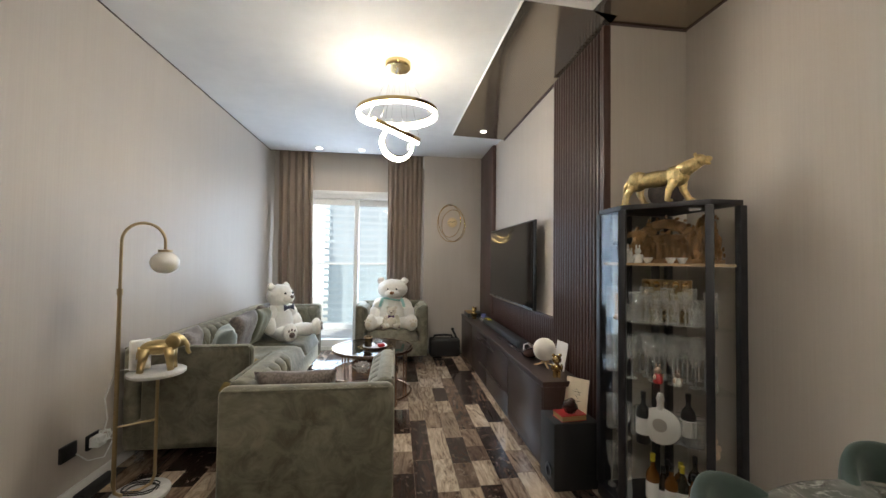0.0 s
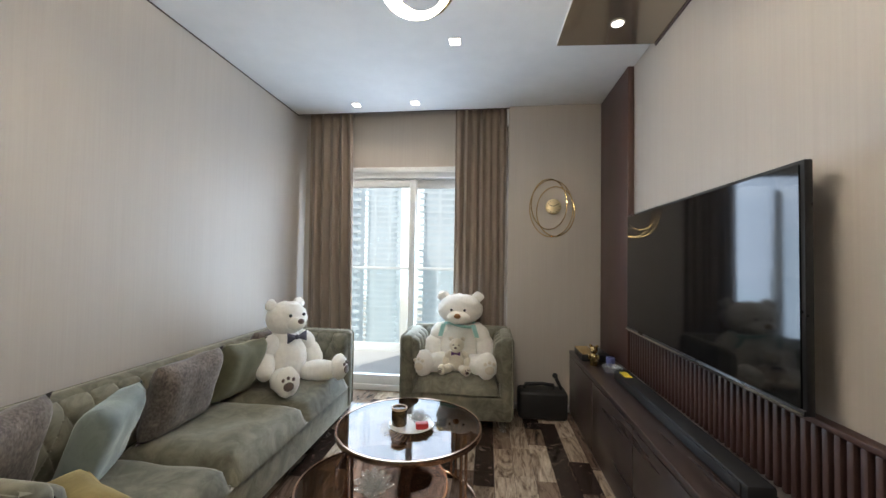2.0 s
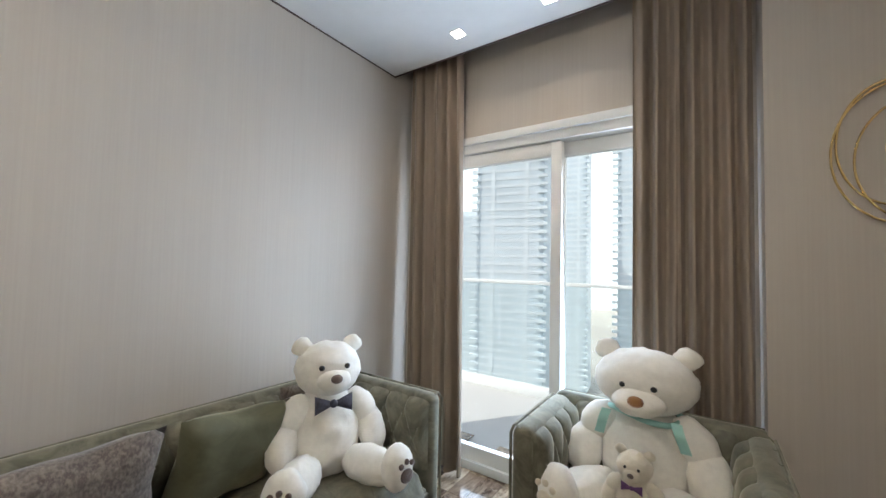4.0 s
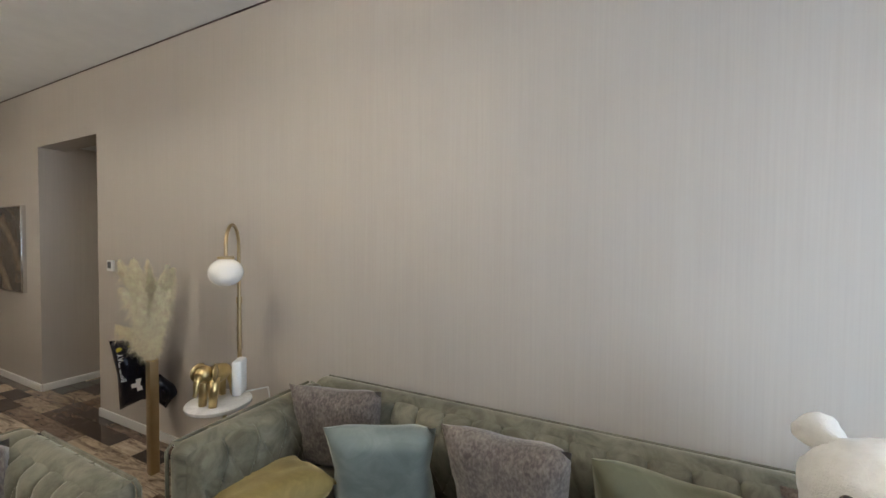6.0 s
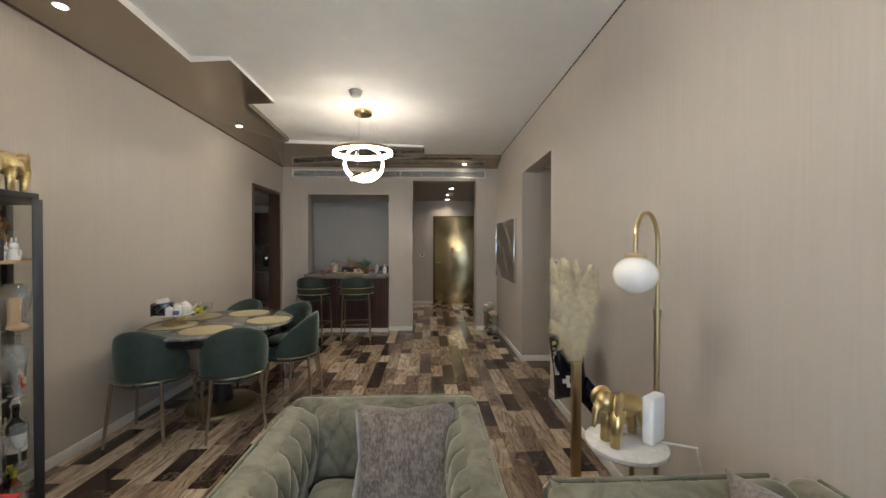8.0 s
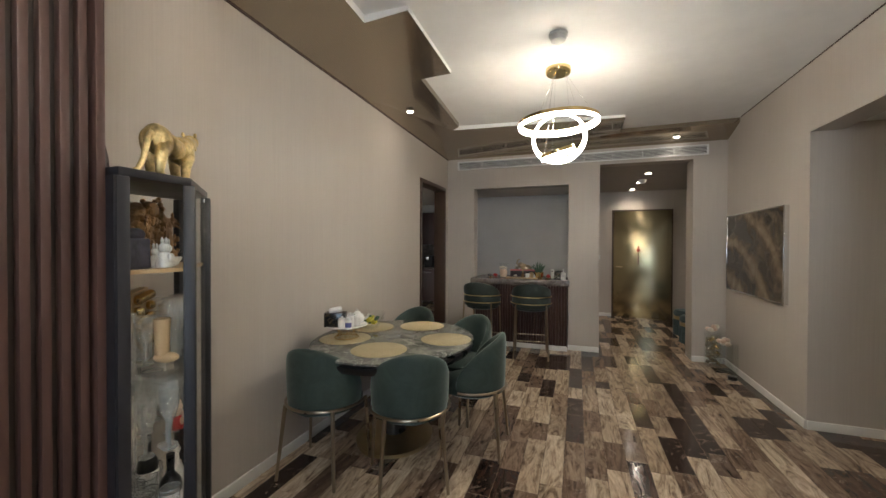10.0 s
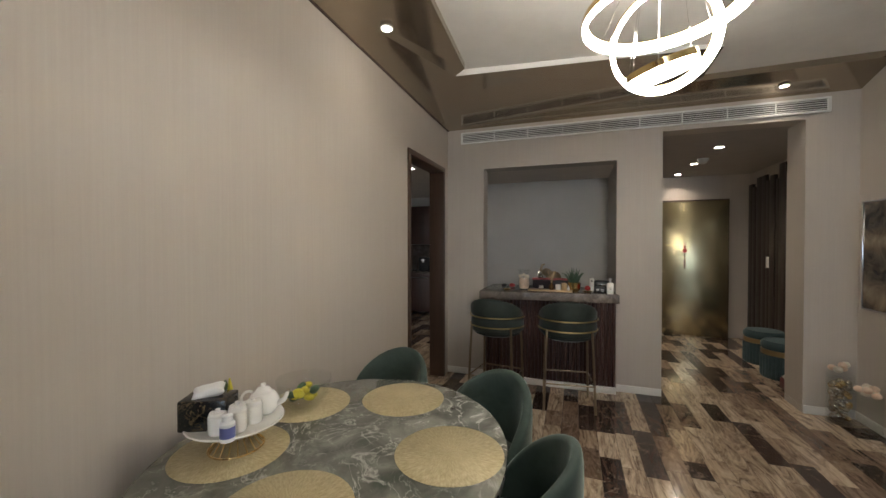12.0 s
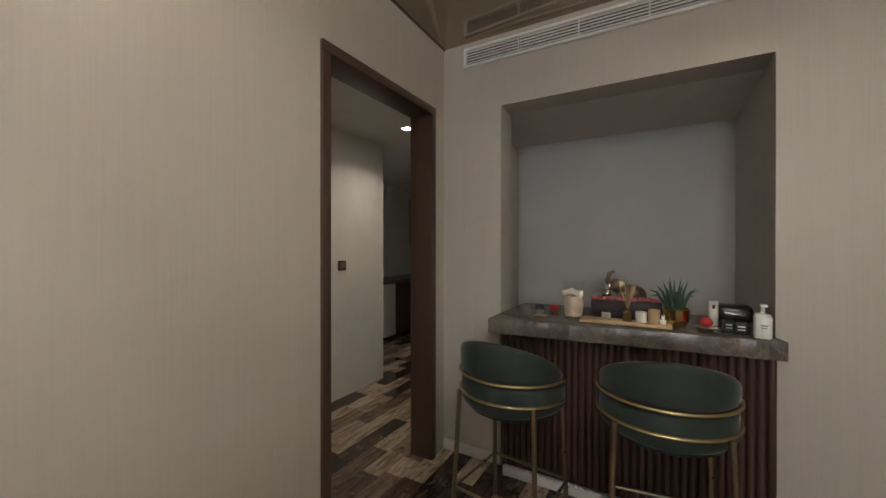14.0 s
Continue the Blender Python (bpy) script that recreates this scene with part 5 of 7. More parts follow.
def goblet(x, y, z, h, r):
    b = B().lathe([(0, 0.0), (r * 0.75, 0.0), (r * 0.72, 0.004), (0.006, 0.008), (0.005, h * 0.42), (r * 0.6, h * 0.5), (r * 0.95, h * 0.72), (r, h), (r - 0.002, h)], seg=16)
    # rim, stem and foot edge whitened, as painted glints
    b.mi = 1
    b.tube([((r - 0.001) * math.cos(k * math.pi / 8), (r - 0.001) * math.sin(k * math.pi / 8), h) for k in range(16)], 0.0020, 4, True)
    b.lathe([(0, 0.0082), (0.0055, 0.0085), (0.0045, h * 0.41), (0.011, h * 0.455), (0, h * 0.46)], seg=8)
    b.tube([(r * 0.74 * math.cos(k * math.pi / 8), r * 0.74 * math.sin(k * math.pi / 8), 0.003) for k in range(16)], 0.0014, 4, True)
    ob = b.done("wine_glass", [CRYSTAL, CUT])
    ob.location = (x, y, z)
    return tagged(ob, "clear stemmed glass on a cabinet shelf", "glass", "cabinet glassware")


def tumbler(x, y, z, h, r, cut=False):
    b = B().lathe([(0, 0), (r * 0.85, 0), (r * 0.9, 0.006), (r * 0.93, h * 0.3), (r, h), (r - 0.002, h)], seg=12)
    # rims, ribs and base whitened to stand for sparkle
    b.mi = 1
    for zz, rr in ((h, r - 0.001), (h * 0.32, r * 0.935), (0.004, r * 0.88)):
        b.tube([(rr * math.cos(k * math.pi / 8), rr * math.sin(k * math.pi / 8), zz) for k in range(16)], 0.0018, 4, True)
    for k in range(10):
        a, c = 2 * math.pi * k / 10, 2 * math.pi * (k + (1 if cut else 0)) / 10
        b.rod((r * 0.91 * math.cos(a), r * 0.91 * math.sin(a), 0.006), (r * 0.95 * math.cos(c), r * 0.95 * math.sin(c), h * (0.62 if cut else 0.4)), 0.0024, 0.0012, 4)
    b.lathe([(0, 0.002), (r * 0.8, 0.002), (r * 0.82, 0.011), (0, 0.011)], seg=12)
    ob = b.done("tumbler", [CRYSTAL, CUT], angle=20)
    ob.location = (x, y, z)
    return tagged(ob, "clear cut glass tumbler on a cabinet shelf", "glass", "cabinet glassware")


def bottle(name, label, x, y, z, h, r, glass, cap, band=None):
    ob = thing(name, label, "bottle", "cabinet bottles", pose(x, y, z))
    part("body", B().lathe([(0, 0), (r * 0.95, 0), (r, 0.01), (r, h * 0.58), (r * 0.85, h * 0.66), (r * 0.34, h * 0.76), (r * 0.32, h * 0.93), (0, h * 0.93)], seg=18), glass, ob)
    part("cap", B().lathe([(r * 0.36, h * 0.86), (r * 0.38, h), (0, h)], seg=14), cap, ob)
    if band:
        part("paper_label", B().lathe([(r + 0.001, h * 0.18), (r + 0.001, h * 0.5)], seg=18), band, ob)


def inside_cab(u, v):
    """u along the door from its west post, v inwards."""
    return 3.075 + 0.22 * u + 0.14 * v, 4.565 - 0.185 * u + 0.14 * v


random.seed(14)
for i in range(7):
    for j in range(3):
        x, y = inside_cab(i / 6.0, 0.15 + j * 0.38)
        x, y = x + random.uniform(-0.008, 0.008), y + random.uniform(-0.008, 0.008)
        if not (0 < i < 6 and j > 0):
            if i % 2:
                goblet(x, y, 1.048, random.choice((0.14, 0.17)), 0.035)
            else:
                tumbler(x, y, 1.048, random.choice((0.09, 0.12)), 0.034, True)
        if (i + j) % 2 == 0:
            goblet(x, y, 0.738, random.choice((0.20, 0.23)), 0.036)
        if i != 3 and j > 0:
            tumbler(x, y, 0.408, 0.13, 0.034)
for i in range(6):
    goblet(*inside_cab(0.06 + 0.17 * i, 0.02 + 0.06 * (i % 2)), 1.048, 0.16 + 0.03 * (i % 2), 0.034)
    goblet(*inside_cab(0.1 + 0.16 * i, 0.95), 0.738, 0.22, 0.037)
for k in range(3):
    tumbler(3.34 + 0.035 * k, 4.335 + 0.04 * k, 0.738, 0.16, 0.03)
    tumbler(3.34 + 0.035 * k, 4.335 + 0.04 * k, 1.048, 0.17, 0.03)
cx_, cy_ = inside_cab(0.5, 0.62)
gb = thing("chocolate_box", "clear box of gold foil wrapped round chocolates", "chocolate box", m=pose(cx_, cy_, 1.048, 0, 0, -43))
part("tray", B().rect(-0.12, 0.12, 0.0, 0.03, 0, 0.23, 0.004), STRAW, gb)
for i in range(5):
    for j in range(5):
        if not (i in (1, 2, 3) and j == 3):
            part("chocolate", B().ball((-0.092 + i * 0.046, -0.012, 0.03 + j * 0.043), 0.019, seg=10), GOLDS, gb)

carv = B()
random.seed(4)
for i in range(26):
    a = math.pi * i / 25
    carv.ball((0.155 * math.cos(a), random.uniform(-0.02, 0.02), 0.03 + 0.185 * math.sin(a)), (0.035, 0.03, 0.028), seg=8)
carv.rect(-0.19, 0.19, -0.05, 0.05, 0.0, 0.022, 0.004)
for i in range(9):
    carv.rod((-0.12 + i * 0.03, random.uniform(-0.03, 0.02), 0.02), (-0.12 + i * 0.03, 0.0, random.uniform(0.06, 0.13)), 0.012, 0.007, 8)
    carv.ball((-0.12 + i * 0.03, 0.0, random.uniform(0.07, 0.14)), 0.013, seg=8)
for i in range(70):
    a, rr = math.pi * random.random(), random.uniform(0.12, 0.20)
    carv.ball((rr * math.cos(a), random.uniform(-0.045, -0.005), 0.03 + rr * 1.12 * math.sin(a)), (random.uniform(0.007, 0.016), 0.009, random.uniform(0.006, 0.013)), seg=6)
for i in range(7):
    a = radians(35 + 24 * i)
    carv.tube([(-0.14, -0.03, 0.15), (-0.14 + 0.03 * math.cos(a), -0.035, 0.15 + 0.035 * math.sin(a)), (-0.14 + 0.06 * math.cos(a), -0.04, 0.14 + 0.04 * math.sin(a))], [0.006, 0.006, 0.002], 5)
carv.rod((-0.14, -0.03, 0.02), (-0.14, -0.03, 0.15), 0.008, 0.006, 6)
carv.rect(-0.17, 0.17, 0.04, 0.05, 0.0, 0.16)
cv = carv.done("wood_carving", CARVED)
cx_, cy_ = inside_cab(0.5, 0.55)
cv.matrix_basis = pose(cx_, cy_, 1.369, 0, 0, -43)
tagged(cv, "brown carved wooden village scene on the upper shelf", "carving")
cx_, cy_ = inside_cab(1.15, 0.6)
c2 = copy_thing(cv, pose(cx_, cy_, 1.369, 0, 0, 20) @ pose(0, 0, 0))
c2.scale = (0.55, 0.7, 1.05)


def figurine(name, label, x, y, z, s, body, head, turn=0):
    b = B().lathe([(0, 0), (0.022, 0), (0.026, 0.012), (0.017, 0.05), (0, 0.056)], seg=14)
    b.mi = 1
    b.ball((0, 0, 0.068), 0.018, seg=12)
    for q in (-1, 1):
        b.ball((q * 0.010, 0, 0.092), (0.005, 0.005, 0.014), seg=8)
        b.ball((q * 0.024, -0.004, 0.035), (0.008, 0.008, 0.016), seg=8)
    ob = b.done(name, [body, head], angle=60)
    ob.matrix_basis = pose(x, y, z, 0, 0, turn) @ Matrix.Diagonal((s, s, s, 1))
    return tagged(ob, label, "figurine", "cabinet figurines")


figurine("figurine", "small white rabbit figurine on the upper shelf", *inside_cab(0.08, 0.15), 1.369, 0.95, CERAMIC, CERAMIC)
figurine("figurine", "small painted figurine in red dress", *inside_cab(0.42, 0.05), 0.738, 0.95, RED, PETAL)
figurine("figurine", "small figurine with white hat", *inside_cab(0.72, 0.05), 0.738, 0.8, CERAMIC, PETAL)
figurine("figurine", "white pig figurine low in the cabinet", 3.37, 4.36, 0.408, 1.2, PETAL, PETAL)
for u, v in ((0.25, 0.1), (0.62, 0.1), (0.8, 0.12)):
    ob = B().lathe([(0, 0.0), (0.012, 0), (0.024, 0.022), (0.026, 0.03), (0.023, 0.03), (0, 0.01)], seg=14).done("small_bowl", CERAMIC)
    x, y = inside_cab(u, v)
    ob.location = (x, y, 1.369)
    tagged(ob, "tiny white ceramic bowl on the upper shelf", "bowl", "tiny bowls")
x, y = inside_cab(0.45, 0.1)
fl = thing("ceramic_flask", "round cream ceramic flask with dark oval emblem", "flask", m=pose(x, y, 0.408, 0, 0, -43))
part("body", B().lathe([(0, -0.03), (0.06, -0.028), (0.092, -0.012), (0.096, 0), (0.092, 0.012), (0.06, 0.028), (0, 0.03)], seg=32, m=pose(0, 0, 0.105, 90, 0, 0)), CERAMIC, fl)
part("neck", B().lathe([(0.018, 0.19), (0.016, 0.23), (0.022, 0.245), (0.012, 0.275), (0, 0.28)], seg=16), CERAMIC, fl)
part("emblem", B().lathe([(0, 0.0305), (0.034, 0.0295), (0.034, 0.0325), (0, 0.0335)], seg=24, m=pose(0, 0, 0.118, 90, 0, 0)), HALLCEIL, fl)
random.seed(6)
for k, (u, v) in enumerate([(0.32, 0.15), (0.48, 0.2), (0.62, 0.12), (0.78, 0.18), (0.95, 0.2), (0.5, 0.7), (0.72, 0.7), (0.95, 0.6)]):
    x, y = inside_cab(u, v)
    bottle("bottle", "dark wine bottle with pale label in the cabinet" if k % 2 else "amber spirit bottle with white label in the cabinet", x, y, 0.076, random.choice((0.22, 0.25, 0.28)), 0.033, WINE if k % 2 else WHISKY, YELLOW if k % 3 == 0 else BLACK, PAPER)
for u, v in ((0.17, 0.12), (0.85, 0.6)):
    x, y = inside_cab(u, v)
    bottle("bottle", "black bottle with white label on the lower shelf", x, y, 0.408, 0.27, 0.036, BLACK, BLACK, PAPER)
# glasses along the west pane
for k, y in enumerate((4.60, 4.67, 4.74)):
    for z, h in ((0.076, 0.24), (0.408, 0.19), (0.738, 0.21), (1.048, 0.18)):
        if (z, k) == (1.048, 0):
            continue
        (tumbler if (k + int(z * 10)) % 3 == 0 else goblet)(3.062 + 0.012 * (k % 2), y, z, h - 0.02 * (k % 2), 0.031)
for u in (0.08, 0.2, 0.62, 0.86):
    tumbler(*inside_cab(u, 0.75), 0.408, 0.12, 0.032)
boot = B().lathe([(0, 0.03), (0.022, 0.03), (0.021, 0.08), (0.026, 0.15), (0.024, 0.15), (0, 0.14)], seg=16).ball((-0.012, 0, 0.018), (0.04, 0.022, 0.018), seg=14).done("boot_ornament", PALEWOOD, angle=60)
boot.matrix_basis = pose(3.045, 4.635, 1.048, 0, 0, 30)
tagged(boot, "tan ceramic boot ornament among the glasses", "ornament")
st_ = B().rect(-0.025, 0.025, -0.035, 0.035, 0.0, 0.10, 0.006).ball((0, 0, 0.112), (0.028, 0.03, 0.022), seg=12).done("gift_box", NAVY)
st_.location = (3.075, 4.70, 1.369)
tagged(st_, "small blue patterned gift box on the upper shelf", "box")
for x, y, s_ in ((3.07, 4.61, 1.0), (3.10, 4.62, 0.8)):
    figurine("figurine", "small white rabbit figurine on the upper shelf", x, y, 1.369, s_, CERAMIC, CERAMIC)

# leopard statue
lp = B()
lp.ball((-0.02, 0, 0.152), (0.16, 0.045, 0.047), seg=28).ball((0.10, 0, 0.155), (0.07, 0.05, 0.062), seg=22).ball((-0.13, 0, 0.152), (0.066, 0.052, 0.06), seg=22)
lp.tube([(0.11, 0, 0.165), (0.165, 0, 0.195), (0.215, 0, 0.217)], [0.052, 0.040, 0.033], 14)
lp.ball((0.222, 0, 0.224), (0.040, 0.034, 0.033), seg=20).ball((0.257, 0, 0.226), (0.028, 0.022, 0.017), seg=16).ball((0.250, 0, 0.204), (0.027, 0.016, 0.009), Euler((0, 0.25, 0)).to_matrix(), seg=12)
for q in (-1, 1):
    lp.ball((0.205, q * 0.026, 0.252), (0.011, 0.008, 0.013), seg=10)
    lp.ball((0.11, q * 0.032, 0.15), (0.036, 0.022, 0.05), seg=14).ball((-0.14, q * 0.034, 0.14), (0.042, 0.022, 0.05), seg=14)
for x0, x1, q in ((0.12, 0.16, 1), (0.10, 0.06, -1), (-0.13, -0.10, 1), (-0.15, -0.19, -1)):
    lp.tube([(x0, q * 0.030, 0.13), ((x0 + x1) / 2 - 0.014, q * 0.033, 0.075), (x1 - 0.004, q * 0.033, 0.02), (x1 + 0.022, q * 0.033, 0.010)], [0.03, 0.021, 0.016, 0.014], 12)
lp.tube([(-0.18, 0, 0.165), (-0.215, 0, 0.13), (-0.225, 0.01, 0.06), (-0.24, 0.02, 0.02), (-0.265, 0.02, 0.012)], [0.016, 0.012, 0.011, 0.010, 0.008], 8)
lp.bm.normal_update()
fuzzed(lp, 0.0028, 5)
lp = lp.done("leopard_statue", GOLD, angle=180)
lp.matrix_basis = pose(3.19, 4.50, 1.6815, 0, 0, -56) @ Matrix.Diagonal((0.84, 0.86, 0.92, 1))
tagged(lp, "gold leaf statue of a prowling leopard on the cabinet", "statue")
pl = thing("decorative_plate", "dark patterned plate standing behind the leopard", "plate", m=pose(3.36, 4.66, 1.682, 0, 0, -44))
part("disc", B().lathe([(0, 0), (0.085, 0.004), (0.10, 0.012), (0.10, 0.016), (0.085, 0.009), (0, 0.005)], (0, 0, 0.101), 32, pose(0, 0, 0, 82, 0, 0)), mat("dark_painted_ceramic", (0.06, 0.04, 0.035), 0.3, var=0.6, scale=30), pl)
part("stand", B().rect(-0.04, 0.04, 0.0, 0.06, 0, 0.012, 0.003), BLACK, pl)

# ---- things on the console ----
ml = thing("moon_lamp", "white moon globe lamp on a small wooden stand, unlit", "lamp", m=pose(2.925, 5.42, 0.576))
part("globe", B().ball((0, 0, 0.125), 0.085, seg=32), MOON, ml)
for a in (30, 150, 270):
    c, s_ = math.cos(radians(a)), math.sin(radians(a))
    part("stand_leg", B().rod((0.075 * c, 0.075 * s_, 0.0), (-0.035 * c, -0.035 * s_, 0.04), 0.007, seg=8), PALEWOOD, ml)
cd = thing("greeting_card", "white card leaning on the slatted wall", "card", m=pose(3.0, 5.33, 0.576, 0, 0, 8) @ pose(0, 0, 0, 0, 10, 0))
part("sheet", B().rect(-0.004, 0.0, -0.07, 0.07, 0.0, 0.20, 0.001), PAPER, cd)


def toy_bear(x, y, z, s, turn):
    b = B().ball((0, 0, 0.055), (0.022, 0.017, 0.028), seg=14).ball((0, 0, 0.105), (0.027, 0.024, 0.026), seg=16)
    for q in (-1, 1):
        b.ball((q * 0.02, 0, 0.13), (0.010, 0.008, 0.010), seg=10).rod((q * 0.012, 0, 0.0), (q * 0.012, 0, 0.04), 0.011, 0.012, 10).ball((q * 0.028, 0.002, 0.058), (0.008, 0.009, 0.022), seg=10)
    b.ball((0, 0.023, 0.1), (0.011, 0.009, 0.008), seg=10)
    ob = b.done("bear_figure", GOLDS, angle=60)
    ob.matrix_basis = pose(x, y, z, 0, 0, turn) @ Matrix.Diagonal((s, s, s, 1))
    return tagged(ob, "shiny gold toy bear figure standing on the console", "figurine", "gold bear figures")


toy_bear(2.90, 5.14, 0.576, 1.15, 170)
toy_bear(2.85, 7.68, 0.576, 1.2, 150)
bx = thing("cigar_box", "flat black box with a gold lid on the console", "box", m=pose(2.90, 7.93, 0.576))
part("base", B().rect(-0.11, 0.11, -0.13, 0.16, 0, 0.055, 0.003), BLACK, bx)
part("lid", B().rect(-0.11, 0.0, -0.13, 0.16, 0.056, 0.066, 0.002), STRAW, bx, "gold brown lid panel")
ash = B().lathe([(0, 0.01), (0.03, 0.006), (0.05, 0.0), (0.075, 0.045), (0.07, 0.045), (0.045, 0.016), (0, 0.016)], seg=10).done("glass_dish", CRYSTAL, angle=15)
ash.location = (2.94, 7.52, 0.576)
tagged(ash, "faceted clear glass dish on the console", "dish")
tin = B().lathe([(0, 0), (0.034, 0), (0.034, 0.06), (0.03, 0.068), (0, 0.068)], seg=20).done("tin", BLUE)
tin.location = (2.985, 7.70, 0.576)
tagged(tin, "small blue tin on the console", "tin")
dr_ = thing("brown_headset_case", "dark brown round case with a cable on the console", "case", m=pose(2.90, 5.66, 0.576, 0, 0, 30))
part("shell", B().ball((0, 0, 0.04), (0.08, 0.06, 0.04), seg=20), CHOC, dr_)
part("strap", B().tube([(-0.06, 0.02, 0.05), (-0.02, 0.05, 0.10), (0.03, 0.05, 0.105), (0.06, 0.03, 0.06)], 0.006, 6), PAPER, dr_)
pf = thing("perfume_bottle", "small clear bottle with a wooden ball stopper", "bottle", m=pose(2.985, 5.56, 0.576))
part("flask", B().rect(-0.025, 0.025, -0.025, 0.025, 0, 0.10, 0.008, 3), CRYSTAL, pf)
part("stopper", B().ball((0, 0, 0.13), 0.026, seg=16), PALEWOOD, pf)
part("neck", B().rod((0, 0, 0.10), (0, 0, 0.115), 0.01), GOLDS, pf)
bkk = thing("book", "red covered book lying on the subwoofer", "book", m=pose(2.87, 4.90, 0.401, 0, 0, 6))
part("cover", B().rect(-0.075, 0.09, -0.055, 0.055, 0.0, 0.004).rect(-0.075, 0.09, -0.055, 0.055, 0.031, 0.035), RED, bkk)
part("pages", B().rect(-0.072, 0.088, -0.057, 0.054, 0.004, 0.031), STRAW, bkk)
cn = thing("chocolate_candle", "dark glazed rose shaped candle in a brown bowl", "candle", m=pose(2.88, 4.90, 0.437))
part("bowl", B().lathe([(0, 0), (0.03, 0), (0.048, 0.03), (0.045, 0.045), (0, 0.04)], seg=20), CHOC, cn)
part("rose", B().ball((0, 0, 0.052), (0.038, 0.038, 0.022), seg=12).ball((0.01, 0, 0.068), (0.024, 0.024, 0.018), seg=10), CHOC, cn)
pcc = thing("sketch_card", "cream card with a line drawing standing against the wall", "card", m=pose(2.955, 4.985, 0.402, 0, 0, -50) @ pose(0, 0, 0, -14, 0, 0))
part("sheet", B().rect(-0.075, 0.075, -0.003, 0.003, 0, 0.21, 0.001), mat("cream_card", (0.66, 0.57, 0.42), 0.7), pcc)
random.seed(3)
for i in range(5):
    part("ink_line", B().tube([(random.uniform(-0.035, 0.035), -0.0042, 0.04 + 0.02 * i + random.uniform(0, 0.02)) for _ in range(4)], 0.0014, 4), BLACKMATT, pcc)

# karaoke speaker in the corner
ks = thing("portable_speaker", "black portable speaker with microphone on the floor", "speaker", m=pose(2.50, 8.06, 0))
part("body", B().rect(-0.215, 0.215, -0.10, 0.11, 0.0, 0.25, 0.035, 4), LEATHER, ks)
part("handle", B().tube([(-0.16, 0, 0.25), (-0.15, 0, 0.285), (0.0, 0, 0.295), (0.1, 0, 0.285), (0.11, 0, 0.25)], 0.016, 8), BLACKMATT, ks)
mic = thing("microphone", "black handheld microphone resting on the speaker", "microphone", m=pose(2.60, 8.05, 0.255))
part("grip", B().rod((0.07, 0, 0.0), (0.02, 0, 0.10), 0.013, 0.016), BLACKMATT, mic)
part("head", B().ball((0.013, 0, 0.118), 0.024, seg=14), LEATHER, mic)


# ---- coffee table things ----
def lotus(x, y, z, s):
    ob = thing("crystal_lotus", "crystal lotus flower candle holder", "candle holder", "crystal lotus holders", pose(x, y, z) @ Matrix.Diagonal((s, s, s, 1)))
    for ring, (n, r, h, tilt) in enumerate([(8, 0.055, 0.03, 25), (8, 0.042, 0.048, 45), (6, 0.026, 0.062, 65)]):
        for i in range(n):
            a = 360 * i / n + ring * 20
            part("petal", B().ball((0, 0, 0), (0.03, 0.014, 0.006), seg=8), CRYSTAL, ob, angle=10) .matrix_basis = pose(0, 0, 0.004 + h * 0.5, 0, 0, a) @ pose(r * 0.7, 0, 0, 0, -tilt, 0)
    part("base", B().lathe([(0, 0), (0.035, 0), (0.03, 0.02), (0, 0.02)], seg=8), CRYSTAL, ob)


tray = thing("sunburst_tray", "white plate on a gold sunburst mat", "tray", m=pose(1.59, 6.62, 0.4635))
part("plate", B().lathe([(0, 0.004), (0.09, 0.004), (0.125, 0.018), (0.122, 0.021), (0.088, 0.009), (0, 0.009)], seg=36), CERAMIC, tray)
for i in range(36):
    a = math.pi * i / 18
    part("ray", B().rod((0.02 * math.cos(a), 0.02 * math.sin(a), 0.002), (0.175 * math.cos(a), 0.175 * math.sin(a), 0.002), 0.002, 0.0008, 5), GOLDS, tray)
mug = thing("mug", "black and gold patterned mug with cream rim", "mug", m=pose(1.52, 6.62, 0.473))
part("cup", B().lathe([(0, 0), (0.04, 0), (0.043, 0.004), (0.043, 0.095), (0.040, 0.097), (0.038, 0.09), (0, 0.08)], seg=28), mat("black_gold_glaze", (0.07, 0.045, 0.018), 0.2, 0.4, var=0.9, scale=28), mug)
part("rim", B().lathe([(0.0435, 0.086), (0.0435, 0.098), (0.039, 0.098), (0.0385, 0.086)], seg=28), PALEWOOD, mug)
lotus(1.62, 6.68, 0.473, 1.0)
rb = B().rect(-0.035, 0.035, -0.022, 0.022, 0, 0.032, 0.008, 3).done("small_box", RED)
rb.matrix_basis = pose(1.655, 6.59, 0.473, 0, 0, 15)
tagged(rb, "small glossy red box on the plate", "box")
lotus(1.50, 6.22, 0.334, 1.5)

# ---- floor lamp with side table ----
lm = thing("floor_lamp", "brass arched floor lamp with opal globe and marble side table, unlit", "floor lamp")
part("base", B().lathe([(0, 0), (0.142, 0), (0.147, 0.008), (0.147, 0.024), (0.138, 0.03), (0, 0.03)], (0.36, 5.03, 0), 44), WMARBLE, lm, "white marble base")
part("pole", B().rod((0.262, 4.965, 0.10), (0.262, 4.965, 1.17), 0.011), BRASS, lm)
dirv = Vector((0.158, 0.125, 0)).normalized()
pts = [Vector((0.262, 4.965, 1.16)), Vector((0.262, 4.965, 1.45))]
for i in range(1, 15):
    a = math.pi * i / 14
    pts.append(Vector((0.262, 4.965, 1.455)) + dirv * (0.101 * (1 - math.cos(a))) + Vector((0, 0, 0.11 * math.sin(a))))
pts.append(pts[-1] - Vector((0, 0, 0.055)))
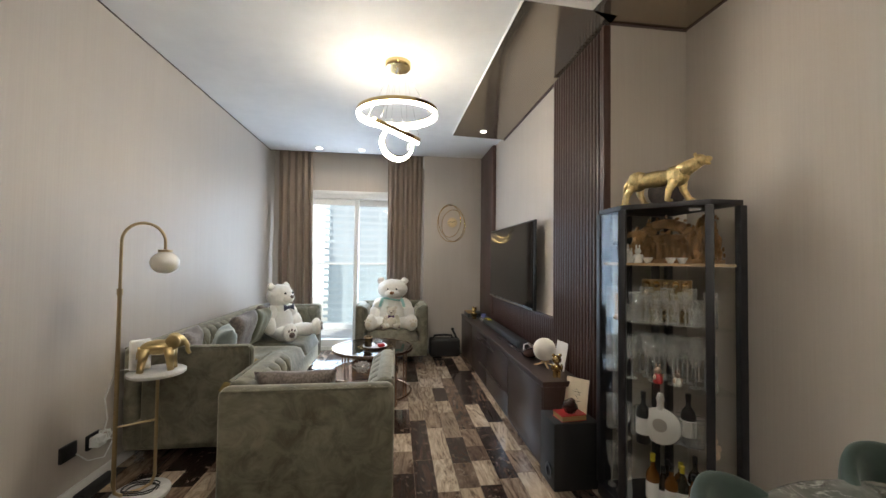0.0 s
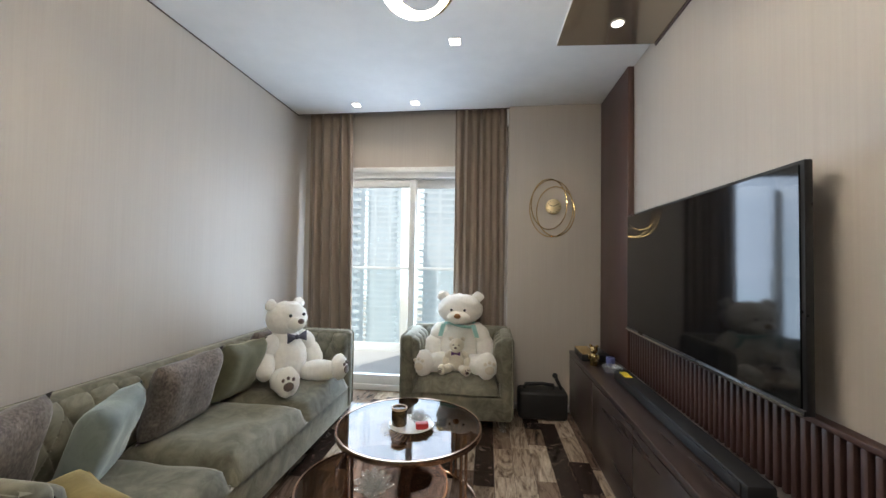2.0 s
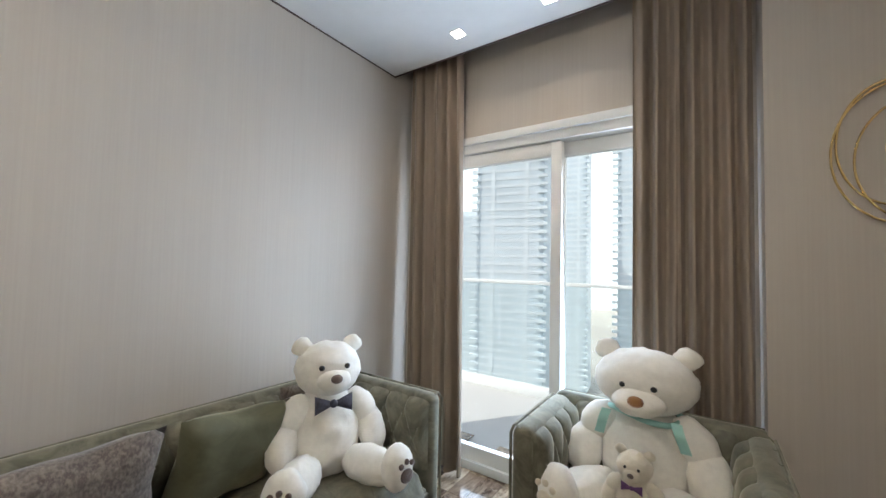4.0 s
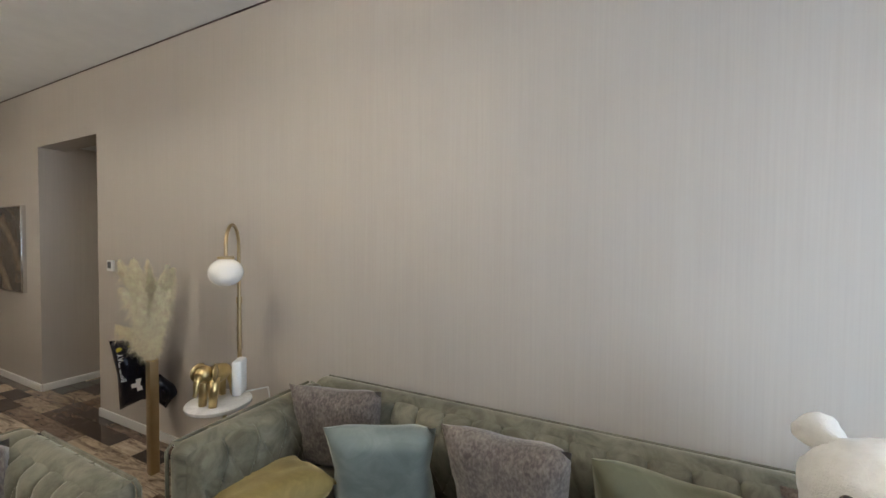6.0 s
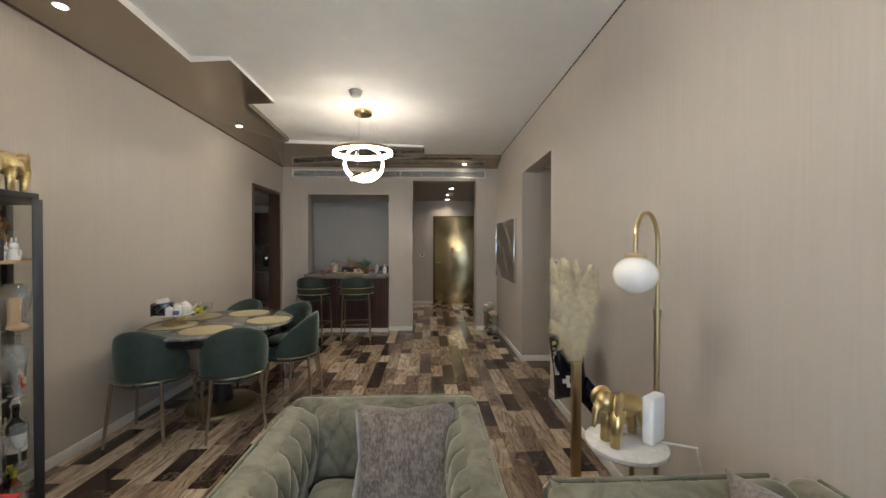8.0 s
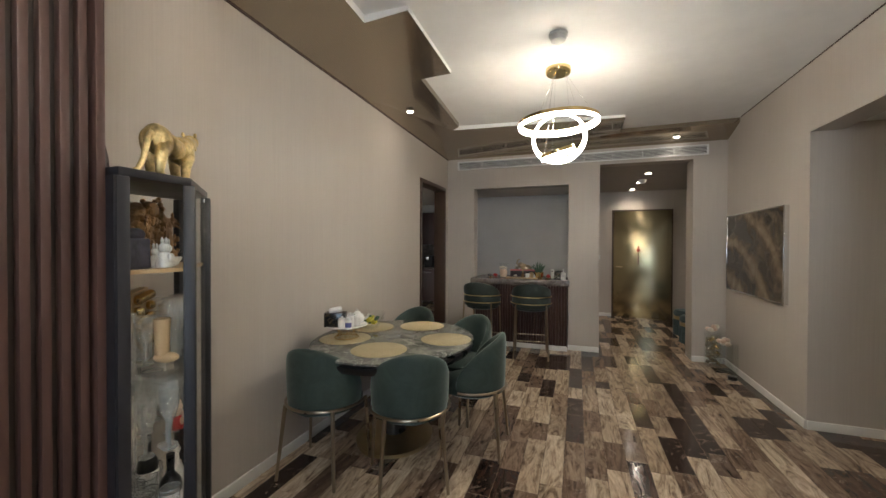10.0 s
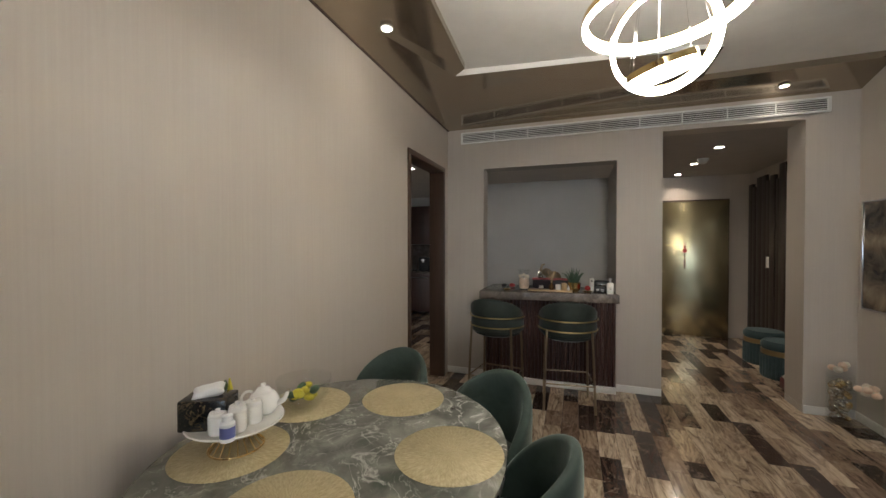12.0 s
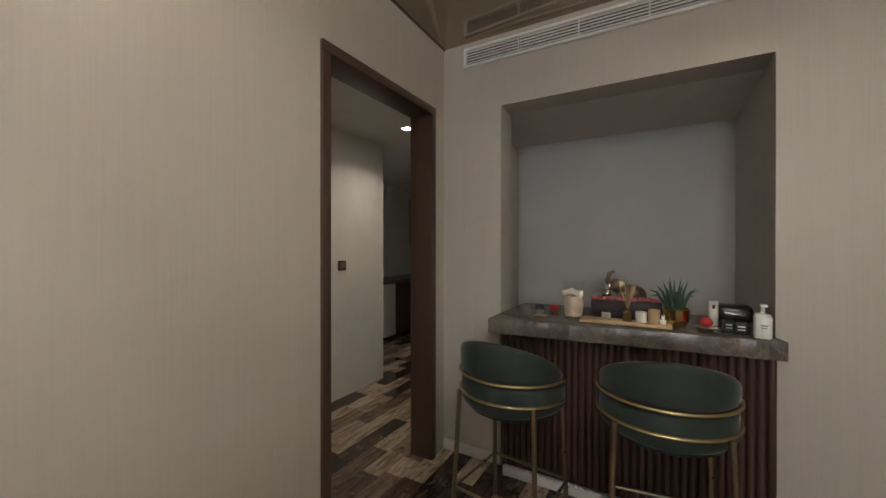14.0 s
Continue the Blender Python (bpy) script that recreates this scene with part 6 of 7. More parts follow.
part("arch", B().tube(pts, 0.0085, 10), BRASS, lm)
part("collar", B().rod((0.262, 4.965, 1.155), (0.262, 4.965, 1.19), 0.015), BRASS, lm)
part("lower_loop", B().tube([(0.262, 4.965, 0.105), (0.267, 4.968, 0.06), (0.287, 4.98, 0.04), (0.36, 5.03, 0.04), (0.40, 5.055, 0.055), (0.415, 5.065, 0.10), (0.415, 5.065, 0.69)], 0.009, 10), BRASS, lm)
part("cross_bar", B().rod((0.262, 4.965, 0.42), (0.415, 5.065, 0.42), 0.006), BRASS, lm)
part("tabletop", B().lathe([(0, 0.69), (0.139, 0.69), (0.144, 0.695), (0.144, 0.708), (0.139, 0.712), (0, 0.712)], (0.425, 5.04, 0), 44), WMARBLE, lm, "round white marble tabletop")
part("shade_cap", B().lathe([(0, 0), (0.038, 0), (0.036, 0.012), (0, 0.016)], (pts[-1].x, pts[-1].y, pts[-1].z), 20), BRASS, lm)
part("shade", B().ball((pts[-1].x, pts[-1].y, pts[-1].z - 0.064), (0.075, 0.075, 0.067), seg=32), OPAL, lm, "white opal glass globe")

el = B()
el.ball((0, 0, 0.165), (0.115, 0.06, 0.055), seg=22).ball((0.12, 0, 0.20), (0.055, 0.05, 0.05), seg=18)
for x0, x1, q in ((0.08, 0.10, 1), (0.07, 0.085, -1), (-0.09, -0.115, 1), (-0.08, -0.105, -1)):
    el.tube([(x0, q * 0.03, 0.165), ((x0 + x1) / 2, q * 0.036, 0.08), (x1, q * 0.038, 0.0)], [0.042, 0.027, 0.022], 10)
el.tube([(0.155, 0, 0.20), (0.185, 0, 0.165), (0.19, 0, 0.12), (0.205, 0, 0.10)], [0.026, 0.018, 0.014, 0.011], 10)
for q in (-1, 1):
    el.ball((0.095, q * 0.052, 0.20), (0.056, 0.012, 0.054), Euler((0, 0, q * 0.35)).to_matrix(), seg=14)
el.tube([(-0.11, 0, 0.17), (-0.13, 0, 0.13), (-0.132, 0, 0.09)], [0.008, 0.006, 0.005], 6)
el = el.done("elephant_statue", SATIN, angle=180)
el.matrix_basis = pose(0.43, 5.035, 0.713, 0, 0, 22) @ Matrix.Diagonal((0.76, 0.76, 0.80, 1))
tagged(el, "smooth gold elephant statue on the side table", "statue")
rt = thing("router", "white upright router box on the side table", "router", m=pose(0.325, 5.05, 0.713, 0, 0, 35))
part("body", B().rect(-0.05, 0.05, -0.022, 0.022, 0, 0.175, 0.012, 3), PVC, rt)
cb = thing("cable", "tangled white power cable hanging to the socket", "cable")
random.seed(2)
part("lead", B().tube([(0.31, 5.07, 0.72), (0.18, 5.08, 0.70), (0.14, 5.06, 0.55), (0.13, 5.10, 0.42), (0.10, 5.12, 0.34), (0.05, 5.16, 0.33), (0.04, 5.18, 0.28)], 0.004, 6), PVC, cb)
part("coil", B().tube([(0.10 + 0.015 * math.sin(i * 2.1), 5.12 + 0.05 * math.cos(i * 0.9), 0.31 + 0.035 * math.sin(i * 0.9)) for i in range(26)], 0.004, 6), PVC, cb)
part("lead", B().tube([(0.045, 5.0, 0.27), (0.09, 5.02, 0.22), (0.12, 5.10, 0.20), (0.10, 5.20, 0.26), (0.04, 5.20, 0.27)], 0.0035, 6), PVC, cb)
cb = thing("cable", "black lamp cable coiled on the marble base", "cable")
part("lead", B().tube([(0.36 + (0.085 + 0.012 * math.sin(i * 0.7)) * math.cos(i * 0.45), 5.03 + (0.07 + 0.012 * math.cos(i * 0.9)) * math.sin(i * 0.45), 0.034 + 0.0007 * i) for i in range(40)], 0.0035, 6), BLACKMATT, cb)
ad = thing("plug_adapter", "white power adapter plugged into the wall socket", "adapter", m=pose(0.022, 5.15, 0.272))
part("body", B().rect(0.0, 0.055, -0.032, 0.032, -0.03, 0.03, 0.006), PVC, ad)
ad = thing("power_strip", "black multi-plug on the floor below the sockets", "power strip", m=pose(0.07, 5.12, 0.0))
part("body", B().rect(-0.03, 0.03, -0.13, 0.13, 0, 0.045, 0.006), BLACKMATT, ad)

# ---- pampas grass stand and balloon ----
pv = thing("floor_vase", "tall slim gold vase holding pampas grass", "vase", m=pose(0.25, 4.12, 0))
part("body", B().prism([(-0.026, -0.026), (0.026, -0.026), (0.026, 0.026), (-0.026, 0.026)], 0.0, 0.73, 0.006), BRASS, pv)
part("collar", B().tube([(0.030 * math.cos(i * math.pi / 8), 0.030 * math.sin(i * math.pi / 8), 0.727) for i in range(16)], 0.004, 6, True), GOLDS, pv)
pg = thing("pampas_grass", "dried cream pampas plumes in a tall vase", "pampas grass", m=pose(0.25, 4.12, 0.70))
random.seed(44)
for k in range(18):
    tilt, az, ln = 1 + 6.0 * (k * 0.381 % 1), k * 137.5, random.uniform(0.44, 0.70)
    if k in (3,):
        tilt, az, ln = 32, -80 + 3 * k, 0.34
    base_m = pose(0, 0, 0, 0, 0, az) @ pose(0, 0, 0, 0, tilt, 0)
    part("stem", B().rod(base_m @ Vector((0, 0, -0.3 if tilt < 5 else 0.03)), base_m @ Vector((0, 0, ln * 0.5)), 0.0028, seg=5), TWIG, pg)
    sway = random.uniform(0, 2 * math.pi)
    vs, fs = [], []
    for i in range(1900):
        s_ = random.random() ** 0.8
        z = ln * (0.15 + 0.85 * s_)
        clump = 0.65 + 0.5 * noise.noise(Vector((s_ * 7, k * 3.1, 0)))
        out = 0.108 * clump * math.sin(math.pi * min(1, s_ * 0.84 + 0.12)) ** 0.55 * random.uniform(0.15, 1.1)
        a = random.uniform(0, 2 * math.pi) + 0.8 * math.sin(s_ * 6 + k)
        p0 = Vector((0.08 * s_**2, 0.03 * s_ * math.sin(sway), z - 0.05))
        way = Vector((math.cos(a), math.sin(a), 0))
        pm = p0 + way * out * 0.55 + Vector((0, 0, random.uniform(0.02, 0.05)))
        p1 = p0 + way * out * 1.15 + Vector((0, 0, random.uniform(-0.03, 0.045)))
        sd = Vector((-math.sin(a), math.cos(a), random.uniform(-0.6, 0.6))) * random.uniform(0.0008, 0.0022)
        n0 = len(vs)
        vs += [base_m @ v for v in (p0, pm + sd, p1, pm - sd)]
        fs.append((n0, n0 + 1, n0 + 2, n0 + 3))
    me = bpy.data.meshes.new("plume")
    me.from_pydata(vs, [], fs)
    me.materials.append(PAMPAS)
    ob = new("plume", me)
    ob.parent = pg

bl = thing("foil_balloon", "black foil balloon lettered BIRTHDAY behind the vase", "balloon", m=pose(0.175, 3.79, 0.585, 0, 0, 152) @ pose(0, 0, 0, 0, -6, 0))
part("envelope", B().pillow(0.24, 0.48, 0.17, pose(0.0, 0, 0.0), 18).pillow(0.16, 0.20, 0.12, pose(0.12, 0.0, -0.19, 0, -40, 0), 12), FOIL, bl, weld=0.0005, angle=80)
part("cross", B().box((0.005, -0.087, -0.075), (0.08, 0.004, 0.028)).box((0.005, -0.0875, -0.075), (0.028, 0.004, 0.08)), PAPER, bl, "white cross pad")
for dx in (-0.07, -0.02):
    part("button", B().lathe([(0, 0), (0.018, 0), (0.016, 0.006), (0, 0.007)], (dx, -0.060, 0.175), 16, pose(0, 0, 0, 90, 0, 0)), LEMON, bl, "yellow button")
cu = bpy.data.curves.new("lettering", "FONT")
cu.body, cu.size, cu.extrude, cu.align_x = "BIRTHDAY", 0.040, 0.002, "CENTER"
cu.materials.append(PAPER)
tx = new("lettering", cu)
tx.parent = bl
tx.matrix_basis = pose(-0.055, -0.081, 0.06, 90, 0, 0) @ pose(0, 0, 0, 0, 0, 90)

# ---- glass vases on the floor ----
def glass_vase(label, x, y, h, r):
    ob = thing("glass_vase", label, "vase", "floor vases", pose(x, y, 0))
    part("cylinder", B().lathe([(0, 0), (r, 0), (r, h), (r - 0.004, h), (r - 0.004, 0.012), (0, 0.012)], seg=28), GLASS, ob)
    return ob


random.seed(12)
v1 = glass_vase("clear cylinder vase filled with silver baubles", 0.17, 0.12, 0.40, 0.085)
for i in range(44):
    a, rr = random.uniform(0, 2 * math.pi), random.choice((0.0, 0.035, 0.052, 0.054))
    part("bauble", B().ball((rr * math.cos(a), rr * math.sin(a), 0.04 + 0.007 * i), random.uniform(0.018, 0.027), seg=10), SILVER if i % 3 else GOLDS, v1)
v2 = glass_vase("clear cylinder vase topped with dried flowers", 0.12, 0.36, 0.32, 0.075)
v3 = glass_vase("short clear vase with a dark base beside the wall", 0.14, 0.66, 0.40, 0.05)
part("weight", B().lathe([(0, 0.013), (0.043, 0.013), (0.043, 0.05), (0, 0.05)], seg=20), BLACK, v3)
for cx, cy, cz, n, s_ in ((0.17, 0.12, 0.43, 7, 0.05), (0.12, 0.36, 0.33, 9, 0.05)):
    fl_ = thing("dried_flowers", "blush and cream dried flower heads in a glass vase", "flowers", "dried flowers", pose(cx, cy, cz))
    for i in range(n):
        a = random.uniform(0, 6.28)
        rr = random.uniform(0.01, 0.06)
        part("bloom", fuzzed(B().ball((rr * math.cos(a), rr * math.sin(a), random.uniform(-0.01, 0.05)), (0.03, 0.03, 0.024), seg=10), 0.004, i), PETAL if i % 2 else PLUSHC, fl_)

# ---- dining table things ----
TZ = 0.757
for x, y in ((2.95, 3.315), (2.625, 2.90), (2.965, 2.54), (3.345, 2.73), (3.335, 3.13)):
    pm = B().lathe([(0, 0), (0.183, 0), (0.185, 0.0015), (0.183, 0.003), (0, 0.0035)], seg=48).done("placemat", MAT_GOLD)
    pm.location = (x, y, TZ)
    tagged(pm, "round woven gold placemat on the marble table", "placemat", "gold placemats")
cs = thing("cake_stand", "gold wire footed stand with white plate", "stand", m=pose(3.335, 3.110, TZ + 0.004))
for i in range(18):
    a = math.pi * i / 9
    part("wire", B().tube([(0.085 * math.cos(a), 0.085 * math.sin(a), 0.0), (0.055 * math.cos(a), 0.055 * math.sin(a), 0.04), (0.10 * math.cos(a), 0.10 * math.sin(a), 0.085)], 0.0022, 5), GOLDS, cs)
part("ring", B().tube([(0.087 * math.cos(i * math.pi / 16), 0.087 * math.sin(i * math.pi / 16), 0.003) for i in range(32)], 0.003, 6, True), GOLDS, cs)
part("plate", B().lathe([(0, 0.086), (0.142, 0.086), (0.156, 0.096), (0.152, 0.099), (0.138, 0.091), (0, 0.091)], seg=40), CERAMIC, cs)
SZ = TZ + 0.004 + 0.0925
tb = thing("tissue_box", "black marbled tissue box with a white tissue", "tissue box", m=pose(3.390, 3.170, SZ, 0, 0, 25))
part("box", B().rect(-0.075, 0.075, -0.05, 0.05, 0, 0.10, 0.004), marble_mat("black_gold_marble", (0.008, 0.008, 0.008), (0.02, 0.018, 0.016), (0.35, 0.25, 0.12), 0.2, 9.0), tb)
part("tissue", B().pillow(0.10, 0.05, 0.04, pose(0, 0, 0.115, 70, 10, 15)), PAPER, tb)
tp = thing("teapot", "white ceramic teapot on a cake stand", "teapot", m=pose(3.295, 3.030, SZ, 0, 0, 200))
part("body", B().lathe([(0, 0), (0.035, 0), (0.052, 0.02), (0.055, 0.045), (0.04, 0.07), (0.028, 0.076), (0, 0.078)], seg=28), CERAMIC, tp)
part("lid", B().lathe([(0.03, 0.077), (0.02, 0.09), (0.007, 0.094), (0.01, 0.104), (0, 0.108)], seg=20), CERAMIC, tp)
part("handle", B().tube(arc((-0.05, 0, 0.045), 0.03, 70, 290, 10), 0.005, 8), CERAMIC, tp)
part("spout", B().tube([(0.045, 0, 0.03), (0.075, 0, 0.045), (0.088, 0, 0.072)], [0.012, 0.009, 0.006], 8), CERAMIC, tp)
for k, (x, y, h) in enumerate(((3.27, 3.10, 0.075), (3.27, 3.165, 0.085), (3.315, 3.20, 0.07))):
    j = thing("lidded_jar", "small white ceramic jar with lid", "jar", "white jars", pose(x, y, SZ))
    part("pot", B().lathe([(0, 0), (0.026, 0), (0.029, 0.006), (0.029, h * 0.8), (0.024, h * 0.86), (0, h * 0.86)], seg=22), CERAMIC, j)
    part("lid", B().lathe([(0.027, h * 0.87), (0.024, h * 0.98), (0.006, h), (0.008, h * 1.12), (0, h * 1.15)], seg=18), CERAMIC, j)
pb = thing("pill_bottle", "small white bottle with a blue label", "bottle", m=pose(3.245, 3.225, SZ))
part("body", B().lathe([(0, 0), (0.022, 0), (0.022, 0.055), (0.016, 0.062), (0.016, 0.078), (0, 0.078)], seg=18), PVC, pb)
part("label_band", B().lathe([(0.0226, 0.012), (0.0226, 0.046)], seg=18), BLUE, pb)
nh = thing("napkin_holder", "white arched holder with green and yellow leaves", "holder", m=pose(3.430, 3.050, SZ, 0, 0, -30))
part("arch", B().tube(arc((0, 0, 0.03), 0.045, 0, 180, 14) + [(-0.045, 0, 0.0)], 0.009, 8), CERAMIC, nh)
part("foot", B().rect(-0.055, 0.055, -0.02, 0.02, 0, 0.012, 0.003), CERAMIC, nh)
part("leaf", B().tube([(-0.01, 0, 0.02), (-0.02, 0.005, 0.07), (-0.035, 0.01, 0.125)], [0.014, 0.012, 0.003], 6), LEMON, nh)
part("leaf", B().tube([(0.01, 0.006, 0.02), (-0.005, 0.012, 0.07), (-0.015, 0.02, 0.115)], [0.012, 0.011, 0.003], 6), LEAF, nh)
gbw = thing("glass_bowl", "clear glass bowl of yellow green flowers", "bowl", m=pose(3.32, 2.78, TZ + 0.0045))
part("bowl", B().lathe([(0, 0), (0.05, 0), (0.055, 0.006), (0.10, 0.06), (0.115, 0.13), (0.111, 0.13), (0.095, 0.06), (0.045, 0.012), (0, 0.012)], seg=32), GLASS, gbw)
random.seed(17)
for i in range(16):
    a, rr = random.uniform(0, 6.28), random.uniform(0, 0.06)
    part("flower", fuzzed(B().ball((rr * math.cos(a), rr * math.sin(a), 0.035 + random.uniform(0, 0.05)), (0.026, 0.02, 0.014), Euler((random.random(), random.random(), 0)).to_matrix(), seg=8), 0.004, i), LEMON if i % 3 else LEAF, gbw)

# ---- bar top things ----
BZ = 0.974
ds = thing("ring_dish", "shallow gold dish with a glass ball", "dish", m=pose(2.905, 0.10, BZ))
part("dish", B().lathe([(0, 0), (0.02, 0), (0.042, 0.018), (0.04, 0.02), (0, 0.006)], seg=24), GOLDS, ds)
part("ball", B().ball((0, 0, 0.034), 0.022, seg=16), CRYSTAL, ds)
for x, y, mm in ((2.90, -0.2, RED), (2.98, -0.16, BLACK)):
    ob = fuzzed(B().ball((0, 0, 0.022), (0.035, 0.028, 0.022), seg=12), 0.004, x).done("fabric_flower", mm, angle=120)
    ob.location = (x, y, BZ)
    tagged(ob, "small red fabric flower" if mm is RED else "small black fabric flower", "flower")
gv = thing("waisted_vase", "waisted glass vase tied with a cream bow", "vase", m=pose(2.745, -0.03, BZ))
part("glass", B().lathe([(0, 0), (0.05, 0), (0.056, 0.01), (0.062, 0.07), (0.05, 0.14), (0.042, 0.155), (0.07, 0.215), (0.067, 0.215), (0.039, 0.155), (0.052, 0.07), (0, 0.012)], seg=28), GLASS, gv)
part("potpourri", fuzzed(B().lathe([(0, 0.013), (0.047, 0.013), (0.055, 0.07), (0.046, 0.125), (0, 0.13)], seg=20), 0.004, 1), PETAL, gv)
part("bow", B().tube([(0.046 * math.cos(a), 0.046 * math.sin(a), 0.15) for a in [i * math.pi / 10 for i in range(20)]], 0.008, 6, True).pillow(0.07, 0.03, 0.015, pose(0.02, 0.052, 0.155, 0, 20, 0), 6).pillow(0.07, 0.03, 0.015, pose(-0.03, 0.052, 0.145, 0, -30, 0), 6), PLUSHC, gv)
tr2 = thing("wooden_tray", "pale wooden tray on the bar", "tray", m=pose(2.47, 0.03, BZ))
part("board", B().rect(-0.22, 0.22, -0.06, 0.06, 0, 0.016, 0.004), PALEWOOD, tr2)
rd = thing("reed_diffuser", "glass reed diffuser with dry stems", "diffuser", m=pose(2.455, 0.03, BZ + 0.017))
part("bottle", B().lathe([(0, 0), (0.024, 0), (0.024, 0.045), (0.01, 0.055), (0.01, 0.07), (0, 0.07)], seg=16), mat("brown_oil_glass", (0.16, 0.09, 0.04), 0.1, bump=0), rd)
random.seed(8)
for i in range(9):
    part("reed", B().rod((0, 0, 0.06), (random.uniform(-0.04, 0.04), random.uniform(-0.03, 0.03), 0.19), 0.0018, 0.004, 5), TWIG, rd)
for x, mm, h in ((2.56, CRYSTAL, 0.05), (2.33, PALEWOOD, 0.07), (2.39, CERAMIC, 0.055)):
    cj = thing("candle_jar", "small candle jar on the wooden tray", "candle", "bar candles", pose(x, 0.035, BZ + 0.017))
    part("jar", B().lathe([(0, 0), (0.026, 0), (0.028, 0.005), (0.028, h), (0.025, h), (0.024, 0.01), (0, 0.01)], seg=20), GLASS if mm is CRYSTAL else mm, cj)
    part("wax", B().lathe([(0, 0.011), (0.0235, 0.011), (0.0235, h * 0.7), (0, h * 0.7)], seg=18), PLUSHC, cj)
owl = figurine("owl_figurine", "tiny white owl ornament on the tray", 2.29, 0.055, BZ + 0.017, 0.5, CERAMIC, CERAMIC)
fb = thing("flower_boxes", "dark planter box with pink blossoms on the bar", "planter", m=pose(2.48, -0.24, BZ))
part("box", B().rect(-0.19, 0.19, -0.05, 0.05, 0, 0.09, 0.006), mat("purple_black_card", (0.035, 0.025, 0.03), 0.5), fb)
for i in range(14):
    part("blossom", fuzzed(B().ball((-0.18 + 0.028 * i, random.uniform(-0.03, 0.03), 0.1), (0.02, 0.02, 0.014), seg=8), 0.003, i), mat("pink_petals", (0.55, 0.16, 0.16), 0.7) if i == 0 else bpy.data.materials["pink_petals"], fb)
es = B()
es.ball((0, 0, 0.10), (0.075, 0.05, 0.055), seg=18).ball((0.07, 0, 0.145), (0.04, 0.036, 0.04), seg=14).tube([(0.095, 0, 0.14), (0.12, 0, 0.17), (0.11, 0, 0.215), (0.085, 0, 0.225)], [0.018, 0.014, 0.011, 0.009], 8)
for x0, q in ((0.045, 1), (0.045, -1), (-0.05, 1), (-0.05, -1)):
    es.rod((x0, q * 0.028, 0.0), (x0, q * 0.026, 0.1), 0.019, 0.022, 10)
for q in (-1, 1):
    es.ball((0.05, q * 0.035, 0.145), (0.03, 0.007, 0.034), seg=10)
es = es.done("elephant_ornament", ANTIQUE, angle=180)
es.matrix_basis = pose(2.46, -0.38, BZ, 0, 0, 10) @ Matrix.Diagonal((1.15, 1.15, 1.15, 1))
tagged(es, "aged gold elephant ornament with raised trunk", "statue")
bd = figurine("seated_ornament", "silver grey seated ornament beside the elephant", 2.60, -0.34, BZ, 1.7, DISPLAY, SILVER)
al = thing("aloe_plant", "small aloe plant in a gold pot on the bar", "plant", m=pose(2.235, -0.04, BZ))
part("pot", B().lathe([(0, 0), (0.045, 0), (0.062, 0.03), (0.065, 0.09), (0.058, 0.094), (0.056, 0.08), (0, 0.078)], seg=12), GOLDS, al, angle=20)
for i in range(17):
    a, tl = i * 137.5, 8 + 3.0 * i
    q = part("leaf", B().tube([(0, 0, 0.07), (0.012, 0, 0.12), (0.03 * tl / 40, 0, 0.18), (0.06 * tl / 40, 0, 0.262 - tl * 0.0014)], [0.010, 0.0095, 0.006, 0.001], 6), LEAF, al)
    q.matrix_basis = pose(0, 0, 0, 0, 0, a) @ pose(0.004 + 0.0010 * i, 0, 0.0, 0, tl * 0.24, 0)
rs = thing("rose_dish", "gold dish with a red velvet rose", "dish", m=pose(2.105, 0.0, BZ))
part("dish", B().lathe([(0, 0), (0.03, 0), (0.05, 0.014), (0, 0.008)], seg=20), GOLDS, rs)
part("rose", fuzzed(B().ball((0, 0, 0.04), (0.03, 0.03, 0.026), seg=12), 0.005, 3), RED, rs)
wb = thing("spray_bottle", "slim white bottle on the bar", "bottle", m=pose(2.06, -0.16, BZ))
part("body", B().lathe([(0, 0), (0.022, 0), (0.023, 0.005), (0.023, 0.13), (0, 0.132)], seg=20), CERAMIC, wb)
part("emblem", B().box((0, 0.0235, 0.10), (0.012, 0.002, 0.02)), BLACKMATT, wb)
ra = thing("bread_toaster", "glossy black rounded appliance on the bar", "appliance", m=pose(1.955, -0.30, BZ))
part("body", B().rect(-0.085, 0.085, -0.06, 0.06, 0, 0.10, 0.035, 4), BLACK, ra)
part("trim", B().rect(-0.045, 0.045, 0.0605, 0.0625, 0.045, 0.06, 0.001), CHROME, ra)
for x, y, s in ((2.01, -0.05, 0.022), (1.965, -0.02, 0.025)):
    ob = thing("card_box", "small black box with white printed lines", "box", "small black boxes", pose(x, y, BZ))
    part("box", B().rect(-s, s, -0.03, 0.03, 0, 0.05, 0.002), BLACKMATT, ob)
    part("print_bar", B().rect(-s * 0.6, s * 0.6, 0.0302, 0.031, 0.028, 0.034).rect(-s * 0.6, s * 0.6, 0.0302, 0.031, 0.014, 0.018), PAPER, ob)
sp = thing("soap_dispenser", "white pump dispenser bottle at the bar end", "dispenser", m=pose(1.90, 0.075, BZ))
part("body", B().lathe([(0, 0), (0.032, 0), (0.034, 0.006), (0.034, 0.095), (0.028, 0.108), (0.012, 0.112), (0, 0.112)], seg=24), CERAMIC, sp)
part("pump", B().rod((0, 0, 0.11), (0, 0, 0.142), 0.008).rect(-0.012, 0.012, -0.01, 0.034, 0.142, 0.153, 0.003), PVC, sp)
part("print_bar", B().box((0, 0.0345, 0.06), (0.026, 0.001, 0.004)).box((0, 0.0345, 0.048), (0.02, 0.001, 0.003)), DISPLAY, sp)

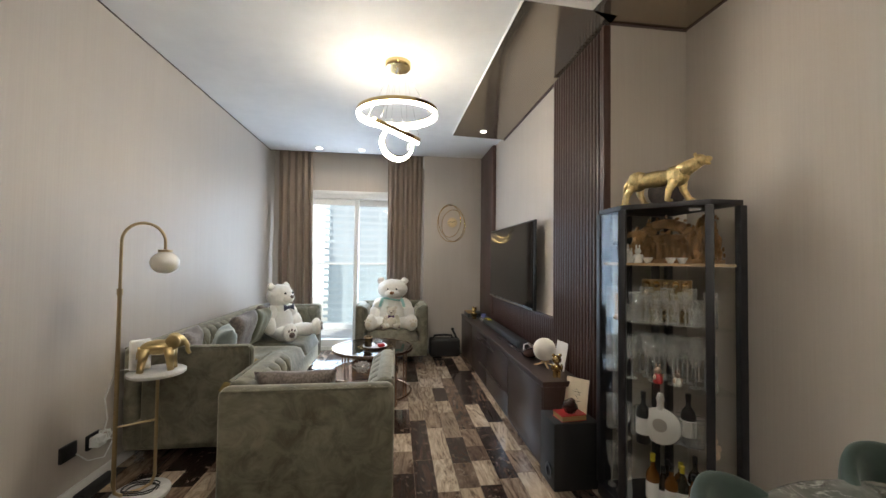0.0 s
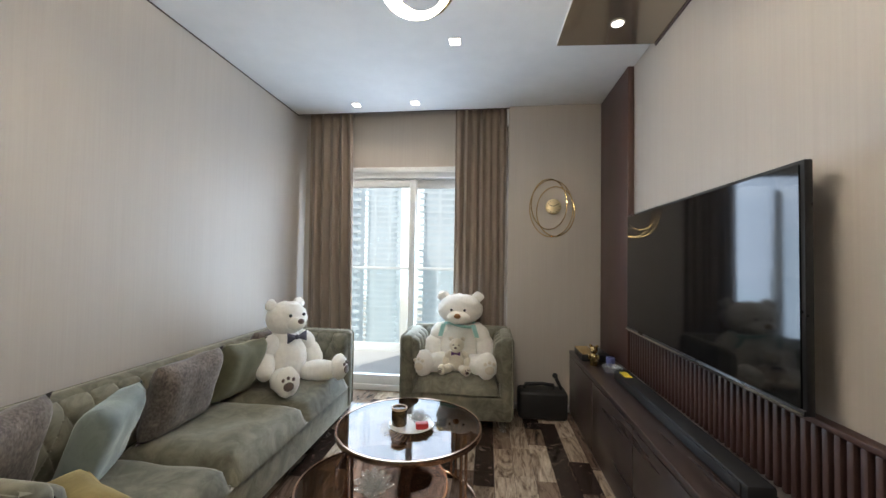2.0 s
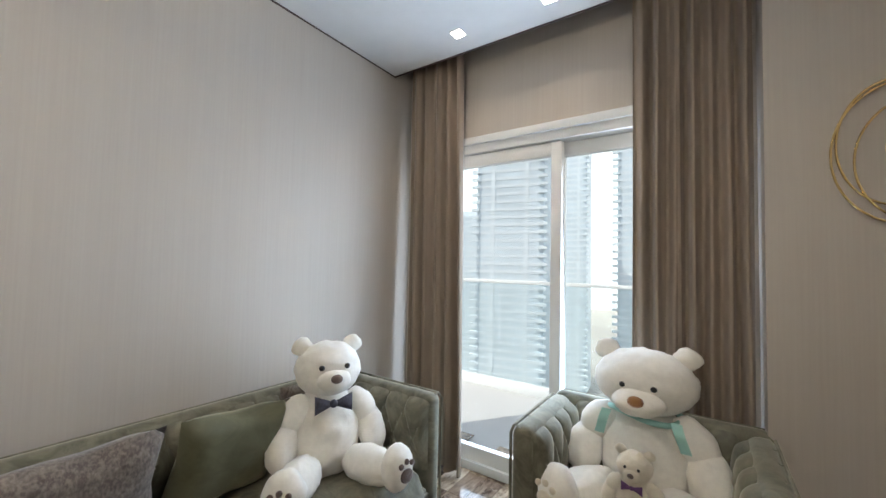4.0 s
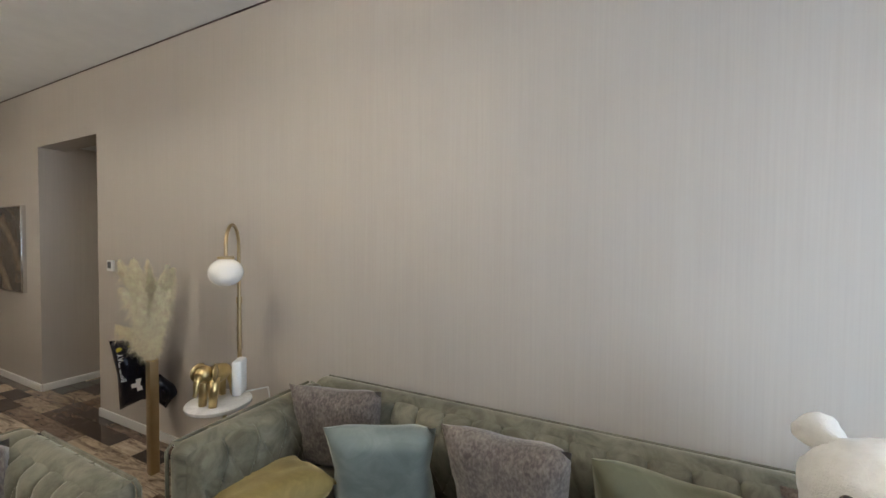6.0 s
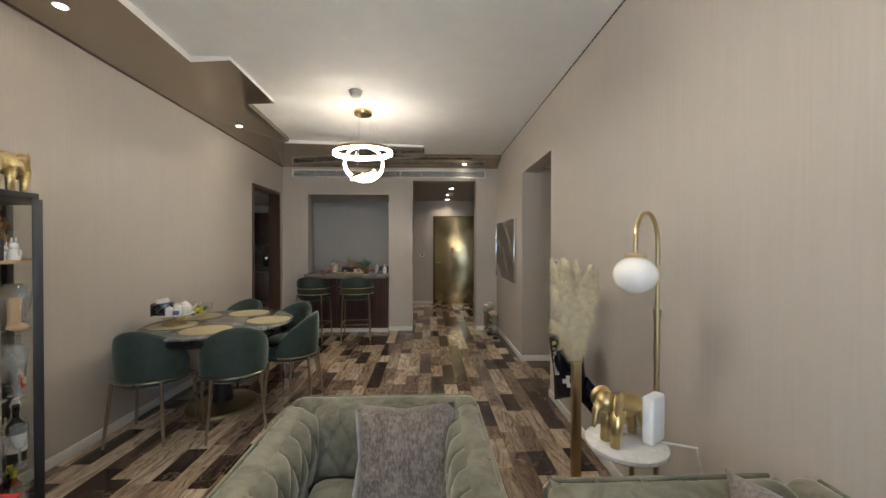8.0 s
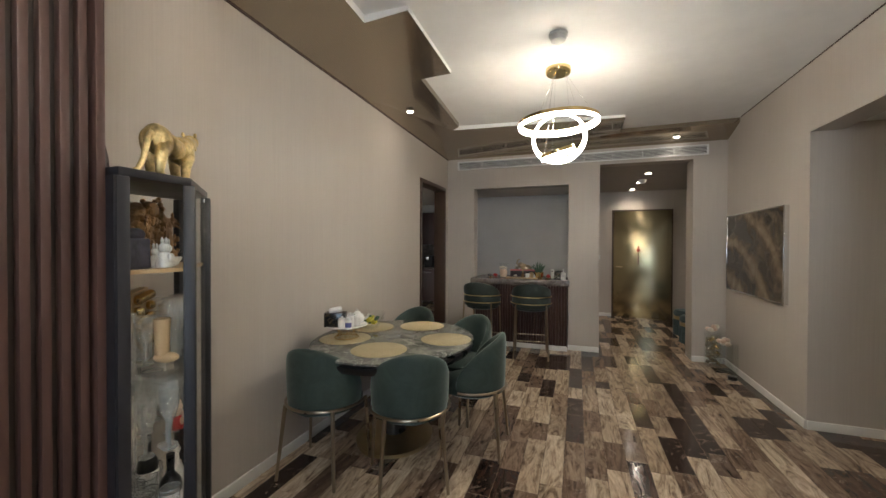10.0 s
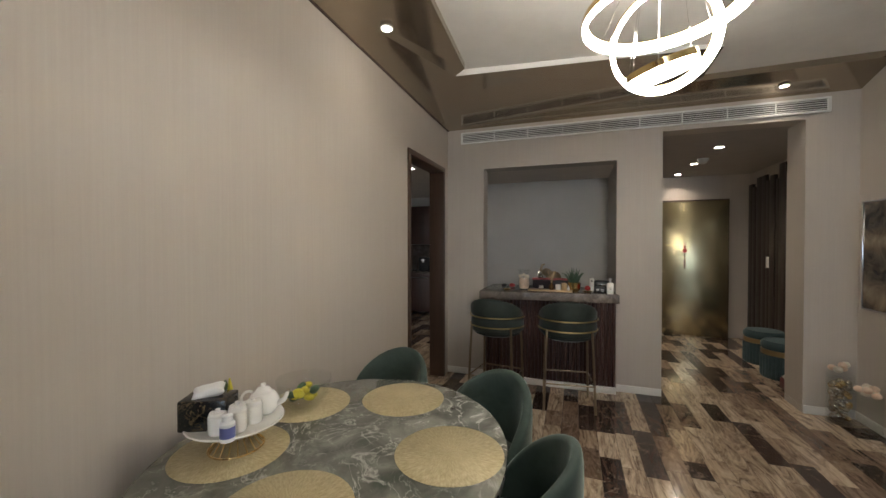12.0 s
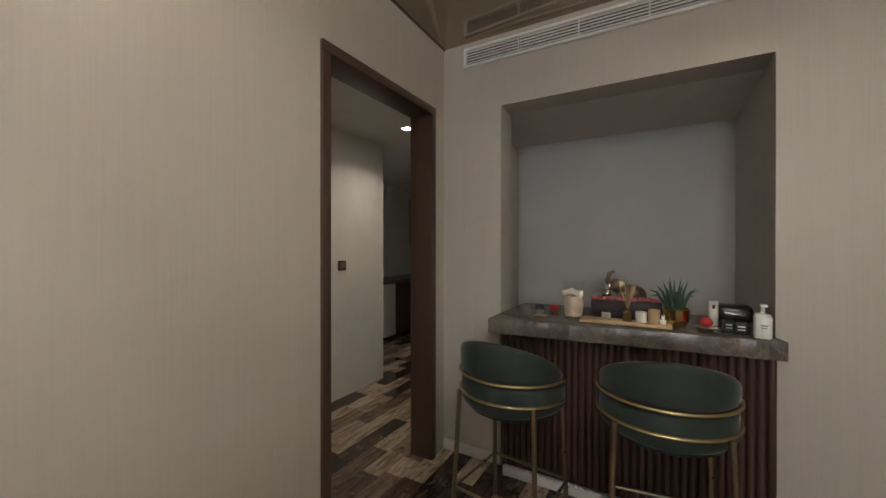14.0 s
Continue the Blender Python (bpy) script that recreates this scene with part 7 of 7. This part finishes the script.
# ---- floor strips ----
FW = 0.132
slab_ = B().rect(-0.2, 6.4, -3.7, YW + 0.25, -0.06, -0.006).rect(-2.0, -0.2, 1.5, 3.05, -0.06, -0.006)
floor = structure(slab_.done("floor", GAP), "glossy floor of narrow mixed brown and beige wood strips", "floor")
lengths = [0.20, 0.28, 0.37, 0.48, 0.64]
strip = []
for l_ in lengths:
    me = B().rect(-FW / 2 + 0.0005, FW / 2 - 0.0005, -l_ / 2 + 0.0005, l_ / 2 - 0.0005, -0.0058, 0.0, 0.0008, 1).done("plank", STRIPS)
    strip.append(me.data)
    bpy.data.objects.remove(me)
random.seed(21)
verts, faces, count = [], [], 0
row = 0
x = -1.9
while x < 6.3:
    y = -3.65 + random.uniform(0, 0.3)
    y_end = YW + 0.2
    while y < y_end:
        k = random.choices(range(5), (2, 4, 5, 4, 2))[0]
        l_ = lengths[k]
        cx, cy = x + FW / 2, y + l_ / 2
        inside = (0 < cx < 3.75 and 0 < cy) or (-0.3 < cx < 1.75 and cy <= 0.2) or (3.3 < cx and cy < 1.6) or (cx < 0.2 and 1.6 < cy < 3.0)
        near = 1.0 < cy < 6.3 and 0.75 < cx < 2.75
        if inside and near and count < 300:
            ob = bpy.data.objects.new("plank", strip[k])
            scene.collection.objects.link(ob)
            ob.location, ob.parent = (cx, cy, 0), floor
            count += 1
        elif inside:
            n0 = len(verts)
            x0, x1, y0, y1 = x + 0.0005, x + FW - 0.0005, y + 0.0005, y + l_ - 0.0005
            e = 0.0008
            verts += [(x0, y0, -0.006), (x1, y0, -0.006), (x1, y1, -0.006), (x0, y1, -0.006), (x0 + e, y0 + e, 0), (x1 - e, y0 + e, 0), (x1 - e, y1 - e, 0), (x0 + e, y1 - e, 0)]
            faces += [tuple(n0 + i for i in f) for f in ((4, 5, 6, 7), (0, 1, 5, 4), (1, 2, 6, 5), (2, 3, 7, 6), (3, 0, 4, 7))]
        y += l_
    x += FW
me = bpy.data.meshes.new("planks")
me.from_pydata(verts, [], faces)
me.materials.append(STRIPS)
tagged(new("planks", me), kind="stuff").parent = floor
